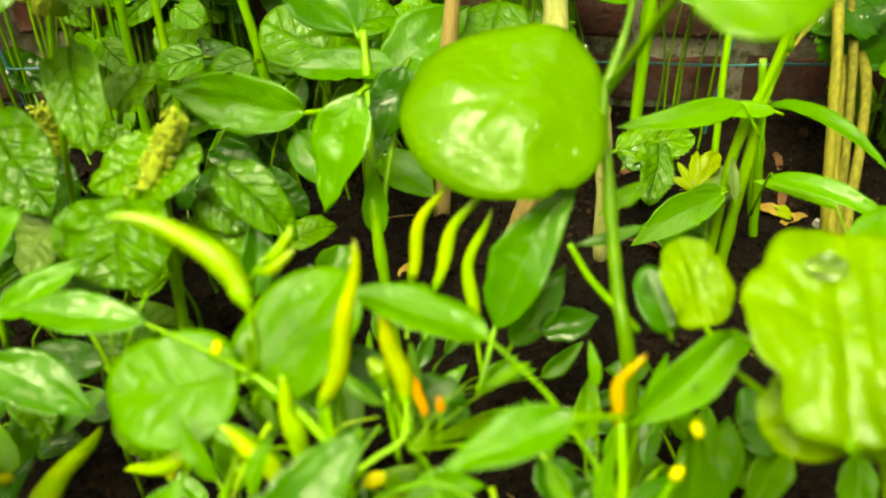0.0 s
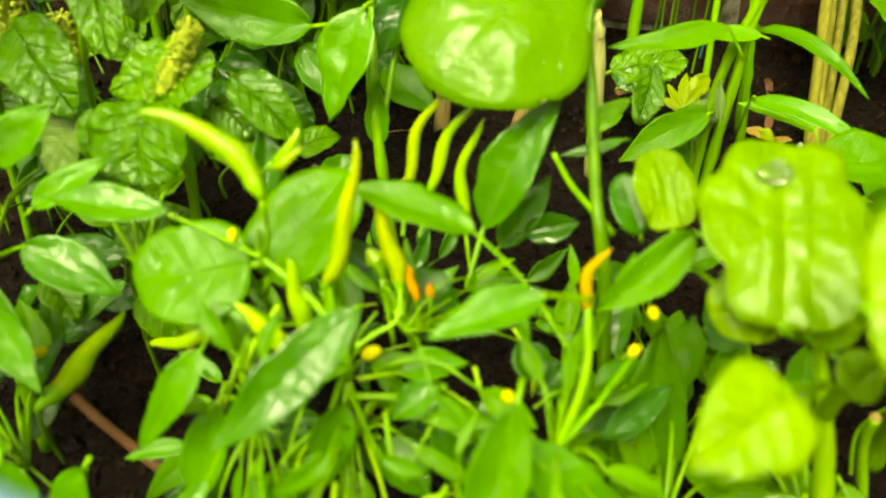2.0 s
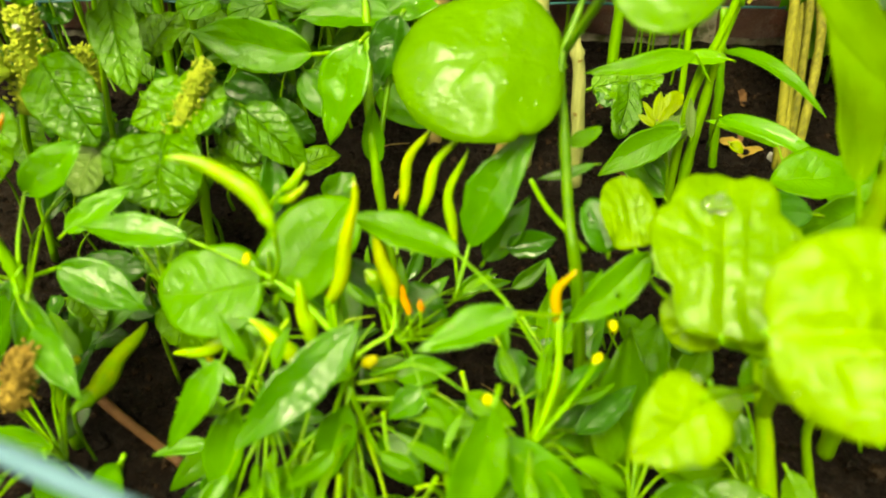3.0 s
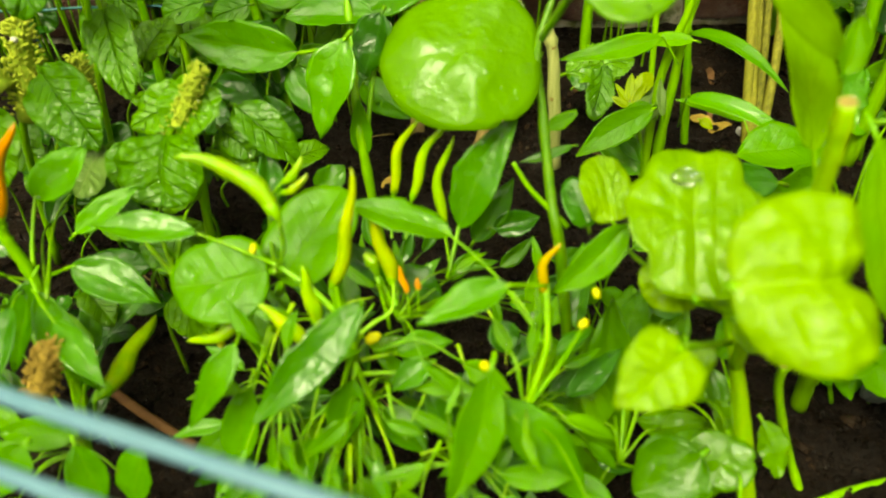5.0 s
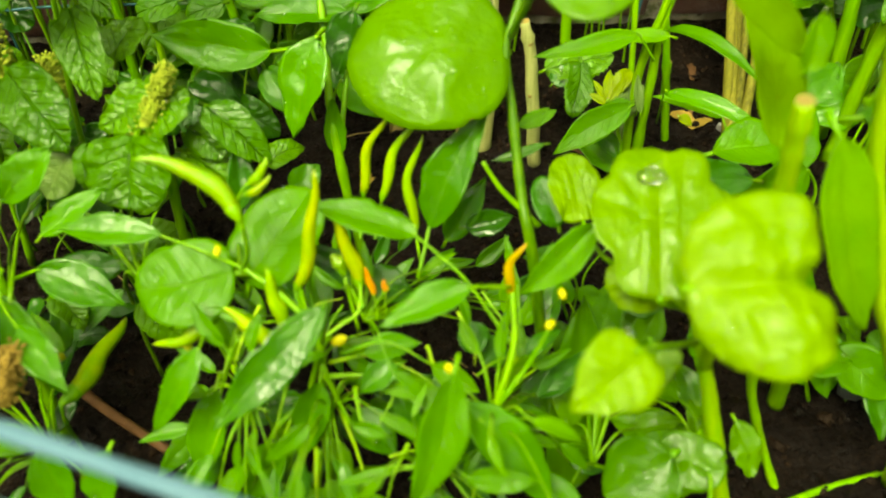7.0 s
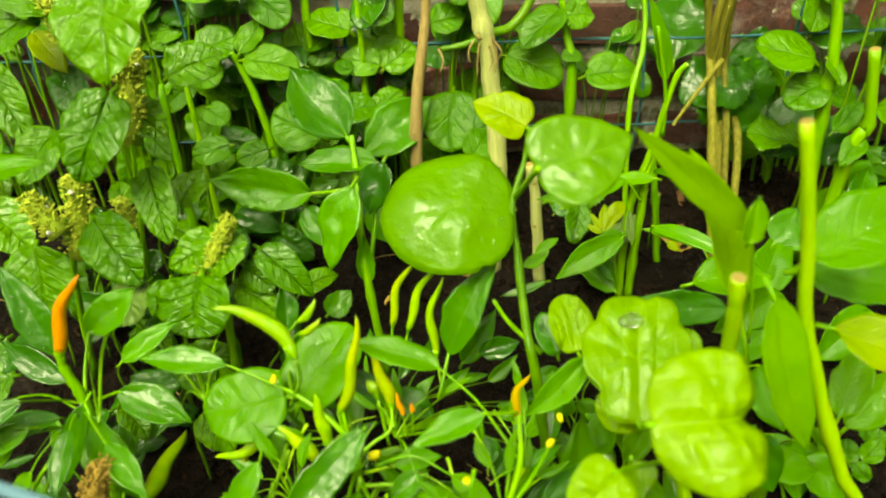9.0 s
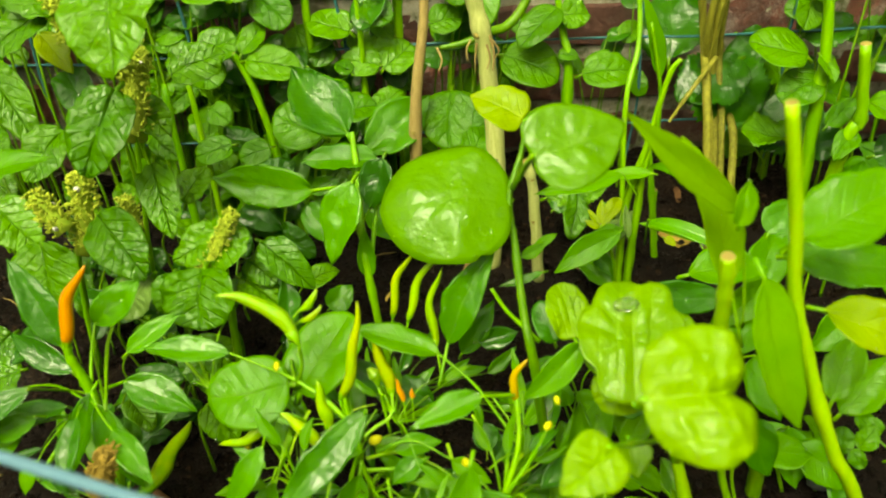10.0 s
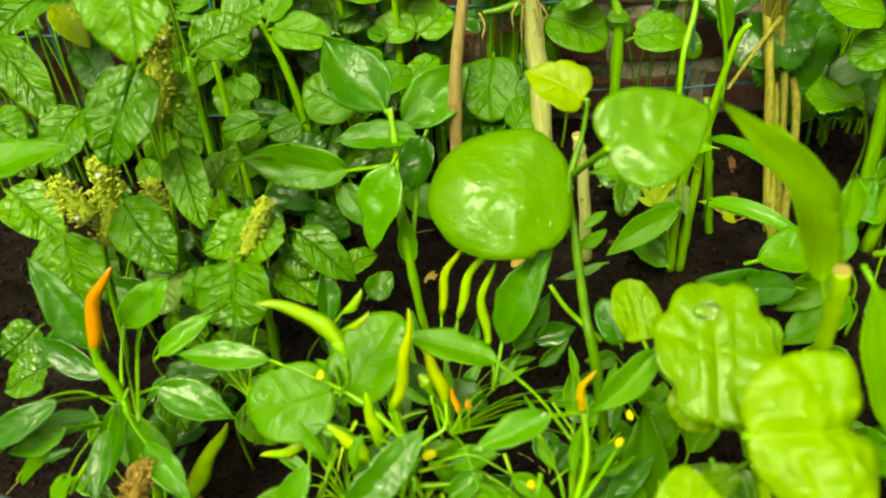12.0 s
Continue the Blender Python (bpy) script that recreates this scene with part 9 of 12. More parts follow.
leaf(ug6, "round", (0.0278, 0.7901, 0.2887), (0.0558, 0.7826, 0.278), 0.0274, "wall", 0.12, 1, stalk=[(0.0089, 0.795, 0.1812), (0.0097, 0.7948, 0.02)])
leaf(ug6, "round", (0.0701, 0.7788, 0.2638), (0.0533, 0.7581, 0.2441), 0.0254, "wall", 0.08, 19, stalk=[(0.0809, 0.7922, 0.1663), (0.0782, 0.7889, 0.02)])
leaf(ug6, "round", (0.0407, 0.795, 0.2478), (0.0334, 0.83, 0.275), 0.0374, "dark", 0.07, 23, stalk=[(0.0431, 0.7832, 0.1567), (0.0407, 0.7949, 0.02)])
leaf(ug6, "round", (0.0852, 0.7933, 0.3434), (0.0801, 0.7703, 0.3208), 0.0293, "wall", 0.09, -24, stalk=[(0.0887, 0.8093, 0.214), (0.0875, 0.8039, 0.02)])
leaf(ug6, "round", (-0.2052, 0.7942, 0.2495), (-0.2357, 0.7957, 0.2506), 0.0260, "dark", 0.12, 24, stalk=[(-0.1867, 0.7933, 0.1577), (-0.1889, 0.7934, 0.02)])
leaf(ug6, "round", (-0.258, 0.7984, 0.3175), (-0.2232, 0.7742, 0.2982), 0.0423, "wall", 0.21, -7, stalk=[(-0.2725, 0.8085, 0.1985), (-0.2697, 0.8065, 0.02)])
leaf(ug6, "round", (-0.227, 0.7782, 0.2455), (-0.1892, 0.7758, 0.2441), 0.0335, "wall", 0.25, 12, stalk=[(-0.2399, 0.779, 0.1553), (-0.2293, 0.7784, 0.02)])
leaf(ug6, "round", (-0.0536, 0.7764, 0.3153), (-0.0735, 0.7355, 0.2914), 0.0448, "dark", 0.20, 25, stalk=[(-0.0464, 0.7913, 0.1972), (-0.0486, 0.7866, 0.02)])
leaf(ug6, "round", (-0.0407, 0.7789, 0.361), (-0.0471, 0.7452, 0.3394), 0.0347, "wall", 0.26, 1, stalk=[(-0.0378, 0.7936, 0.2246), (-0.0392, 0.7863, 0.02)])
leaf(ug6, "round", (0.0397, 0.7781, 0.3158), (0.0587, 0.7997, 0.3425), 0.0329, "wall", 0.12, -8, stalk=[(0.0278, 0.7645, 0.1975), (0.0298, 0.7667, 0.02)])
leaf(ug6, "round", (-0.2322, 0.7797, 0.3181), (-0.2266, 0.8055, 0.3375), 0.0294, "wall", 0.06, -8, stalk=[(-0.2347, 0.7677, 0.1988), (-0.2323, 0.7791, 0.02)])
leaf(ug6, "round", (-0.1413, 0.7779, 0.2614), (-0.1143, 0.761, 0.2464), 0.0288, "wall", 0.16, 12, stalk=[(-0.1575, 0.7881, 0.1649), (-0.1565, 0.7874, 0.02)])
leaf(ug6, "round", (-0.1059, 0.7708, 0.2669), (-0.139, 0.7618, 0.2553), 0.0276, "wall", 0.26, 20, stalk=[(-0.0918, 0.7746, 0.1681), (-0.0995, 0.7725, 0.02)])
leaf(ug6, "round", (-0.2745, 0.7888, 0.2551), (-0.2624, 0.77, 0.229), 0.0327, "wall", 0.14, 5, stalk=[(-0.2822, 0.8005, 0.1611), (-0.2773, 0.793, 0.02)])
leaf(ug6, "round", (-0.0498, 0.7875, 0.2614), (-0.0436, 0.7678, 0.2412), 0.0276, "wall", 0.28, -15, stalk=[(-0.0555, 0.8055, 0.1649), (-0.0549, 0.8038, 0.02)])
leaf(ug6, "round", (-0.2328, 0.7813, 0.3601), (-0.2513, 0.7647, 0.3495), 0.0253, "dark", 0.14, 17, stalk=[(-0.2232, 0.7898, 0.2241), (-0.2312, 0.7826, 0.02)])
leaf(ug6, "round", (0.0349, 0.7973, 0.3495), (0.066, 0.7961, 0.3482), 0.0260, "dark", 0.12, 11, stalk=[(0.0188, 0.7979, 0.2177), (0.0246, 0.7977, 0.02)])
leaf(ug6, "round", (-0.2702, 0.7892, 0.3605), (-0.2989, 0.7786, 0.3501), 0.0247, "dark", 0.20, -3, stalk=[(-0.2559, 0.7944, 0.2243), (-0.2626, 0.792, 0.02)])
leaf(ug6, "round", (0.0376, 0.778, 0.3015), (0.0568, 0.7928, 0.3249), 0.0263, "dark", 0.21, 10, stalk=[(0.025, 0.7682, 0.1889), (0.0298, 0.7719, 0.02)])
leaf(ug6, "round", (0.0491, 0.7907, 0.3442), (0.0227, 0.8134, 0.3605), 0.0331, "dark", 0.23, 4, stalk=[(0.0595, 0.7817, 0.2145), (0.0524, 0.7878, 0.02)])
leaf(ug6, "round", (-0.2655, 0.7708, 0.3135), (-0.2261, 0.7621, 0.3075), 0.0322, "dark", 0.09, 18, stalk=[(-0.2813, 0.7744, 0.1961), (-0.2757, 0.7731, 0.02)])
leaf(ug6, "round", (-0.2594, 0.784, 0.3), (-0.2443, 0.8148, 0.318), 0.0300, "dark", 0.13, -27, stalk=[(-0.2659, 0.7708, 0.188), (-0.2624, 0.778, 0.02)])
leaf(ug6, "round", (0.0597, 0.7916, 0.2622), (0.0125, 0.7756, 0.2534), 0.0470, "dark", 0.10, -23, stalk=[(0.0781, 0.7978, 0.1653), (0.0772, 0.7975, 0.02)])
leaf(ug6, "round", (-0.0843, 0.7861, 0.2624), (-0.0556, 0.7521, 0.2407), 0.0415, "wall", 0.27, -12, stalk=[(-0.0959, 0.7998, 0.1654), (-0.094, 0.7975, 0.02)])
leaf(ug6, "round", (-0.275, 0.785, 0.3484), (-0.3081, 0.7694, 0.3237), 0.0404, "dark", 0.25, -8, stalk=[(-0.2626, 0.7908, 0.217), (-0.2712, 0.7867, 0.02)])
leaf(ug6, "round", (-0.2627, 0.7756, 0.3553), (-0.2667, 0.7909, 0.3774), 0.0216, "dark", 0.16, -7, stalk=[(-0.2584, 0.7596, 0.2212), (-0.2597, 0.7644, 0.02)])
leaf(ug6, "round", (-0.13, 0.7962, 0.2464), (-0.1635, 0.8195, 0.2613), 0.0347, "dark", 0.23, 10, stalk=[(-0.1147, 0.7857, 0.1558), (-0.1166, 0.787, 0.02)])
leaf(ug6, "round", (-0.1527, 0.7876, 0.2749), (-0.1347, 0.7538, 0.2456), 0.0367, "wall", 0.25, -6, stalk=[(-0.1589, 0.7993, 0.1729), (-0.1541, 0.7903, 0.02)])
leaf(ug6, "round", (0.051, 0.7528, 0.1145), (0.0631, 0.7814, 0.1382), 0.0363, "wall", 0.22, -24, stalk=[(0.0434, 0.7349, 0.0767), (0.0437, 0.7356, 0.02)])
leaf(ug6, "round", (-0.0449, 0.785, 0.2289), (-0.0285, 0.7593, 0.204), 0.0296, "dark", 0.12, 26, stalk=[(-0.053, 0.7977, 0.1453), (-0.049, 0.7914, 0.02)])
leaf(ug6, "round", (-0.1276, 0.775, 0.2188), (-0.1524, 0.7424, 0.1865), 0.0477, "wall", 0.08, -26, stalk=[(-0.1182, 0.7874, 0.1393), (-0.1222, 0.7822, 0.02)])
leaf(ug6, "round", (-0.0861, 0.7954, 0.1825), (-0.0819, 0.828, 0.2104), 0.0358, "dark", 0.26, -15, stalk=[(-0.0883, 0.7791, 0.1175), (-0.0876, 0.7843, 0.02)])
leaf(ug6, "round", (-0.0937, 0.7824, 0.2522), (-0.0571, 0.7994, 0.264), 0.0311, "dark", 0.08, -11, stalk=[(-0.1098, 0.775, 0.1593), (-0.1067, 0.7764, 0.02)])
leaf(ug6, "round", (-0.2878, 0.7955, 0.1367), (-0.3244, 0.7928, 0.1335), 0.0274, "wall", 0.09, 1, stalk=[(-0.2747, 0.7964, 0.09), (-0.285, 0.7957, 0.02)])
leaf(ug6, "round", (0.072, 0.7278, 0.1572), (0.0728, 0.7093, 0.1286), 0.0310, "wall", 0.27, -5, stalk=[(0.0712, 0.7446, 0.1023), (0.0714, 0.7398, 0.02)])
leaf(ug6, "round", (-0.0202, 0.7784, 0.1893), (-0.0309, 0.7981, 0.2118), 0.0270, "wall", 0.15, -12, stalk=[(-0.0122, 0.7637, 0.1216), (-0.0146, 0.7681, 0.02)])
leaf(ug6, "round", (-0.2029, 0.7594, 0.1541), (-0.161, 0.7403, 0.1373), 0.0383, "wall", 0.17, 0, stalk=[(-0.2191, 0.7667, 0.1005), (-0.216, 0.7653, 0.02)])
leaf(ug6, "round", (-0.2623, 0.7732, 0.1861), (-0.2652, 0.7217, 0.1598), 0.0557, "wall", 0.24, 6, stalk=[(-0.2616, 0.7868, 0.1197), (-0.2621, 0.7773, 0.02)])
leaf(ug6, "round", (-0.1449, 0.7741, 0.1901), (-0.1934, 0.7857, 0.2051), 0.0411, "dark", 0.09, -2, stalk=[(-0.1276, 0.77, 0.122), (-0.131, 0.7708, 0.02)])
leaf(ug6, "round", (-0.2689, 0.7794, 0.2053), (-0.3034, 0.7776, 0.2025), 0.0267, "dark", 0.14, -4, stalk=[(-0.2539, 0.7802, 0.1312), (-0.2614, 0.7798, 0.02)])
leaf(ug6, "round", (0.0355, 0.7165, 0.1356), (-0.0045, 0.6981, 0.1197), 0.0360, "dark", 0.27, 16, stalk=[(0.0536, 0.7249, 0.0893), (0.0535, 0.7248, 0.02)])
leaf(ug6, "round", (-0.0666, 0.7246, 0.1472), (-0.0682, 0.7603, 0.1664), 0.0379, "dark", 0.11, 16, stalk=[(-0.0659, 0.7088, 0.0963), (-0.0661, 0.7151, 0.02)])
leaf(ug6, "round", (-0.1315, 0.7003, 0.1576), (-0.1039, 0.733, 0.1813), 0.0375, "wall", 0.18, -16, stalk=[(-0.141, 0.689, 0.1025), (-0.1359, 0.6951, 0.02)])
leaf(ug6, "round", (-0.0141, 0.717, 0.1578), (-0.0077, 0.6867, 0.1254), 0.0421, "wall", 0.11, -6, stalk=[(-0.0166, 0.7288, 0.1027), (-0.0142, 0.7172, 0.02)])
leaf(ug6, "round", (-0.0644, 0.8, 0.2271), (-0.0431, 0.8241, 0.2399), 0.0270, "wall", 0.06, -22, stalk=[(-0.0761, 0.7867, 0.1443), (-0.0738, 0.7893, 0.02)])
leaf(ug6, "round", (0.0313, 0.6884, 0.1676), (0.0217, 0.6658, 0.1447), 0.0328, "dark", 0.08, 19, stalk=[(0.0361, 0.6996, 0.1086), (0.0315, 0.6888, 0.02)])
leaf(ug6, "round", (-0.0547, 0.7954, 0.2357), (-0.1015, 0.8085, 0.2466), 0.0393, "wall", 0.09, 12, stalk=[(-0.0388, 0.7909, 0.1494), (-0.0437, 0.7923, 0.02)])
leaf(ug6, "round", (-0.0886, 0.7401, 0.155), (-0.0467, 0.7553, 0.1674), 0.0373, "dark", 0.14, -22, stalk=[(-0.1023, 0.7351, 0.101), (-0.0948, 0.7378, 0.02)])
leaf(ug6, "round", (-0.0238, 0.7767, 0.2171), (-0.0477, 0.8062, 0.2446), 0.0394, "dark", 0.12, -22, stalk=[(-0.0131, 0.7635, 0.1383), (-0.016, 0.767, 0.02)])
leaf(ug6, "round", (-0.2298, 0.7959, 0.1219), (-0.1892, 0.8179, 0.1413), 0.0405, "dark", 0.28, -3, stalk=[(-0.2459, 0.7872, 0.0811), (-0.2437, 0.7884, 0.02)])
leaf(ug6, "round", (-0.2128, 0.7864, 0.2539), (-0.1899, 0.7628, 0.2159), 0.0425, "wall", 0.27, -5, stalk=[(-0.2259, 0.7999, 0.1604), (-0.2246, 0.7986, 0.02)])
leaf(ug6, "round", (0.0421, 0.7881, 0.1755), (0.0274, 0.7596, 0.1543), 0.0327, "wall", 0.19, 28, stalk=[(0.0483, 0.8003, 0.1133), (0.044, 0.7917, 0.02)])
leaf(ug6, "round", (-0.0028, 0.7749, 0.24), (0.0283, 0.7641, 0.2324), 0.0327, "dark", 0.18, 5, stalk=[(-0.0142, 0.7789, 0.152), (-0.003, 0.775, 0.02)])
leaf(ug6, "round", (0.0621, 0.7887, 0.1911), (0.1052, 0.7734, 0.1776), 0.0394, "wall", 0.22, 17, stalk=[(0.0463, 0.7943, 0.1227), (0.0508, 0.7927, 0.02)])
leaf(ug6, "round", (-0.1433, 0.7986, 0.1911), (-0.0884, 0.8007, 0.1923), 0.0491, "wall", 0.26, 18, stalk=[(-0.1625, 0.7979, 0.1227), (-0.1612, 0.798, 0.02)])
leaf(ug6, "round", (-0.0701, 0.7815, 0.2212), (-0.0828, 0.7567, 0.1948), 0.0331, "dark", 0.18, 23, stalk=[(-0.0626, 0.7962, 0.1407), (-0.0649, 0.7916, 0.02)])
leaf(ug6, "round", (-0.1474, 0.7479, 0.1481), (-0.1899, 0.7632, 0.1561), 0.0404, "wall", 0.20, 2, stalk=[(-0.1308, 0.7419, 0.0969), (-0.1341, 0.7431, 0.02)])
leaf(ug6, "round", (0.0468, 0.7763, 0.163), (0.077, 0.7894, 0.1837), 0.0345, "dark", 0.10, -7, stalk=[(0.0342, 0.7708, 0.1058), (0.0427, 0.7745, 0.02)])
leaf(ug6, "round", (-0.1552, 0.7714, 0.1808), (-0.1756, 0.736, 0.1581), 0.0451, "wall", 0.17, -6, stalk=[(-0.1478, 0.7842, 0.1165), (-0.1517, 0.7774, 0.02)])
leaf(ug6, "round", (0.043, 0.7941, 0.1648), (0.0518, 0.8162, 0.2002), 0.0337, "wall", 0.27, -19, stalk=[(0.0361, 0.7767, 0.1069), (0.0368, 0.7785, 0.02)])
leaf(ug6, "round", (-0.2984, 0.7953, 0.1875), (-0.2472, 0.7823, 0.1697), 0.0446, "dark", 0.18, -21, stalk=[(-0.3163, 0.7999, 0.1205), (-0.314, 0.7993, 0.02)])
leaf(ug6, "round", (-0.0307, 0.7718, 0.2049), (-0.0068, 0.8139, 0.231), 0.0430, "wall", 0.25, 18, stalk=[(-0.0371, 0.7607, 0.1309), (-0.0317, 0.7701, 0.02)])
leaf(ug6, "round", (-0.1513, 0.74, 0.1688), (-0.127, 0.7654, 0.196), 0.0416, "dark", 0.12, 10, stalk=[(-0.1634, 0.7274, 0.1093), (-0.1608, 0.7301, 0.02)])
leaf(ug6, "round", (-0.1216, 0.7959, 0.1662), (-0.1214, 0.7598, 0.1449), 0.0398, "wall", 0.21, 10, stalk=[(-0.1217, 0.8089, 0.1077), (-0.1217, 0.7984, 0.02)])
leaf(ug6, "round", (-0.2445, 0.7769, 0.2165), (-0.2121, 0.7597, 0.2009), 0.0371, "wall", 0.07, -8, stalk=[(-0.2614, 0.7858, 0.1379), (-0.2601, 0.7851, 0.02)])
leaf(ug6, "round", (-0.1984, 0.7975, 0.2498), (-0.1568, 0.7802, 0.2292), 0.0442, "dark", 0.14, -3, stalk=[(-0.2097, 0.8022, 0.1579), (-0.199, 0.7977, 0.02)])
leaf(ug6, "round", (0.0292, 0.784, 0.2438), (0.0199, 0.8272, 0.274), 0.0404, "wall", 0.12, -12, stalk=[(0.033, 0.7665, 0.1543), (0.0323, 0.7696, 0.02)])
leaf(ug6, "round", (-0.1043, 0.7856, 0.2116), (-0.0779, 0.8045, 0.2307), 0.0361, "dark", 0.15, 4, stalk=[(-0.1197, 0.7746, 0.135), (-0.1183, 0.7755, 0.02)])
leaf(ug6, "round", (-0.2307, 0.721, 0.1515), (-0.2648, 0.7221, 0.1529), 0.0284, "dark", 0.16, -7, stalk=[(-0.212, 0.7205, 0.0989), (-0.2139, 0.7205, 0.02)])
leaf(ug6, "round", (-0.2703, 0.7723, 0.2245), (-0.2946, 0.7947, 0.2409), 0.0296, "dark", 0.12, -3, stalk=[(-0.2587, 0.7616, 0.1427), (-0.2634, 0.766, 0.02)])
leaf(ug6, "round", (-0.0824, 0.7958, 0.211), (-0.1376, 0.7908, 0.2083), 0.0491, "dark", 0.15, 27, stalk=[(-0.0703, 0.7969, 0.1346), (-0.0819, 0.7959, 0.02)])
leaf(ug6, "round", (-0.1223, 0.7774, 0.1465), (-0.1014, 0.8034, 0.17), 0.0337, "wall", 0.23, 13, stalk=[(-0.1302, 0.7675, 0.0959), (-0.1234, 0.776, 0.02)])
leaf(ug6, "round", (-0.1066, 0.7733, 0.2545), (-0.1404, 0.7546, 0.2445), 0.0353, "wall", 0.07, -24, stalk=[(-0.0924, 0.7811, 0.1607), (-0.0975, 0.7783, 0.02)])
leaf(ug6, "round", (-0.0644, 0.7875, 0.1565), (-0.1154, 0.772, 0.1364), 0.0548, "dark", 0.17, -4, stalk=[(-0.051, 0.7915, 0.1019), (-0.0596, 0.7889, 0.02)])
leaf(ug6, "round", (-0.268, 0.7938, 0.1876), (-0.224, 0.7956, 0.1905), 0.0337, "wall", 0.23, 22, stalk=[(-0.2818, 0.7932, 0.1206), (-0.2727, 0.7936, 0.02)])
leaf(ug6, "round", (-0.2232, 0.798, 0.1713), (-0.2698, 0.8076, 0.1782), 0.0432, "wall", 0.26, 18, stalk=[(-0.2091, 0.7951, 0.1108), (-0.2173, 0.7968, 0.02)])
leaf(ug6, "round", (0.0507, 0.7854, 0.1108), (0.0571, 0.7608, 0.0722), 0.0421, "dark", 0.11, -3, stalk=[(0.0471, 0.7988, 0.0745), (0.0495, 0.7899, 0.02)])
leaf(ug6, "round", (-0.0764, 0.7896, 0.1724), (-0.1278, 0.7779, 0.1651), 0.0465, "dark", 0.14, 3, stalk=[(-0.0632, 0.7926, 0.1114), (-0.0727, 0.7904, 0.02)])
leaf(ug6, "ovate", (-0.1422, 0.6749, 0.1132), (-0.1083, 0.6823, 0.1248), 0.0233, "chili", 0.17, 19, stalk=[(-0.1567, 0.6718, 0.0759), (-0.1491, 0.6734, 0.02)])
leaf(ug6, "ovate", (-0.154, 0.6997, 0.0855), (-0.1846, 0.7283, 0.1003), 0.0241, "dark", 0.06, -13, stalk=[(-0.1445, 0.6909, 0.0593), (-0.1523, 0.6981, 0.02)])
leaf(ug6, "ovate", (-0.068, 0.7813, 0.1013), (-0.0555, 0.8181, 0.1229), 0.0237, "chili", 0.23, -2, stalk=[(-0.0742, 0.7629, 0.0688), (-0.074, 0.7637, 0.02)])
leaf(ug6, "ovate", (-0.0948, 0.7576, 0.118), (-0.1299, 0.7114, 0.0917), 0.0348, "wall", 0.27, -21, stalk=[(-0.0835, 0.7726, 0.0788), (-0.0846, 0.7711, 0.02)])
leaf(ug6, "ovate", (-0.0978, 0.6628, 0.1175), (-0.058, 0.6465, 0.0943), 0.0318, "dark", 0.12, 10, stalk=[(-0.1119, 0.6685, 0.0785), (-0.1054, 0.6659, 0.02)])
leaf(ug6, "ovate", (-0.1904, 0.6788, 0.1082), (-0.2353, 0.6526, 0.0845), 0.0375, "chili", 0.18, -27, stalk=[(-0.1767, 0.6868, 0.0729), (-0.182, 0.6837, 0.02)])
leaf(ug6, "ovate", (-0.2177, 0.7025, 0.1185), (-0.2642, 0.6821, 0.1076), 0.0354, "chili", 0.21, 13, stalk=[(-0.2023, 0.7092, 0.0791), (-0.2066, 0.7073, 0.02)])
leaf(ug6, "ovate", (-0.2285, 0.7541, 0.1089), (-0.2694, 0.7721, 0.1294), 0.0253, "dark", 0.11, -26, stalk=[(-0.2165, 0.7488, 0.0733), (-0.226, 0.753, 0.02)])
leaf(ug6, "ovate", (-0.1591, 0.7075, 0.1139), (-0.1338, 0.681, 0.0946), 0.0254, "chili", 0.15, 25, stalk=[(-0.1674, 0.7161, 0.0763), (-0.1591, 0.7075, 0.02)])
leaf(ug6, "ovate", (-0.0718, 0.6242, 0.1172), (-0.0255, 0.5922, 0.098), 0.0381, "chili", 0.21, -0, stalk=[(-0.0849, 0.6333, 0.0783), (-0.0798, 0.6298, 0.02)])
leaf(ug6, "ovate", (-0.1926, 0.6866, 0.0876), (-0.1888, 0.6541, 0.0635), 0.0249, "dark", 0.17, 1, stalk=[(-0.1949, 0.7064, 0.0606), (-0.1949, 0.7062, 0.02)])
leaf(ug6, "ovate", (-0.2266, 0.6883, 0.1055), (-0.233, 0.7218, 0.1426), 0.0323, "chili", 0.18, 5, stalk=[(-0.2232, 0.6704, 0.0713), (-0.2237, 0.673, 0.02)])
leaf(ug6, "ovate", (-0.167, 0.6728, 0.1187), (-0.1459, 0.7005, 0.1574), 0.0285, "chili", 0.22, 14, stalk=[(-0.1773, 0.6591, 0.0792), (-0.1748, 0.6625, 0.02)])
leaf(ug6, "ovate", (-0.0725, 0.6982, 0.1054), (-0.1244, 0.6984, 0.1056), 0.0277, "wall", 0.15, -4, stalk=[(-0.056, 0.6981, 0.0712), (-0.0612, 0.6981, 0.02)])
leaf(ug6, "ovate", (-0.2141, 0.6345, 0.0837), (-0.2205, 0.6577, 0.1052), 0.0199, "wall", 0.11, -27, stalk=[(-0.209, 0.6162, 0.0582), (-0.2094, 0.6177, 0.02)])
leaf(ug6, "ovate", (-0.17, 0.7407, 0.0635), (-0.1911, 0.7019, 0.0415), 0.0325, "chili", 0.11, 11, stalk=[(-0.1613, 0.7568, 0.0461), (-0.1624, 0.7547, 0.02)])
leaf(ug6, "ovate", (-0.0897, 0.6941, 0.1118), (-0.0772, 0.7288, 0.1322), 0.0224, "wall", 0.28, 12, stalk=[(-0.0951, 0.6794, 0.0751), (-0.0928, 0.6855, 0.02)])
leaf(ug6, "ovate", (-0.2243, 0.6476, 0.1085), (-0.175, 0.6287, 0.0948), 0.0325, "dark", 0.26, 7, stalk=[(-0.2363, 0.6522, 0.0731), (-0.2262, 0.6483, 0.02)])
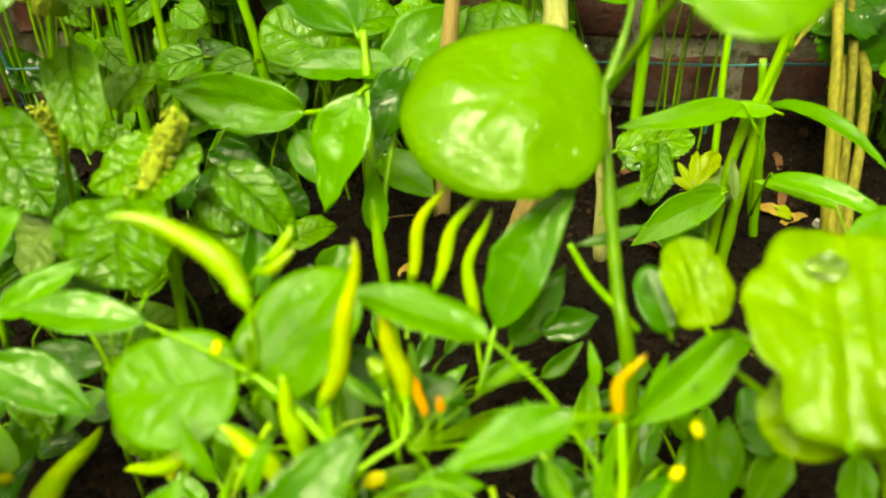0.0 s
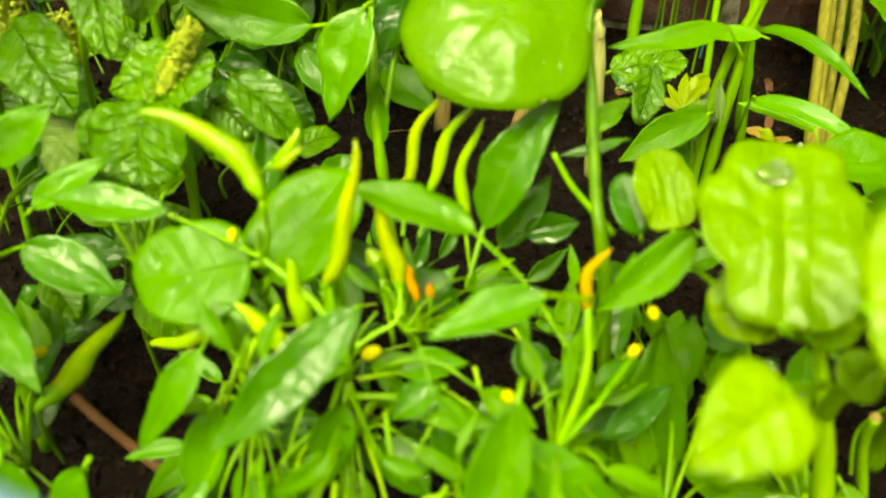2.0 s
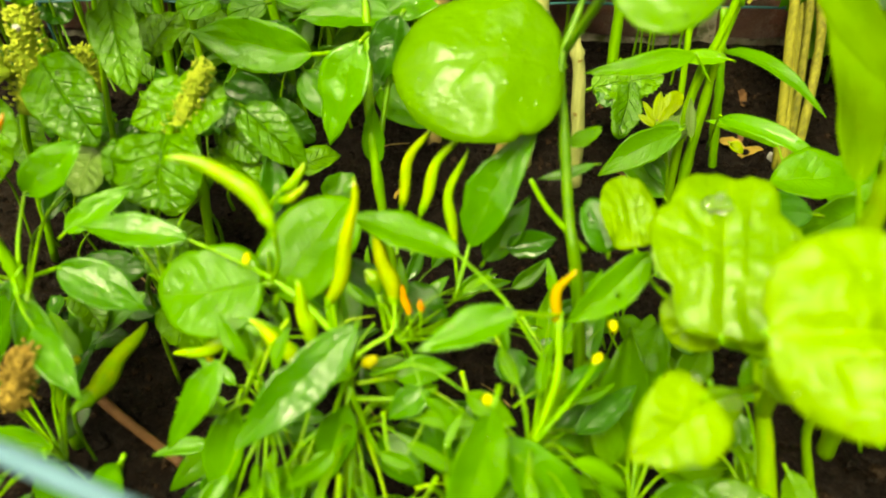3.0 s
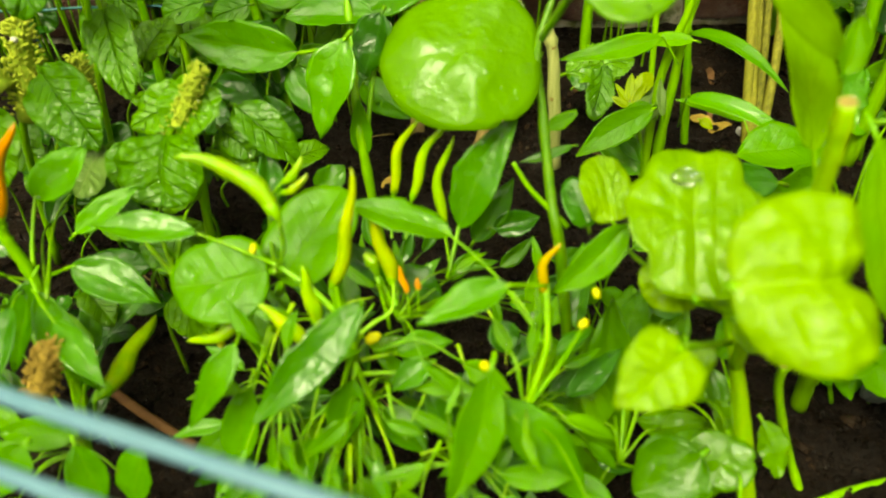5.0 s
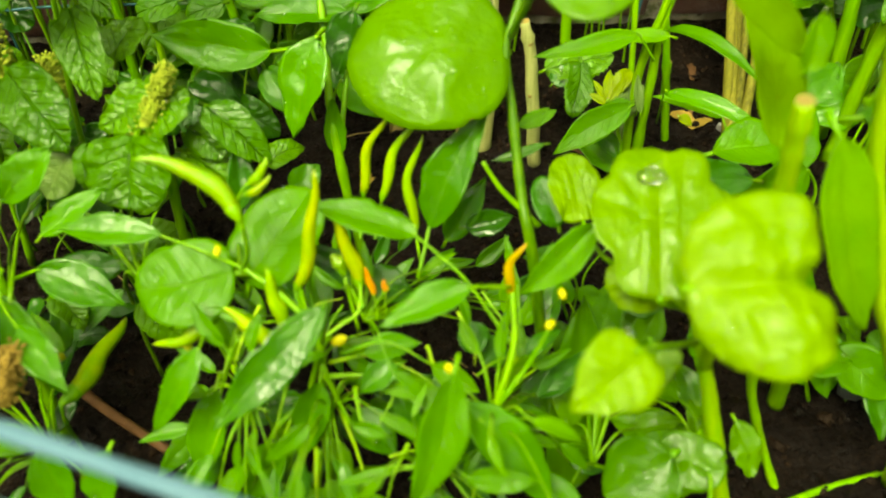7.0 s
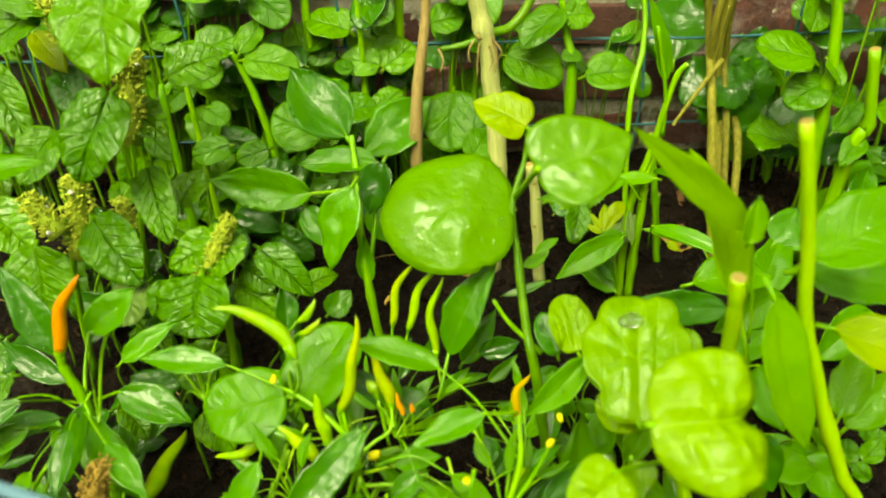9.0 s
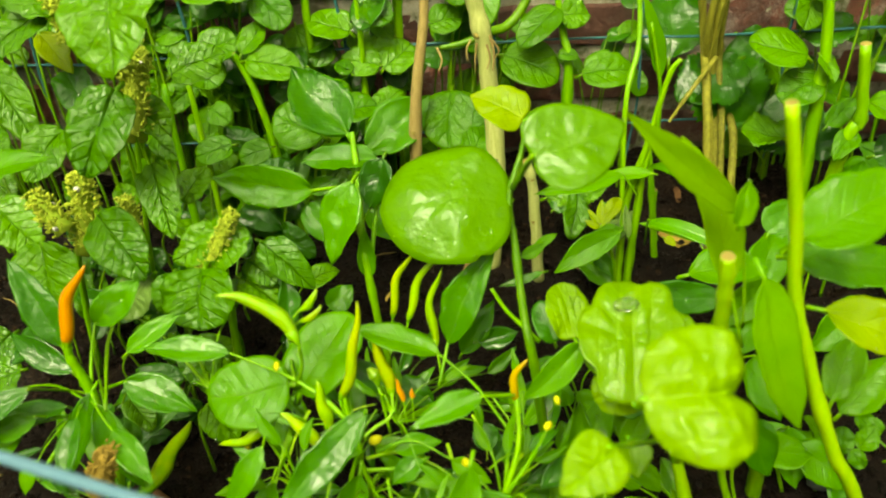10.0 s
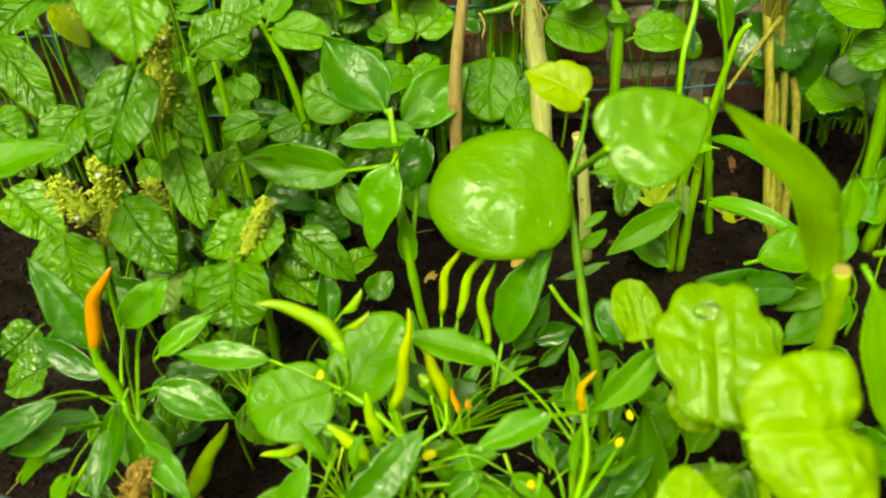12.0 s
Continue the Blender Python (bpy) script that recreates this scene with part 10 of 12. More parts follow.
leaf(ug6, "ovate", (-0.1048, 0.7274, 0.0944), (-0.1292, 0.7057, 0.0711), 0.0236, "dark", 0.09, 12, stalk=[(-0.0938, 0.7371, 0.0646), (-0.0998, 0.7318, 0.02)])
leaf(ug6, "ovate", (-0.1907, 0.6586, 0.0666), (-0.2256, 0.6776, 0.0851), 0.0272, "wall", 0.13, -26, stalk=[(-0.1793, 0.6523, 0.048), (-0.1886, 0.6574, 0.02)])
leaf(ug6, "round", (0.1001, 0.7826, 0.2644), (0.1295, 0.787, 0.2701), 0.0247, "wall", 0.20, 19, stalk=[(0.088, 0.7808, 0.1666), (0.0995, 0.7825, 0.02)])
leaf(ug6, "round", (0.2166, 0.771, 0.2235), (0.2339, 0.7936, 0.2431), 0.0263, "dark", 0.20, 2, stalk=[(0.2078, 0.7596, 0.1421), (0.213, 0.7664, 0.02)])
leaf(ug6, "round", (0.253, 0.7959, 0.1958), (0.267, 0.7734, 0.1715), 0.0282, "wall", 0.23, 2, stalk=[(0.2441, 0.8103, 0.1255), (0.2466, 0.8062, 0.02)])
leaf(ug6, "round", (0.2455, 0.7812, 0.278), (0.2502, 0.8097, 0.2946), 0.0290, "dark", 0.08, -10, stalk=[(0.2425, 0.7625, 0.1748), (0.2427, 0.7641, 0.02)])
leaf(ug6, "round", (0.2142, 0.7716, 0.2467), (0.2439, 0.7781, 0.2543), 0.0231, "dark", 0.11, -21, stalk=[(0.1998, 0.7684, 0.156), (0.2074, 0.7701, 0.02)])
leaf(ug6, "round", (0.1892, 0.7909, 0.1953), (0.1698, 0.8187, 0.2146), 0.0292, "wall", 0.06, 12, stalk=[(0.1985, 0.7775, 0.1252), (0.1952, 0.7822, 0.02)])
leaf(ug6, "round", (0.1069, 0.7959, 0.1914), (0.073, 0.8077, 0.2091), 0.0378, "dark", 0.21, 9, stalk=[(0.1214, 0.7908, 0.1229), (0.115, 0.793, 0.02)])
leaf(ug6, "round", (0.2279, 0.7726, 0.2476), (0.2586, 0.7843, 0.2574), 0.0259, "wall", 0.21, 25, stalk=[(0.2134, 0.7671, 0.1565), (0.2197, 0.7694, 0.02)])

ug7 = thing("dark_greens", "dark lobed leaves beside the old canes", "plant", (0.4821, 0.715, 0.07), "undergrowth")
leaf(ug7, "lobed", (0.5828, 0.7533, 0.1269), (0.6435, 0.8028, 0.1524), 0.0700, "dark", 0.17, -28, stalk=[(0.5721, 0.7447, 0.0842), (0.5794, 0.7506, 0.02)])
leaf(ug7, "lobed", (0.4156, 0.766, 0.096), (0.3637, 0.7764, 0.1048), 0.0512, "wall", 0.07, 3, stalk=[(0.433, 0.7625, 0.0656), (0.4295, 0.7632, 0.02)])
leaf(ug7, "lobed", (0.476, 0.7993, 0.1414), (0.4855, 0.83, 0.1911), 0.0455, "dark", 0.06, 3, stalk=[(0.4712, 0.7838, 0.0928), (0.4729, 0.7892, 0.02)])
leaf(ug7, "lobed", (0.5717, 0.7971, 0.2179), (0.5237, 0.81, 0.2248), 0.0484, "wall", 0.25, -3, stalk=[(0.5851, 0.7935, 0.1388), (0.5763, 0.7958, 0.02)])
leaf(ug7, "lobed", (0.5426, 0.7754, 0.2016), (0.6069, 0.792, 0.2166), 0.0664, "dark", 0.19, 4, stalk=[(0.5246, 0.7708, 0.129), (0.5267, 0.7713, 0.02)])
leaf(ug7, "lobed", (0.4245, 0.7761, 0.1363), (0.472, 0.8168, 0.1611), 0.0578, "dark", 0.24, -11, stalk=[(0.4142, 0.7672, 0.0898), (0.4216, 0.7736, 0.02)])
leaf(ug7, "lobed", (0.615, 0.7844, 0.1254), (0.6482, 0.7499, 0.0982), 0.0523, "wall", 0.21, 27, stalk=[(0.6065, 0.7932, 0.0833), (0.6146, 0.7848, 0.02)])
leaf(ug7, "lobed", (0.5591, 0.7301, 0.1093), (0.5536, 0.7069, 0.0764), 0.0361, "wall", 0.20, -15, stalk=[(0.5623, 0.7436, 0.0736), (0.5602, 0.7346, 0.02)])
leaf(ug7, "lobed", (0.4601, 0.6502, 0.1696), (0.4177, 0.6364, 0.1621), 0.0442, "dark", 0.09, -7, stalk=[(0.4749, 0.655, 0.1098), (0.4686, 0.6529, 0.02)])
leaf(ug7, "lobed", (0.4005, 0.7978, 0.1441), (0.3574, 0.8095, 0.158), 0.0458, "wall", 0.07, 10, stalk=[(0.4152, 0.7938, 0.0944), (0.4084, 0.7956, 0.02)])
leaf(ug7, "lobed", (0.5474, 0.7721, 0.2324), (0.5809, 0.7925, 0.2553), 0.0359, "wall", 0.26, -19, stalk=[(0.5346, 0.7643, 0.1474), (0.5411, 0.7682, 0.02)])
leaf(ug7, "lobed", (0.4719, 0.6918, 0.1554), (0.4241, 0.6796, 0.1482), 0.0449, "dark", 0.17, 16, stalk=[(0.4846, 0.695, 0.1012), (0.4746, 0.6925, 0.02)])
leaf(ug7, "lobed", (0.4849, 0.7946, 0.1672), (0.5301, 0.7768, 0.1509), 0.0526, "wall", 0.16, -5, stalk=[(0.4694, 0.8007, 0.1083), (0.4741, 0.7988, 0.02)])
leaf(ug7, "lobed", (0.45, 0.7773, 0.2367), (0.5171, 0.7922, 0.2522), 0.0601, "dark", 0.20, -17, stalk=[(0.431, 0.7731, 0.15), (0.4318, 0.7733, 0.02)])
leaf(ug7, "lobed", (0.5805, 0.7746, 0.1979), (0.6479, 0.7826, 0.21), 0.0651, "dark", 0.21, 25, stalk=[(0.5684, 0.7732, 0.1267), (0.58, 0.7746, 0.02)])
leaf(ug7, "lobed", (0.4327, 0.7748, 0.1772), (0.4321, 0.8066, 0.2283), 0.0563, "wall", 0.15, 5, stalk=[(0.4329, 0.7616, 0.1143), (0.4327, 0.7717, 0.02)])
leaf(ug7, "lobed", (0.4716, 0.6784, 0.1513), (0.4291, 0.7009, 0.1644), 0.0444, "dark", 0.26, -27, stalk=[(0.4876, 0.6699, 0.0988), (0.4852, 0.6712, 0.02)])
leaf(ug7, "lobed", (0.4208, 0.676, 0.1585), (0.362, 0.6863, 0.1651), 0.0537, "wall", 0.07, 21, stalk=[(0.4347, 0.6735, 0.1031), (0.4261, 0.675, 0.02)])
leaf(ug7, "round", (0.4559, 0.7703, 0.3215), (0.4896, 0.7755, 0.3298), 0.0270, "wall", 0.09, 6, stalk=[(0.4377, 0.7676, 0.2009), (0.4399, 0.7679, 0.02)])
leaf(ug7, "round", (0.5224, 0.7911, 0.301), (0.4934, 0.8096, 0.3115), 0.0270, "wall", 0.08, 4, stalk=[(0.539, 0.7805, 0.1886), (0.5387, 0.7807, 0.02)])
leaf(ug7, "round", (0.569, 0.7965, 0.3218), (0.5764, 0.7702, 0.2965), 0.0293, "wall", 0.15, 2, stalk=[(0.5654, 0.8093, 0.2011), (0.5681, 0.7997, 0.02)])
leaf(ug7, "round", (0.5531, 0.7865, 0.278), (0.574, 0.7537, 0.255), 0.0441, "wall", 0.27, -16, stalk=[(0.5459, 0.7978, 0.1748), (0.5512, 0.7896, 0.02)])
leaf(ug7, "round", (0.4734, 0.7707, 0.3208), (0.4525, 0.7501, 0.2897), 0.0410, "wall", 0.21, 4, stalk=[(0.4874, 0.7845, 0.2005), (0.4871, 0.7841, 0.02)])
leaf(ug7, "round", (0.557, 0.7711, 0.2746), (0.5972, 0.781, 0.2846), 0.0387, "wall", 0.18, 28, stalk=[(0.54, 0.7669, 0.1728), (0.5436, 0.7678, 0.02)])
leaf(ug7, "round", (0.498, 0.7404, 0.2926), (0.5149, 0.7633, 0.3281), 0.0363, "wall", 0.09, -6, stalk=[(0.4866, 0.7248, 0.1836), (0.4872, 0.7257, 0.02)])
leaf(ug7, "round", (0.4534, 0.7876, 0.3428), (0.4945, 0.7737, 0.3267), 0.0370, "wall", 0.15, 13, stalk=[(0.4367, 0.7933, 0.2137), (0.44, 0.7922, 0.02)])
leaf(ug7, "round", (0.4608, 0.7804, 0.2694), (0.4255, 0.781, 0.2702), 0.0330, "wall", 0.16, -24, stalk=[(0.4799, 0.7801, 0.1697), (0.4784, 0.7801, 0.02)])
leaf(ug7, "round", (0.4527, 0.7814, 0.2857), (0.4398, 0.7509, 0.2577), 0.0383, "wall", 0.13, -20, stalk=[(0.4599, 0.7982, 0.1794), (0.4588, 0.7958, 0.02)])
leaf(ug7, "ovate", (0.4432, 0.593, 0.0852), (0.3788, 0.591, 0.0823), 0.0445, "chili", 0.22, -22, stalk=[(0.4571, 0.5934, 0.0591), (0.4479, 0.5932, 0.02)])
leaf(ug7, "ovate", (0.4453, 0.5902, 0.1217), (0.5072, 0.5959, 0.1298), 0.0399, "wall", 0.08, 0, stalk=[(0.4295, 0.5888, 0.081), (0.4358, 0.5894, 0.02)])
leaf(ug7, "ovate", (0.5364, 0.5917, 0.0869), (0.5121, 0.5682, 0.0638), 0.0234, "chili", 0.19, 3, stalk=[(0.5454, 0.6003, 0.0601), (0.5371, 0.5924, 0.02)])
leaf(ug7, "ovate", (0.4297, 0.5468, 0.1459), (0.4618, 0.5937, 0.1707), 0.0344, "chili", 0.10, 11, stalk=[(0.4229, 0.5369, 0.0955), (0.4296, 0.5467, 0.02)])
leaf(ug7, "ovate", (0.4959, 0.6966, 0.0862), (0.562, 0.7047, 0.0967), 0.0413, "chili", 0.26, -23, stalk=[(0.4813, 0.6948, 0.0597), (0.4892, 0.6958, 0.02)])
leaf(ug7, "ovate", (0.5119, 0.6926, 0.0956), (0.5333, 0.6488, 0.0536), 0.0387, "chili", 0.07, -18, stalk=[(0.5064, 0.7038, 0.0654), (0.5115, 0.6935, 0.02)])
leaf(ug7, "ovate", (0.4615, 0.6364, 0.1119), (0.4094, 0.6073, 0.0858), 0.0336, "wall", 0.07, -3, stalk=[(0.4723, 0.6424, 0.0751), (0.4625, 0.6369, 0.02)])
leaf(ug7, "ovate", (0.547, 0.6687, 0.1138), (0.5042, 0.6856, 0.1398), 0.0349, "wall", 0.05, -20, stalk=[(0.5646, 0.6617, 0.0763), (0.5631, 0.6623, 0.02)])
leaf(ug7, "ovate", (0.3928, 0.5013, 0.153), (0.4265, 0.5193, 0.179), 0.0245, "chili", 0.06, 21, stalk=[(0.3795, 0.4942, 0.0998), (0.386, 0.4977, 0.02)])
leaf(ug7, "ovate", (0.4602, 0.6492, 0.1041), (0.4863, 0.6178, 0.0816), 0.0269, "chili", 0.18, 7, stalk=[(0.4523, 0.6586, 0.0705), (0.4598, 0.6496, 0.02)])
leaf(ug7, "lobed", (0.3523, 0.3388, 0.0321), (0.3331, 0.3512, 0.0499), 0.0233, "wall", 0.12, 28, stalk=[(0.3687, 0.3282, 0.0273), (0.3682, 0.3286, 0.02)])
leaf(ug7, "lobed", (0.3422, 0.3331, 0.0315), (0.3235, 0.3413, 0.0388), 0.0205, "wall", 0.08, 18, stalk=[(0.3594, 0.3257, 0.0269), (0.3575, 0.3265, 0.02)])
leaf(ug7, "lobed", (0.3892, 0.3272, 0.0435), (0.3749, 0.3434, 0.0598), 0.0225, "wall", 0.07, -7, stalk=[(0.3997, 0.3152, 0.0341), (0.3956, 0.3198, 0.02)])
leaf(ug7, "lobed", (0.3571, 0.3113, 0.0497), (0.3656, 0.2985, 0.0403), 0.0153, "wall", 0.24, 19, stalk=[(0.3494, 0.3227, 0.0378), (0.3546, 0.315, 0.02)])
leaf(ug7, "lobed", (0.3516, 0.3148, 0.0414), (0.3559, 0.3298, 0.0588), 0.0206, "wall", 0.15, -25, stalk=[(0.3482, 0.3027, 0.0329), (0.3512, 0.3134, 0.02)])
leaf(ug7, "lobed", (0.3662, 0.3152, 0.0461), (0.3816, 0.3264, 0.063), 0.0196, "wall", 0.21, -9, stalk=[(0.3526, 0.3053, 0.0356), (0.3564, 0.3081, 0.02)])
leaf(ug7, "lance", (-0.2732, 0.3288, 0.0569), (-0.2699, 0.3625, 0.1043), 0.0188, "chili", 0.09, 9, stalk=[(-0.2509, 0.2749, 0.0896), (-0.2287, 0.221, 0.0963)])
leaf(ug7, "lance", (-0.307, 0.2952, 0.0616), (-0.3503, 0.3079, 0.0706), 0.0170, "chili", 0.24, 10, stalk=[(-0.2678, 0.2581, 0.0919), (-0.2287, 0.221, 0.0963)])
leaf(ug7, "lance", (-0.2571, 0.2958, 0.0792), (-0.2838, 0.341, 0.1034), 0.0200, "long", 0.07, 15, stalk=[(-0.2429, 0.2584, 0.1007), (-0.2287, 0.221, 0.0963)])
leaf(ug7, "lance", (-0.2802, 0.2053, 0.0668), (-0.3083, 0.1859, 0.0401), 0.0165, "long", 0.27, 26, stalk=[(-0.2544, 0.2131, 0.0946), (-0.2287, 0.221, 0.0963)])
leaf(ug7, "lance", (-0.223, 0.2085, 0.1281), (-0.2765, 0.2121, 0.1302), 0.0200, "long", 0.15, -4, stalk=[(-0.2258, 0.2147, 0.1252), (-0.2287, 0.221, 0.0963)])
leaf(ug7, "lance", (-0.2771, 0.2373, 0.096), (-0.3154, 0.2543, 0.1058), 0.0146, "long", 0.11, 19, stalk=[(-0.2529, 0.2291, 0.1092), (-0.2287, 0.221, 0.0963)])
leaf(ug7, "lance", (-0.2737, 0.3014, 0.0744), (-0.3121, 0.345, 0.1017), 0.0212, "long", 0.06, -23, stalk=[(-0.2512, 0.2612, 0.0984), (-0.2287, 0.221, 0.0963)])
leaf(ug7, "lance", (-0.3194, 0.3251, 0.0813), (-0.3291, 0.3537, 0.1048), 0.0135, "long", 0.06, 21, stalk=[(-0.274, 0.273, 0.1018), (-0.2287, 0.221, 0.0963)])
leaf(ug4, "ovate", (0.4803, 0.4788, 0.0689), (0.4746, 0.5309, 0.107), 0.0388, "long", 0.27, -12, stalk=[(0.4821, 0.4625, 0.0494), (0.4815, 0.4679, 0.02)])
leaf(ug4, "ovate", (0.3452, 0.5339, 0.0522), (0.3512, 0.4879, 0.03), 0.0310, "long", 0.11, 1, stalk=[(0.3435, 0.5471, 0.0393), (0.3448, 0.5373, 0.02)])
leaf(ug4, "ovate", (0.2927, 0.3065, 0.0878), (0.2966, 0.2767, 0.0459), 0.0311, "chili", 0.07, 3, stalk=[(0.2909, 0.3208, 0.0607), (0.2919, 0.3126, 0.02)])
leaf(ug4, "ovate", (0.353, 0.5426, 0.045), (0.3929, 0.5935, 0.0941), 0.0455, "long", 0.25, 3, stalk=[(0.342, 0.5285, 0.035), (0.3439, 0.5309, 0.02)])
leaf(ug4, "ovate", (0.4344, 0.4699, 0.0779), (0.3746, 0.4357, 0.049), 0.0471, "long", 0.24, -19, stalk=[(0.447, 0.4771, 0.0548), (0.4398, 0.473, 0.02)])
leaf(ug4, "ovate", (0.2534, 0.2793, 0.101), (0.2998, 0.2726, 0.092), 0.0308, "long", 0.08, -8, stalk=[(0.2409, 0.2812, 0.0686), (0.2518, 0.2796, 0.02)])
leaf(ug4, "ovate", (0.2883, 0.332, 0.0657), (0.315, 0.3007, 0.03), 0.0297, "chili", 0.12, 15, stalk=[(0.2776, 0.3446, 0.0474), (0.2809, 0.3407, 0.02)])
leaf(ug4, "ovate", (0.3434, 0.4789, 0.0977), (0.2745, 0.4507, 0.0753), 0.0416, "long", 0.22, -27, stalk=[(0.3591, 0.4853, 0.0666), (0.3551, 0.4836, 0.02)])
leaf(ug4, "ovate", (0.3261, 0.2823, 0.0585), (0.3298, 0.2455, 0.0377), 0.0244, "chili", 0.22, -13, stalk=[(0.3245, 0.2987, 0.0431), (0.325, 0.2933, 0.02)])
leaf(ug4, "ovate", (0.2979, 0.2935, 0.0815), (0.3396, 0.2662, 0.0575), 0.0349, "long", 0.26, 7, stalk=[(0.2873, 0.3004, 0.0569), (0.2966, 0.2943, 0.02)])
leaf(ug4, "ovate", (0.3401, 0.4619, 0.0799), (0.2741, 0.4339, 0.0556), 0.0415, "long", 0.24, 19, stalk=[(0.3562, 0.4688, 0.0559), (0.3529, 0.4674, 0.02)])
leaf(ug4, "ovate", (0.2985, 0.404, 0.0774), (0.3186, 0.3637, 0.03), 0.0363, "chili", 0.06, 17, stalk=[(0.2903, 0.4204, 0.0544), (0.2914, 0.4183, 0.02)])
leaf(ug2, "lance", (-0.0784, 0.2185, 0.1733), (-0.0496, 0.226, 0.1792), 0.0107, "long", 0.22, -11, stalk=[(-0.088, 0.2198, 0.1697), (-0.0977, 0.221, 0.1401)])
leaf(ug2, "lance", (-0.0876, 0.211, 0.1976), (-0.0816, 0.225, 0.215), 0.0086, "long", 0.18, -13, stalk=[(-0.0926, 0.216, 0.1818), (-0.0977, 0.221, 0.1401)])
leaf(ug2, "lance", (0.0607, 0.1708, 0.1838), (0.0885, 0.164, 0.1745), 0.0110, "long", 0.21, -25, stalk=[(0.0522, 0.1829, 0.1798), (0.0438, 0.195, 0.1498)])
leaf(ug2, "lance", (0.0128, 0.2222, 0.1139), (0.012, 0.2456, 0.1361), 0.0125, "chili", 0.12, -16, stalk=[(0.0072, 0.2021, 0.1336), (0.0015, 0.182, 0.1274)])
leaf(ug2, "lance", (-0.0671, 0.1499, 0.155), (-0.0783, 0.1358, 0.1397), 0.0092, "long", 0.24, 1, stalk=[(-0.0587, 0.1822, 0.1606), (-0.0504, 0.2145, 0.1403)])
leaf(ug2, "lance", (0.0274, 0.1462, 0.1495), (0.0511, 0.1298, 0.1326), 0.0130, "chili", 0.14, 0, stalk=[(0.0144, 0.1641, 0.1514), (0.0015, 0.182, 0.1274)])
leaf(ug2, "lance", (0.0355, 0.2089, 0.1923), (0.0258, 0.2255, 0.2044), 0.0082, "long", 0.20, -15, stalk=[(0.0396, 0.2019, 0.184), (0.0438, 0.195, 0.1498)])
leaf(ug2, "lance", (-0.0594, 0.1488, 0.1745), (-0.061, 0.1305, 0.1624), 0.0089, "long", 0.14, -28, stalk=[(-0.0549, 0.1817, 0.1704), (-0.0504, 0.2145, 0.1403)])
leaf(ug2, "lance", (0.0644, 0.2278, 0.167), (0.0875, 0.241, 0.1759), 0.0105, "chili", 0.23, -15, stalk=[(0.0541, 0.2114, 0.1714), (0.0438, 0.195, 0.1498)])
leaf(ug2, "lance", (0.0376, 0.1603, 0.1864), (0.0438, 0.1442, 0.1754), 0.0067, "long", 0.06, 28, stalk=[(0.0407, 0.1777, 0.1811), (0.0438, 0.195, 0.1498)])
leaf(ug2, "lance", (-0.0344, 0.185, 0.1659), (-0.0132, 0.1793, 0.1596), 0.0091, "long", 0.12, 22, stalk=[(-0.0424, 0.1998, 0.1661), (-0.0504, 0.2145, 0.1403)])
leaf(ug2, "lance", (-0.0516, 0.1642, 0.1973), (-0.0744, 0.1514, 0.1844), 0.0111, "long", 0.21, -22, stalk=[(-0.051, 0.1894, 0.1818), (-0.0504, 0.2145, 0.1403)])
leaf(ug2, "lance", (0.0159, 0.21, 0.1585), (-0.0205, 0.2112, 0.1591), 0.0112, "long", 0.16, -8, stalk=[(0.0298, 0.2025, 0.1671), (0.0438, 0.195, 0.1498)])
leaf(ug2, "lance", (-0.1003, 0.1915, 0.1216), (-0.1181, 0.1676, 0.0985), 0.0156, "long", 0.16, 28, stalk=[(-0.099, 0.2063, 0.1438), (-0.0977, 0.221, 0.1401)])
leaf(ug2, "lance", (-0.0419, 0.2546, 0.1126), (-0.0045, 0.2624, 0.1173), 0.0151, "long", 0.21, -15, stalk=[(-0.0461, 0.2345, 0.1395), (-0.0504, 0.2145, 0.1403)])
leaf(ug2, "lance", (0.0037, 0.1687, 0.1507), (0.0079, 0.1491, 0.1399), 0.0087, "chili", 0.07, 19, stalk=[(0.0026, 0.1754, 0.152), (0.0015, 0.182, 0.1274)])
leaf(ug2, "lance", (0.0264, 0.1531, 0.1597), (0.0647, 0.1505, 0.1577), 0.0142, "long", 0.08, 4, stalk=[(0.014, 0.1675, 0.1565), (0.0015, 0.182, 0.1274)])
leaf(ug2, "lance", (-0.118, 0.2105, 0.1639), (-0.1462, 0.217, 0.1674), 0.0121, "long", 0.14, 26, stalk=[(-0.1078, 0.2158, 0.165), (-0.0977, 0.221, 0.1401)])
leaf(ug2, "lance", (0.0194, 0.2151, 0.1354), (-0.0226, 0.2306, 0.146), 0.0145, "long", 0.26, 5, stalk=[(0.0316, 0.205, 0.1556), (0.0438, 0.195, 0.1498)])
leaf(ug2, "lance", (0.0643, 0.1266, 0.1825), (0.0823, 0.1101, 0.1612), 0.0130, "long", 0.13, 27, stalk=[(0.054, 0.1608, 0.1791), (0.0438, 0.195, 0.1498)])
leaf(ug2, "lance", (-0.0534, 0.1825, 0.1155), (-0.0394, 0.1617, 0.0862), 0.0157, "long", 0.28, 4, stalk=[(-0.0519, 0.1985, 0.1409), (-0.0504, 0.2145, 0.1403)])
leaf(ug2, "lance", (-0.0523, 0.2127, 0.1137), (-0.0402, 0.1886, 0.0944), 0.0127, "long", 0.23, 6, stalk=[(-0.0513, 0.2136, 0.14), (-0.0504, 0.2145, 0.1403)])
leaf(ug2, "lance", (0.0123, 0.1596, 0.1316), (0.0303, 0.1404, 0.1152), 0.0126, "long", 0.06, -2, stalk=[(0.0069, 0.1708, 0.1425), (0.0015, 0.182, 0.1274)])
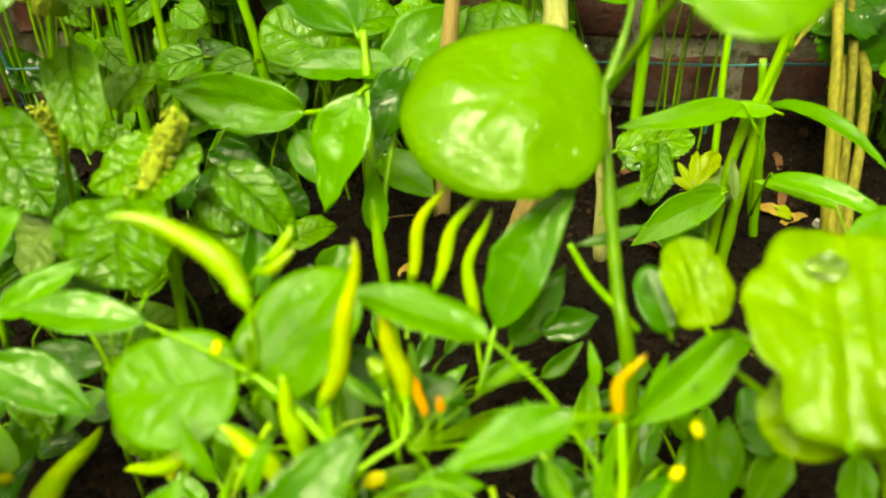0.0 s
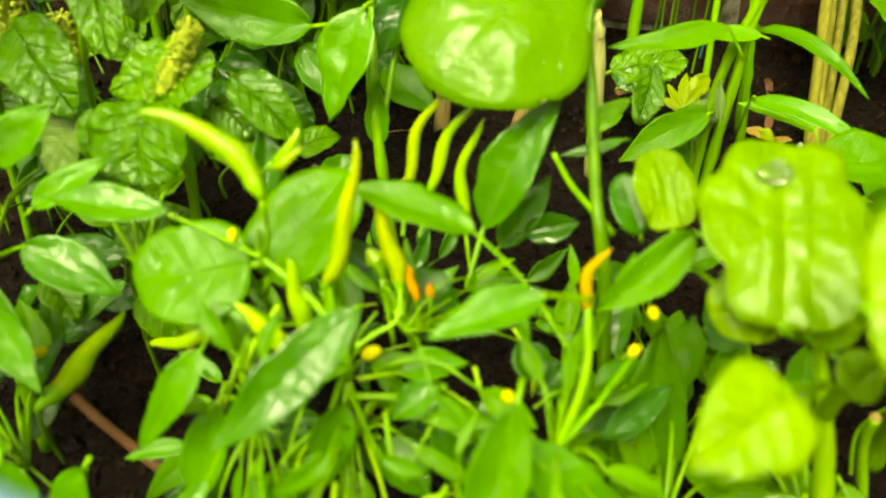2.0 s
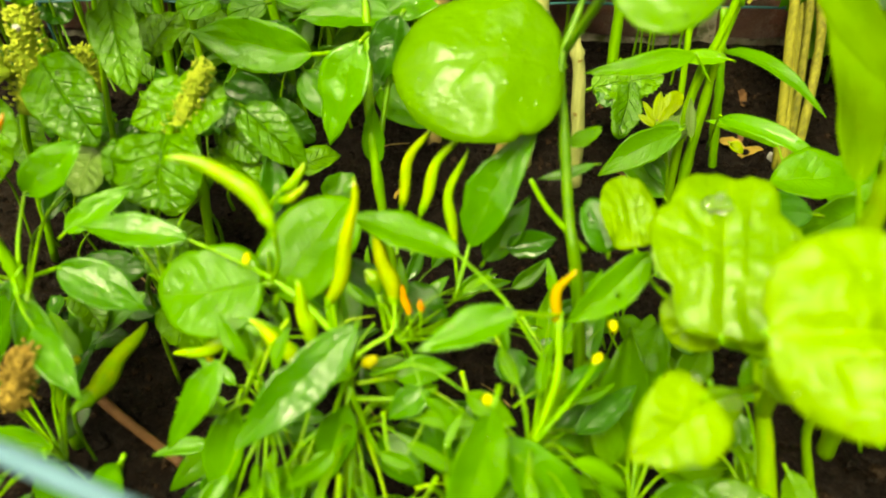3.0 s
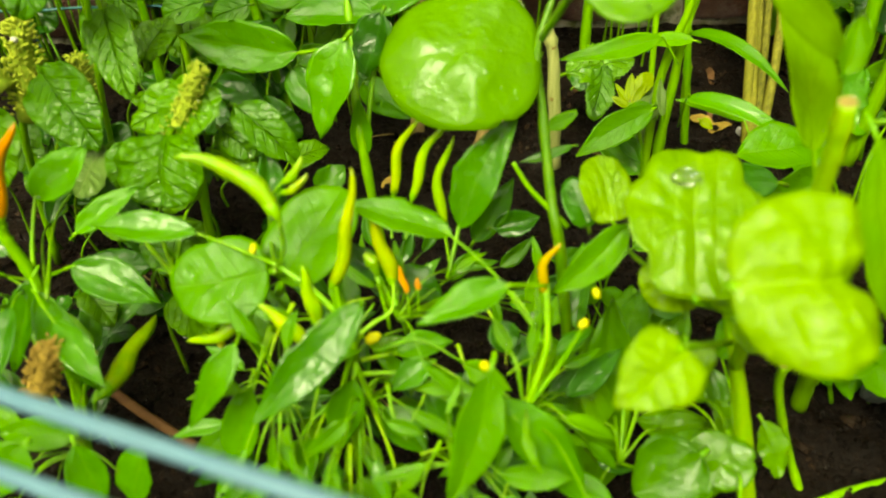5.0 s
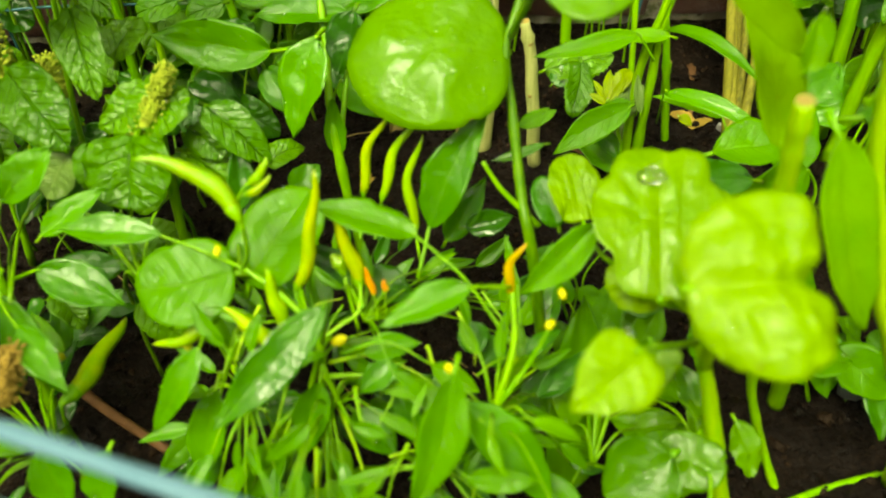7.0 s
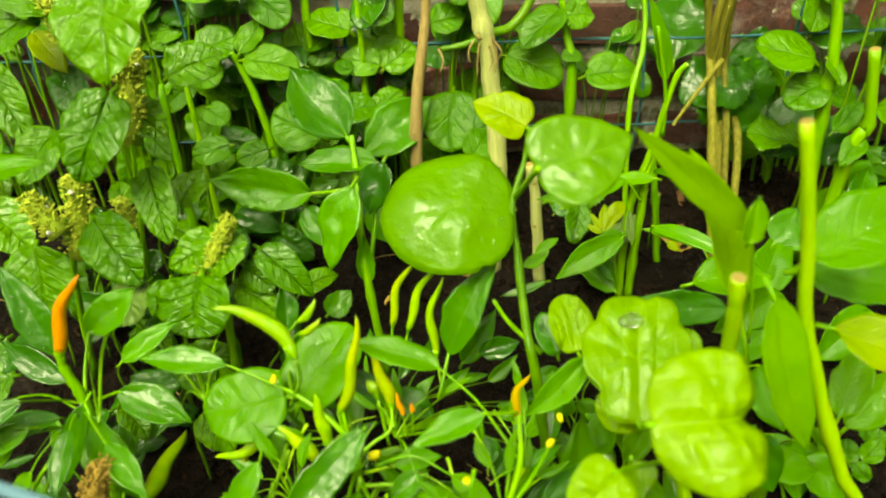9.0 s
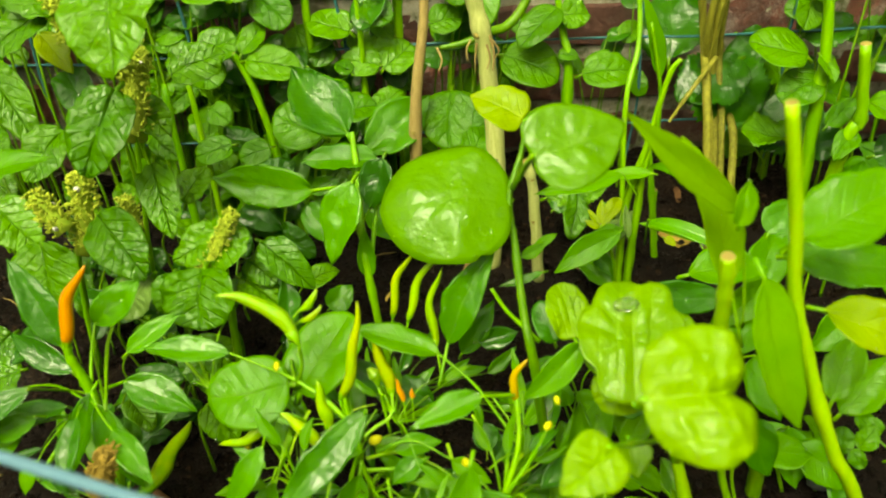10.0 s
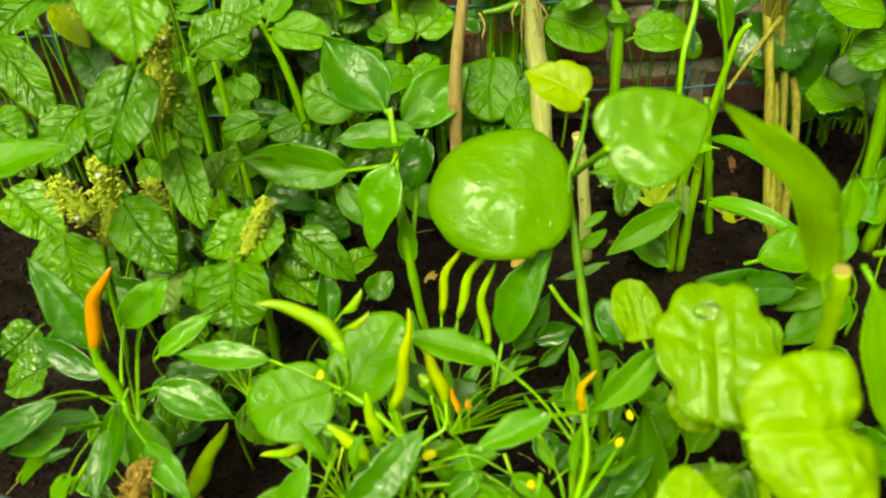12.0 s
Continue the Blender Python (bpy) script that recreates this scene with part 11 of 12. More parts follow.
leaf(ug2, "lance", (-0.1073, 0.2284, 0.1843), (-0.125, 0.2445, 0.2064), 0.0103, "long", 0.18, -12, stalk=[(-0.1025, 0.2247, 0.1752), (-0.0977, 0.221, 0.1401)])
leaf(ug2, "lance", (-0.0515, 0.169, 0.1207), (-0.0701, 0.1402, 0.1041), 0.0157, "long", 0.13, 25, stalk=[(-0.0509, 0.1918, 0.1435), (-0.0504, 0.2145, 0.1403)])
leaf(ug2, "lance", (0.0311, 0.2109, 0.127), (0.0063, 0.1904, 0.1118), 0.0121, "long", 0.05, -27, stalk=[(0.0374, 0.2029, 0.1514), (0.0438, 0.195, 0.1498)])
leaf(ug2, "long", (-0.0222, 0.2487, 0.1397), (-0.0229, 0.2295, 0.1277), 0.0061, "long", 0.09, -3, stalk=[(-0.0252, 0.2479, 0.1739), (-0.0283, 0.247, 0.182)])
leaf(ug2, "long", (-0.0664, 0.2259, 0.1778), (-0.0853, 0.2073, 0.1679), 0.0077, "long", 0.08, -3, stalk=[(-0.0605, 0.2299, 0.1861), (-0.0546, 0.234, 0.1685)])
leaf(ug2, "long", (-0.0563, 0.3591, 0.1204), (-0.0609, 0.3808, 0.1328), 0.0056, "long", 0.09, -27, stalk=[(-0.0423, 0.3031, 0.1642), (-0.0283, 0.247, 0.182)])
leaf(ug2, "long", (-0.0818, 0.1603, 0.163), (-0.074, 0.1439, 0.1516), 0.0047, "long", 0.17, -15, stalk=[(-0.0897, 0.1906, 0.1645), (-0.0977, 0.221, 0.1401)])
leaf(ug2, "long", (-0.0976, 0.1832, 0.1575), (-0.0991, 0.1723, 0.1398), 0.0046, "long", 0.13, -8, stalk=[(-0.0976, 0.2021, 0.1618), (-0.0977, 0.221, 0.1401)])
leaf(ug2, "long", (-0.0945, 0.2042, 0.1384), (-0.0974, 0.1853, 0.1183), 0.0060, "long", 0.23, 9, stalk=[(-0.0961, 0.2126, 0.1522), (-0.0977, 0.221, 0.1401)])
leaf(ug2, "long", (-0.0304, 0.2482, 0.125), (-0.0059, 0.2576, 0.1315), 0.0070, "long", 0.27, -1, stalk=[(-0.0404, 0.2313, 0.1456), (-0.0504, 0.2145, 0.1403)])
leaf(ug2, "long", (-0.0664, 0.1486, 0.1616), (-0.0694, 0.1328, 0.139), 0.0075, "long", 0.26, -23, stalk=[(-0.0584, 0.1816, 0.1639), (-0.0504, 0.2145, 0.1403)])
leaf(ug2, "long", (0.067, 0.3255, 0.1417), (0.0632, 0.3402, 0.1609), 0.0070, "long", 0.16, -1, stalk=[(0.0554, 0.2602, 0.1587), (0.0438, 0.195, 0.1498)])
leaf(ug2, "long", (-0.075, 0.3297, 0.1385), (-0.0885, 0.3544, 0.154), 0.0087, "long", 0.23, -4, stalk=[(-0.0648, 0.2819, 0.1665), (-0.0546, 0.234, 0.1685)])
leaf(ug2, "long", (-0.0011, 0.1812, 0.1758), (0.0075, 0.197, 0.1866), 0.0045, "long", 0.20, -10, stalk=[(0.0002, 0.1816, 0.1646), (0.0015, 0.182, 0.1274)])
leaf(ug2, "long", (-0.0212, 0.2055, 0.1454), (0.0104, 0.1938, 0.1324), 0.0095, "long", 0.09, 8, stalk=[(-0.0358, 0.21, 0.1558), (-0.0504, 0.2145, 0.1403)])
leaf(ug2, "long", (-0.0122, 0.1624, 0.1577), (-0.0429, 0.1575, 0.1525), 0.0072, "long", 0.08, 25, stalk=[(-0.0053, 0.1722, 0.1555), (0.0015, 0.182, 0.1274)])
leaf(ug2, "long", (-0.012, 0.2021, 0.1903), (0.0099, 0.1864, 0.1733), 0.0069, "long", 0.27, -20, stalk=[(-0.0201, 0.2245, 0.1992), (-0.0283, 0.247, 0.182)])
leaf(ug2, "long", (-0.0999, 0.3317, 0.1313), (-0.1348, 0.3496, 0.1517), 0.0116, "long", 0.21, 2, stalk=[(-0.0773, 0.2829, 0.1629), (-0.0546, 0.234, 0.1685)])
leaf(ug2, "long", (0.0332, 0.2502, 0.1691), (0.0239, 0.2722, 0.1885), 0.0069, "long", 0.22, 28, stalk=[(0.0385, 0.2226, 0.1724), (0.0438, 0.195, 0.1498)])
leaf(ug2, "long", (0.0116, 0.1814, 0.1513), (0.0272, 0.1932, 0.1604), 0.0054, "long", 0.06, 5, stalk=[(0.0065, 0.1817, 0.1523), (0.0015, 0.182, 0.1274)])
leaf(ug2, "long", (-0.0425, 0.2681, 0.1872), (-0.0637, 0.2817, 0.198), 0.0069, "long", 0.21, -27, stalk=[(-0.0354, 0.2576, 0.1976), (-0.0283, 0.247, 0.182)])
leaf(ug2, "long", (0.0071, 0.2916, 0.1766), (0.0281, 0.3014, 0.1836), 0.0053, "long", 0.27, -2, stalk=[(-0.0106, 0.2693, 0.1923), (-0.0283, 0.247, 0.182)])
leaf(ug2, "long", (-0.0139, 0.1327, 0.1998), (-0.0286, 0.1252, 0.1881), 0.0056, "long", 0.12, -22, stalk=[(-0.0062, 0.1574, 0.1766), (0.0015, 0.182, 0.1274)])
leaf(ug2, "long", (-0.0263, 0.2854, 0.1761), (-0.0311, 0.3022, 0.1947), 0.0065, "long", 0.24, -6, stalk=[(-0.0273, 0.2662, 0.1921), (-0.0283, 0.247, 0.182)])
leaf(ug2, "long", (-0.0904, 0.245, 0.1846), (-0.1227, 0.2507, 0.1922), 0.0093, "long", 0.07, -13, stalk=[(-0.0725, 0.2395, 0.1895), (-0.0546, 0.234, 0.1685)])
leaf(ug2, "long", (-0.1054, 0.3009, 0.1313), (-0.1298, 0.319, 0.1408), 0.0085, "long", 0.09, -9, stalk=[(-0.08, 0.2674, 0.1629), (-0.0546, 0.234, 0.1685)])
leaf(ug2, "long", (-0.0913, 0.2735, 0.1432), (-0.1165, 0.2765, 0.1453), 0.0069, "long", 0.23, -9, stalk=[(-0.073, 0.2537, 0.1688), (-0.0546, 0.234, 0.1685)])
leaf(ug2, "long", (0.056, 0.2381, 0.1328), (0.0752, 0.2557, 0.1496), 0.0073, "long", 0.21, 22, stalk=[(0.0499, 0.2166, 0.1543), (0.0438, 0.195, 0.1498)])
leaf(ug2, "long", (0.0199, 0.2284, 0.1205), (-0.0033, 0.2366, 0.1262), 0.0068, "long", 0.27, 20, stalk=[(0.0318, 0.2117, 0.1481), (0.0438, 0.195, 0.1498)])
leaf(ug2, "long", (0.07, 0.2528, 0.1941), (0.0836, 0.2787, 0.2104), 0.0077, "long", 0.14, -26, stalk=[(0.0569, 0.2239, 0.1849), (0.0438, 0.195, 0.1498)])
leaf(ug2, "long", (0.0387, 0.1524, 0.1892), (0.0454, 0.1392, 0.179), 0.0044, "long", 0.23, 17, stalk=[(0.0412, 0.1737, 0.1825), (0.0438, 0.195, 0.1498)])
leaf(ug2, "long", (0.0658, 0.2427, 0.1391), (0.0864, 0.2505, 0.1512), 0.0065, "long", 0.20, -10, stalk=[(0.0548, 0.2188, 0.1574), (0.0438, 0.195, 0.1498)])
leaf(ug2, "long", (0.0478, 0.2141, 0.1795), (0.0551, 0.2321, 0.2052), 0.0074, "long", 0.05, -24, stalk=[(0.0458, 0.2045, 0.1776), (0.0438, 0.195, 0.1498)])
stem(thn, [(0.2159, 0.572, 0.02), (0.2187, 0.572, 0.1338), (0.2201, 0.572, 0.1853), (0.2322, 0.585, 0.2312)], 0.0049, 0.0029, mat="stem")
stem(thn, [(0.263, 0.624, 0.02), (0.2483, 0.624, 0.1205), (0.2383, 0.637, 0.1967)], 0.0042, 0.0029, mat="stem")
leaf(thn, "long", (0.2306, 0.5887, 0.1834), (0.2946, 0.5117, 0.1856), 0.0165, mat="long", curl=.45, stalk=[(0.2281, 0.585, 0.167)])
leaf(thn, "long", (0.2168, 0.5234, 0.1555), (0.2951, 0.4557, 0.1527), 0.0160, mat="chili", curl=.35, stalk=[(0.2315, 0.572, 0.0896)])
leaf(thn, "long", (0.1991, 0.559, 0.1226), (0.1407, 0.5344, 0.1011), 0.0271, mat="long")
leaf(thn, "ovate", (0.1112, 0.572, 0.0913), (0.1366, 0.5835, 0.1013), 0.0120, mat="long")
leaf(thn, "long", (0.1748, 0.572, 0.0841), (0.1949, 0.5492, 0.0642), 0.0186, mat="chili")
leaf(thn, "lobed", (0.193, 0.598, 0.1097), (0.211, 0.6146, 0.1242), 0.0176, mat="yellow")
leaf(chc, "lance", (0.01, 0.221, 0.17), (0.037, 0.2081, 0.1587), 0.0144, mat="long")
leaf(chc, "lance", (-0.1042, 0.195, 0.0877), (-0.1151, 0.1773, 0.0722), 0.0175, mat="chili")
leaf(chc, "lance", (-0.1277, 0.221, 0.115), (-0.1433, 0.1951, 0.077), 0.0213, mat="chili")
leaf(chc, "lance", (-0.0847, 0.195, 0.0895), (-0.0835, 0.1732, 0.0705), 0.0210, mat="chili")
leaf(chc, "lance", (-0.0296, 0.182, 0.1006), (-0.0203, 0.1607, 0.082), 0.0169, mat="long")
pepper(chc, (-0.0871, 0.273, 0.2581), (-0.0734, 0.2761, 0.2688), 0.0025, mat="pod_yellow")
pepper(chc, (-0.0946, 0.312, 0.236), (-0.0833, 0.3165, 0.2515), 0.0033, mat="pod_green")
stem(chc, [(-0.054, 0.234, 0.1647), (-0.0454, 0.2431, 0.167), (-0.0222, 0.2509, 0.1693)], 0.0012, 0.0003, mat="stem", name="leaf_stalk")
stem(chc, [(-0.0516, 0.2353, 0.1584), (-0.0275, 0.2392, 0.1586), (-0.0035, 0.2314, 0.154), (0.0139, 0.2197, 0.1488)], 0.0015, 0.0003, mat="stem_pale", name="leaf_stalk")
stem(chc, [(-0.0482, 0.2327, 0.1485), (-0.0281, 0.2327, 0.1457), (-0.0082, 0.221, 0.1419), (0.0055, 0.2145, 0.1364)], 0.0010, 0.0003, mat="stem", name="leaf_stalk")
stem(chc, [(-0.0553, 0.2379, 0.1523), (-0.0465, 0.2158, 0.1412), (-0.0344, 0.1885, 0.1322), (-0.0286, 0.1651, 0.1274)], 0.0015, 0.0003, mat="stem_pale", name="leaf_stalk")
stem(chc, [(-0.0745, 0.221, 0.1583), (-0.0782, 0.1989, 0.153), (-0.0814, 0.1846, 0.1479)], 0.0012, 0.0003, mat="stem", name="leaf_stalk")
stem(chc, [(-0.0556, 0.182, 0.15), (-0.055, 0.1677, 0.1457), (-0.0552, 0.156, 0.1304)], 0.0014, 0.0003, mat="stem_pale", name="leaf_stalk")
stem(chc, [(-0.1087, 0.2119, 0.1469), (-0.0969, 0.2132, 0.1472), (-0.0852, 0.2106, 0.1456)], 0.0015, 0.0003, mat="stem", name="leaf_stalk")
stem(chc, [(0.0617, 0.2379, 0.1536), (0.0477, 0.2158, 0.1453), (0.0399, 0.208, 0.143)], 0.0012, 0.0003, mat="stem_pale", name="leaf_stalk")
stem(chc, [(0.0648, 0.2756, 0.1775), (0.0637, 0.2522, 0.1662), (0.0631, 0.2353, 0.1581)], 0.0012, 0.0003, mat="stem", name="leaf_stalk")
stem(chc, [(0.0662, 0.2496, 0.1394), (0.0778, 0.2587, 0.144), (0.0894, 0.2678, 0.1478)], 0.0016, 0.0004, mat="stem_pale", name="leaf_stalk")
stem(chc, [(0.0431, 0.2834, 0.1647), (0.0529, 0.2704, 0.1564), (0.0602, 0.2587, 0.1498)], 0.0011, 0.0004, mat="stem", name="leaf_stalk")
stem(chc, [(0.0263, 0.2587, 0.1734), (0.0352, 0.2431, 0.1657), (0.0351, 0.2275, 0.1596)], 0.0010, 0.0003, mat="stem_pale", name="leaf_stalk")
stem(chc, [(0.0361, 0.2249, 0.1533), (0.0469, 0.2327, 0.1558), (0.0615, 0.2379, 0.1567)], 0.0010, 0.0003, mat="stem", name="leaf_stalk")
stem(chc, [(0.0579, 0.2314, 0.134), (0.0739, 0.2418, 0.1368), (0.0862, 0.2509, 0.1417)], 0.0014, 0.0004, mat="stem_pale", name="leaf_stalk")
stem(chc, [(-0.1068, 0.2561, 0.1681), (-0.1118, 0.2366, 0.1602), (-0.1148, 0.2184, 0.1517)], 0.0016, 0.0003, mat="stem", name="leaf_stalk")
stem(chc, [(0.0072, 0.2522, 0.1505), (0.0127, 0.2366, 0.1434), (0.0206, 0.2288, 0.1396)], 0.0016, 0.0003, mat="stem_pale", name="leaf_stalk")
stem(chc, [(-0.0077, 0.2275, 0.1526), (-0.0142, 0.2145, 0.1475), (-0.0241, 0.195, 0.1424)], 0.0015, 0.0003, mat="stem", name="leaf_stalk")
stem(chc, [(-0.0175, 0.195, 0.1178), (-0.0073, 0.1976, 0.1186), (0.0046, 0.1989, 0.1176)], 0.0012, 0.0003, mat="stem_pale", name="leaf_stalk")
stem(chc, [(-0.045, 0.2795, 0.1609), (-0.0533, 0.2678, 0.1554), (-0.0574, 0.2522, 0.1482)], 0.0011, 0.0004, mat="stem", name="leaf_stalk")
stem(chc, [(-0.0909, 0.26, 0.1836), (-0.0995, 0.2418, 0.1776), (-0.1042, 0.221, 0.1694)], 0.0015, 0.0003, mat="stem_pale", name="leaf_stalk")
stem(chc, [(-0.0354, 0.2184, 0.1561), (-0.0315, 0.1989, 0.15), (-0.0238, 0.1846, 0.1474)], 0.0015, 0.0003, mat="stem", name="leaf_stalk")
stem(chc, [(-0.0671, 0.2249, 0.1404), (-0.0765, 0.208, 0.1335), (-0.0815, 0.1885, 0.1284)], 0.0014, 0.0003, mat="stem_pale", name="leaf_stalk")
stem(chc, [(-0.005, 0.1898, 0.1386), (-0.0133, 0.1729, 0.1347), (-0.0173, 0.1573, 0.1325)], 0.0015, 0.0003, mat="stem", name="leaf_stalk")
stem(chc, [(0.0404, 0.1755, 0.1269), (0.0321, 0.169, 0.1238), (0.0292, 0.1573, 0.122)], 0.0015, 0.0003, mat="stem_pale", name="leaf_stalk")
stem(chc, [(-0.1228, 0.273, 0.1717), (-0.1109, 0.2808, 0.1752), (-0.0944, 0.2912, 0.1821)], 0.0014, 0.0004, mat="stem", name="leaf_stalk")
stem(chc, [(-0.0734, 0.2639, 0.1608), (-0.061, 0.2743, 0.1671), (-0.0444, 0.2782, 0.1684)], 0.0011, 0.0004, mat="stem_pale", name="leaf_stalk")
leaf(thn, "ovate", (0.1806, 0.572, 0.1173), (0.1697, 0.587, 0.1305), 0.0089, mat="yellow")
leaf(thn, "ovate", (0.1818, 0.572, 0.1188), (0.1855, 0.5935, 0.1377), 0.0095, mat="yellow")
leaf(thn, "ovate", (0.1826, 0.5694, 0.1191), (0.1996, 0.5855, 0.1332), 0.0088, mat="yellow")
leaf(thn, "ovate", (0.179, 0.5694, 0.1162), (0.1647, 0.5767, 0.1226), 0.0082, mat="yellow")
leaf(thn, "ovate", (0.1847, 0.5668, 0.1178), (0.2006, 0.5741, 0.1242), 0.0075, mat="pale")
leaf(thn, "ovate", (0.1992, 0.559, 0.1072), (0.2111, 0.585, 0.1299), 0.0139, mat="pale")
leaf(thn, "ovate", (0.2568, 0.585, 0.0882), (0.2687, 0.5776, 0.0818), 0.0104, mat="yellow")
stem(thn, [(0.2092, 0.572, 0.02), (0.1949, 0.572, 0.0833), (0.1811, 0.572, 0.1197)], 0.0030, 0.0013, mat="stem")

leaf(thn, "ovate", (0.2053, 0.5427, 0.1215), (0.2039, 0.5630, 0.1493), 0.0090, mat="pale", fold=1.6, label="pale cream bud")

# ---- cords, litter and small things ----
def build_cord(name, label, points, radius, mat):
    cord = thing(name, label, "cord", points[0], "cords")
    stem(cord, points, radius, radius, mat, "strand")
    return cord


for dy, dz in ((0.0, 0.0), (-0.016, -0.018)):
    build_cord("garden_cord", "pale blue-grey plastic cord stretched across the front of the bed",
               [(-1.30, 0.55 + dy, 0.02), (-1.26, 0.537 + dy, 0.30 + dz), (-0.62, 0.273 + dy, 0.322 + dz), (-0.239, 0.116 + dy, 0.335 + dz), (-0.011, 0.022 + dy, 0.344 + dz), (0.30, -0.106 + dy, 0.352 + dz), (1.10, -0.436 + dy, 0.37 + dz), (1.14, -0.45 + dy, 0.02)], 0.003, "cord")


def on_ground(x, y, up=0.0):
    return Vector((x, y, ground_height(x, y) + up))


def litter(name, label, category, x, y, size, mat, squash=(1, 1, 1), rough=0.3, group="litter", up=0.4):
    bm = bmesh.new()
    lump(bm, (0, 0, 0), size, squash, 2, rough)
    low = min(v.co.z for v in bm.verts)
    ob = mesh_object(name, bm, M[mat], False)
    ob.matrix_basis = Matrix.Translation(on_ground(x, y, -low * (1 - 0.5 * up)))
    return tagged(ob, label, category, group)


def chip(name, label, category, x, y, length, width, turn, mat, group="litter", tilt=0.0):
    """A flat, ragged, slightly bent piece lying on the soil."""
    bm = bmesh.new()
    n = 8
    top, low = [], []
    for i in range(n + 1):
        s = i / n
        half = 0.5 * width * (0.55 + 0.45 * math.sin(math.pi * s)) * random.uniform(0.75, 1.15)
        h = 0.1 * length * math.sin(math.pi * s)
        for side in (-1, 1):
            top.append(bm.verts.new((s * length - length / 2, side * half, h + 0.0012)))
            low.append(bm.verts.new((s * length - length / 2, side * half * 0.92, h)))
    for i in range(n):
        a, b = 2 * i, 2 * i + 2
        bm.faces.new((top[a], top[b], top[b + 1], top[a + 1]))
        bm.faces.new((low[a], low[a + 1], low[b + 1], low[b]))
        bm.faces.new((top[a], low[a], low[b], top[b]))
        bm.faces.new((top[a + 1], top[b + 1], low[b + 1], low[a + 1]))
    bm.faces.new((top[0], top[1], low[1], low[0]))
    bm.faces.new((top[-1], top[-2], low[-2], low[-1]))
    ob = mesh_object(name, bm, M[mat], False)
    ob.matrix_basis = Matrix.Translation(on_ground(x, y, 0.001)) @ pose(0, 0, 0, tilt, 0, turn)
    return tagged(ob, label, category, group)


stick = thing("wooden_stick", "brown split wooden stick lying on the wet soil", "stick", on_ground(-0.258, 0.321), "litter")
stem(stick, [on_ground(-0.262, 0.323, 0.012), on_ground(-0.235, 0.302, 0.009), on_ground(-0.185, 0.265, 0.004)], 0.0042, 0.0036, "wood", "shaft")
for n, (x, y, size) in enumerate(((0.322, 0.632, 0.008), (0.332, 0.624, 0.006), (0.318, 0.520, 0.010), (0.331, 0.512, 0.011), (0.343, 0.518, 0.009), (0.352, 0.510, 0.008), (0.336, 0.527, 0.008), (0.361, 0.520, 0.006))):
    litter("shell_fragment", "small white shell fragment on dark soil", "shell", x, y, size, "shard", (1, 0.7, 0.35), 0.35)
litter("pebble", "grey rounded pebble half sunk in the soil", "stone", 0.330, 0.296, 0.017, "stone", (1, 0.8, 0.6), 0.12)
litter("pebble", "grey rounded pebble half sunk in the soil", "stone", 0.358, 0.262, 0.011, "stone", (1, 0.8, 0.6), 0.12)
chip("bark_chip", "reddish brown chip of bark on the soil", "bark", 0.315, 0.735, 0.036, 0.010, 80, "wood")
chip("bark_chip", "reddish brown chip of bark on the soil", "bark", 0.300, 0.672, 0.040, 0.009, 70, "wood")
chip("bark_chip", "reddish brown chip of bark on the soil", "bark", 0.158, 0.606, 0.026, 0.006, -25, "wood")
chip("bark_chip", "reddish brown chip of bark on the soil", "bark", 0.165, 0.720, 0.020, 0.012, 30, "wood")
chip("dead_leaf", "withered yellowish scrap of leaf on the soil", "leaf", 0.283, 0.648, 0.026, 0.018, -40, "withered")
chip("dead_leaf", "withered yellowish scrap of leaf on the soil", "leaf", 0.302, 0.640, 0.030, 0.012, 30, "withered")
chip("dead_leaf", "withered curled leaf leaning against a stem", "leaf", 0.047, 0.600, 0.050, 0.022, 75, "withered", tilt=25)
chip("dead_leaf", "withered yellowish scrap of leaf on the soil", "leaf", -0.050, 0.580, 0.022, 0.012, 60, "withered")
for n in range(16):
    x, y = random.uniform(-0.55, 0.5), random.uniform(0.2, 0.8)
    straw = thing("straw", "thin dry straw lying on the soil", "straw", on_ground(x, y), "litter")
    a, r = random.uniform(0, 6.28), random.uniform(0.012, 0.028)
    stem(straw, [on_ground(x - r * math.cos(a), y - r * math.sin(a), 0.001), on_ground(x, y, 0.004), on_ground(x + r * math.cos(a), y + r * math.sin(a), 0.001)], 0.0006, 0.0005, "dry", "stalk")

tie = thing("twist_tie", "white plastic tie knotted round the fence wire", "tie", (-0.172, 0.772, 0.36), "")
stem(tie, [(-0.172, 0.772, 0.366), (-0.186, 0.768, 0.350), (-0.187, 0.766, 0.325), (-0.178, 0.766, 0.308), (-0.166, 0.768, 0.309), (-0.170, 0.768, 0.335), (-0.176, 0.770, 0.364)], 0.0022, 0.0018, "white", "loop")
stem(tie, [(-0.180, 0.765, 0.309), (-0.170, 0.764, 0.304), (-0.158, 0.765, 0.307)], 0.0024, 0.0016, "white", "tail")


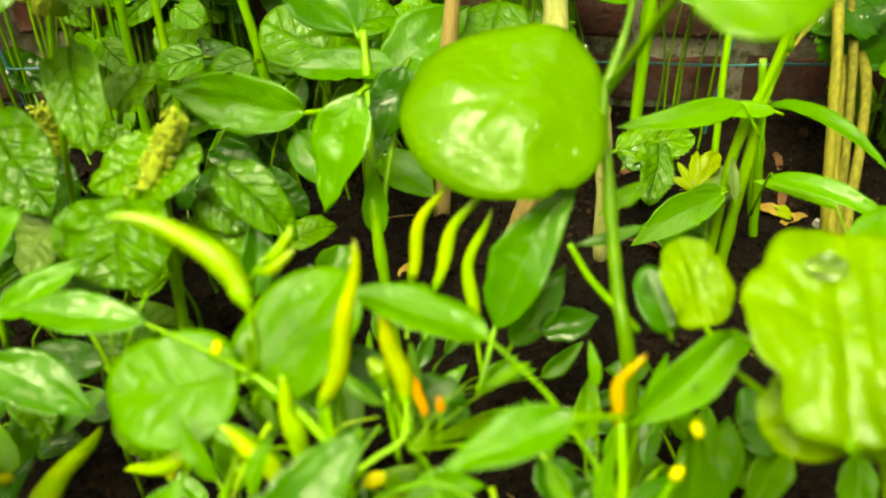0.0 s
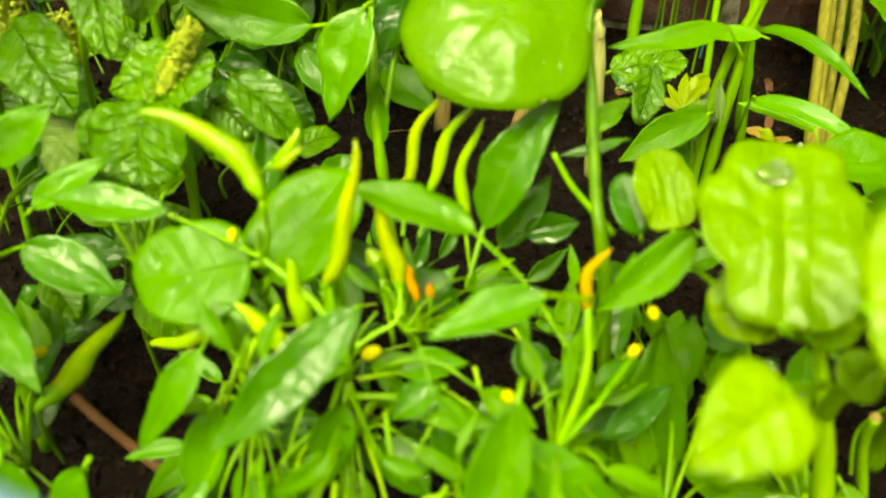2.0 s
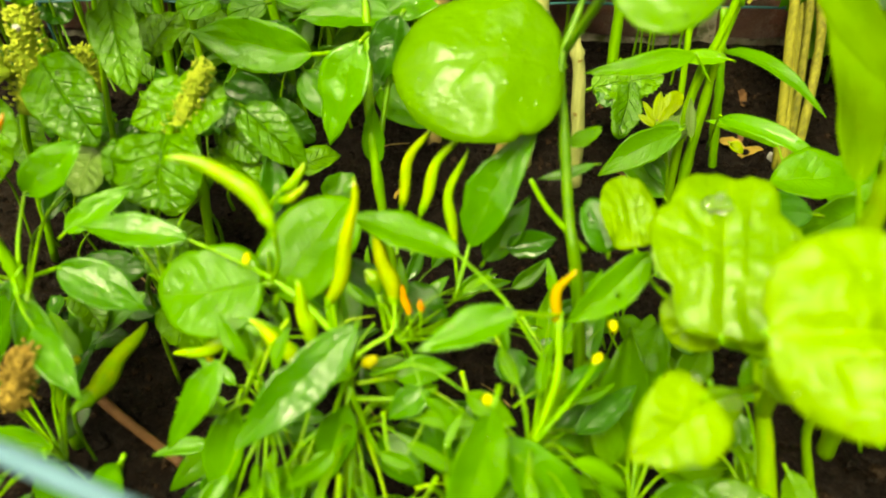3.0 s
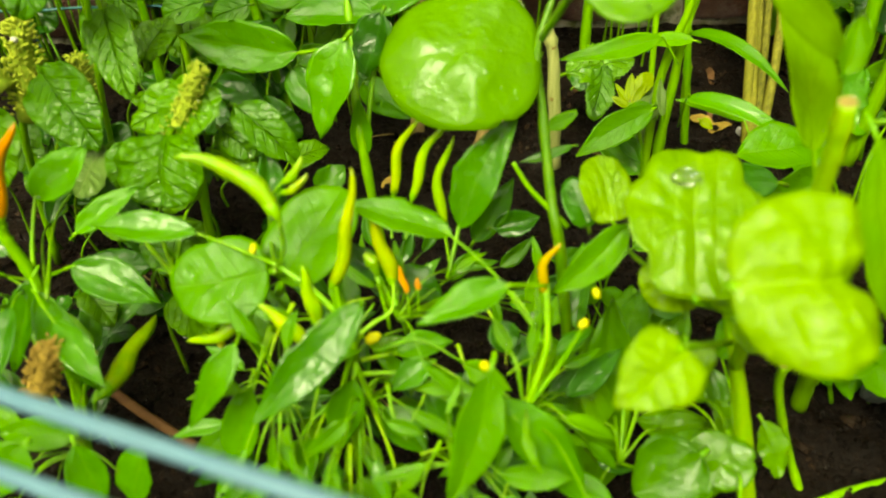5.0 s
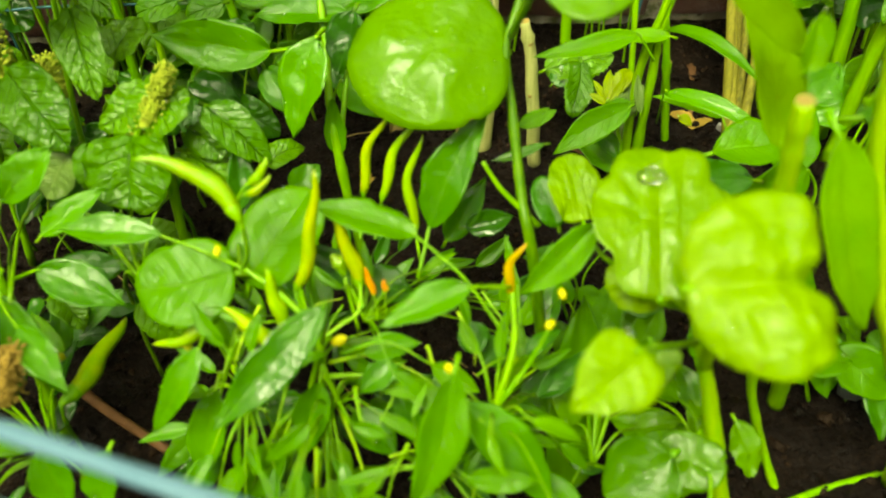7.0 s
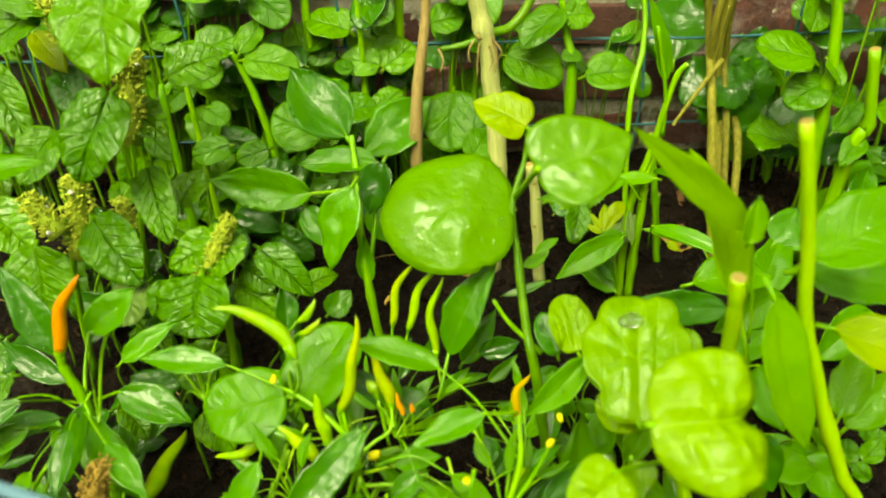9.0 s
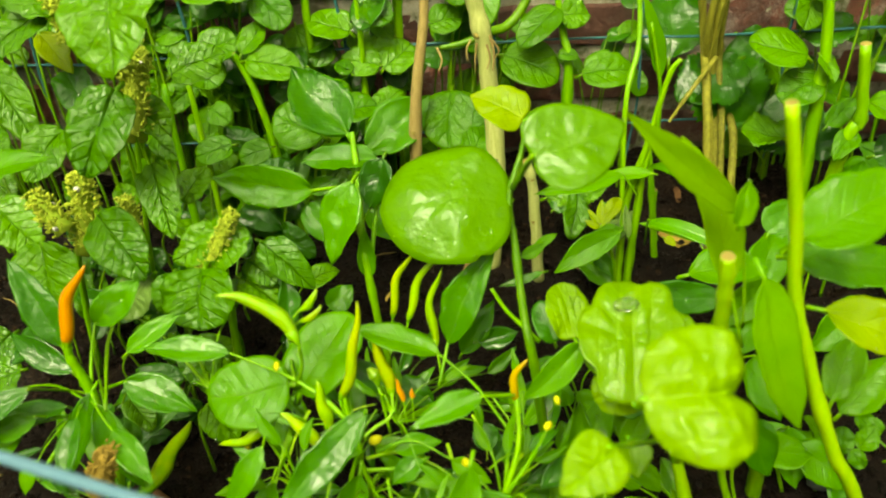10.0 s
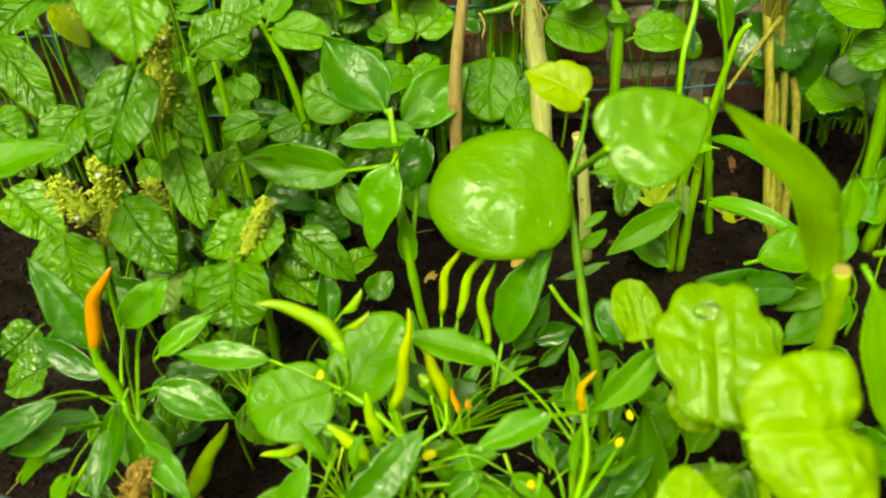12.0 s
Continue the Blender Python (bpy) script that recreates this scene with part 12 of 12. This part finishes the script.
def build_clods():
    """Crumbs of soil: too many to count."""
    spots = []
    for n in range(7000):
        x, y = random.uniform(-0.6, 0.6), random.uniform(0.12, 0.83)
        r = random.uniform(0.0009, 0.0045) * (1.8 if random.random() < 0.06 else 1)
        spots.append((on_ground(x, y, 0.3 * r), r, (1, 0.9, 0.7), Vector((random.uniform(-1, 1), random.uniform(-1, 1), 1)), 0))
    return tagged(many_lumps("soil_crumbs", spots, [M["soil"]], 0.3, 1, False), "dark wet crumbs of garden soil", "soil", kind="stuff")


build_clods()


def build_drops():
    """Rain on the leaves: too many to count."""
    mat, nodes, links, bsdf, out = material("rain_water")
    bsdf.inputs["Base Color"].default_value = (1, 1, 1, 1)
    bsdf.inputs["Roughness"].default_value, bsdf.inputs["IOR"].default_value, bsdf.inputs["Transmission Weight"].default_value = 0.02, 1.33, 1.0
    spots = [(at + normal * 0.25 * r, r, (1, 1, 0.6), normal, 0) for at, normal, r in DROPS]
    return tagged(many_lumps("rain_drops", spots, [mat], 0.04, 2), "clear rain drops beaded on the leaves", "water drops", kind="stuff")


build_drops()


def build_bead():
    """A large bead of rain lying in the cup of a crinkled leaf."""
    spots = [(Vector((0.1283, 0.2558, 0.2742)), 0.0085, (1.0, 0.55, 0.28), Vector((0.1, -0.55, 0.83)), 0)]
    return tagged(many_lumps("water_bead", spots, [bpy.data.materials["rain_water"]], 0.03, 3), "large clear bead of rain cupped in a crinkled leaf", "water drop")


build_bead()


# ---- bricks of the wall ----
def lay_bricks():
    meshes = []
    for k in range(8):
        bm = block((BRICK - JOINT, 0.1, COURSE - JOINT), 0.007, 0.0034)
        data = bpy.data.meshes.new("brick")
        bm.to_mesh(data)
        bm.free()
        data.materials.append(M["brick"])
        meshes.append(data)
    for row in range(16):
        for col in range(-9, 7):
            x = 0.2955 + BRICK * (col + (0.5 if row % 2 else 0.0)) + random.uniform(-0.003, 0.003)
            z = 0.05 + COURSE * (row - 0.5) + random.uniform(-0.0015, 0.0015)
            if abs(x) > 1.69:
                continue
            ob = new("brick", random.choice(meshes))
            ob.parent = wall
            ob.matrix_basis = pose(x, WALL_Y + 0.05 + random.uniform(-0.005, 0.002), z, random.uniform(-0.5, 0.5), random.uniform(-0.6, 0.6), 0)


lay_bricks()
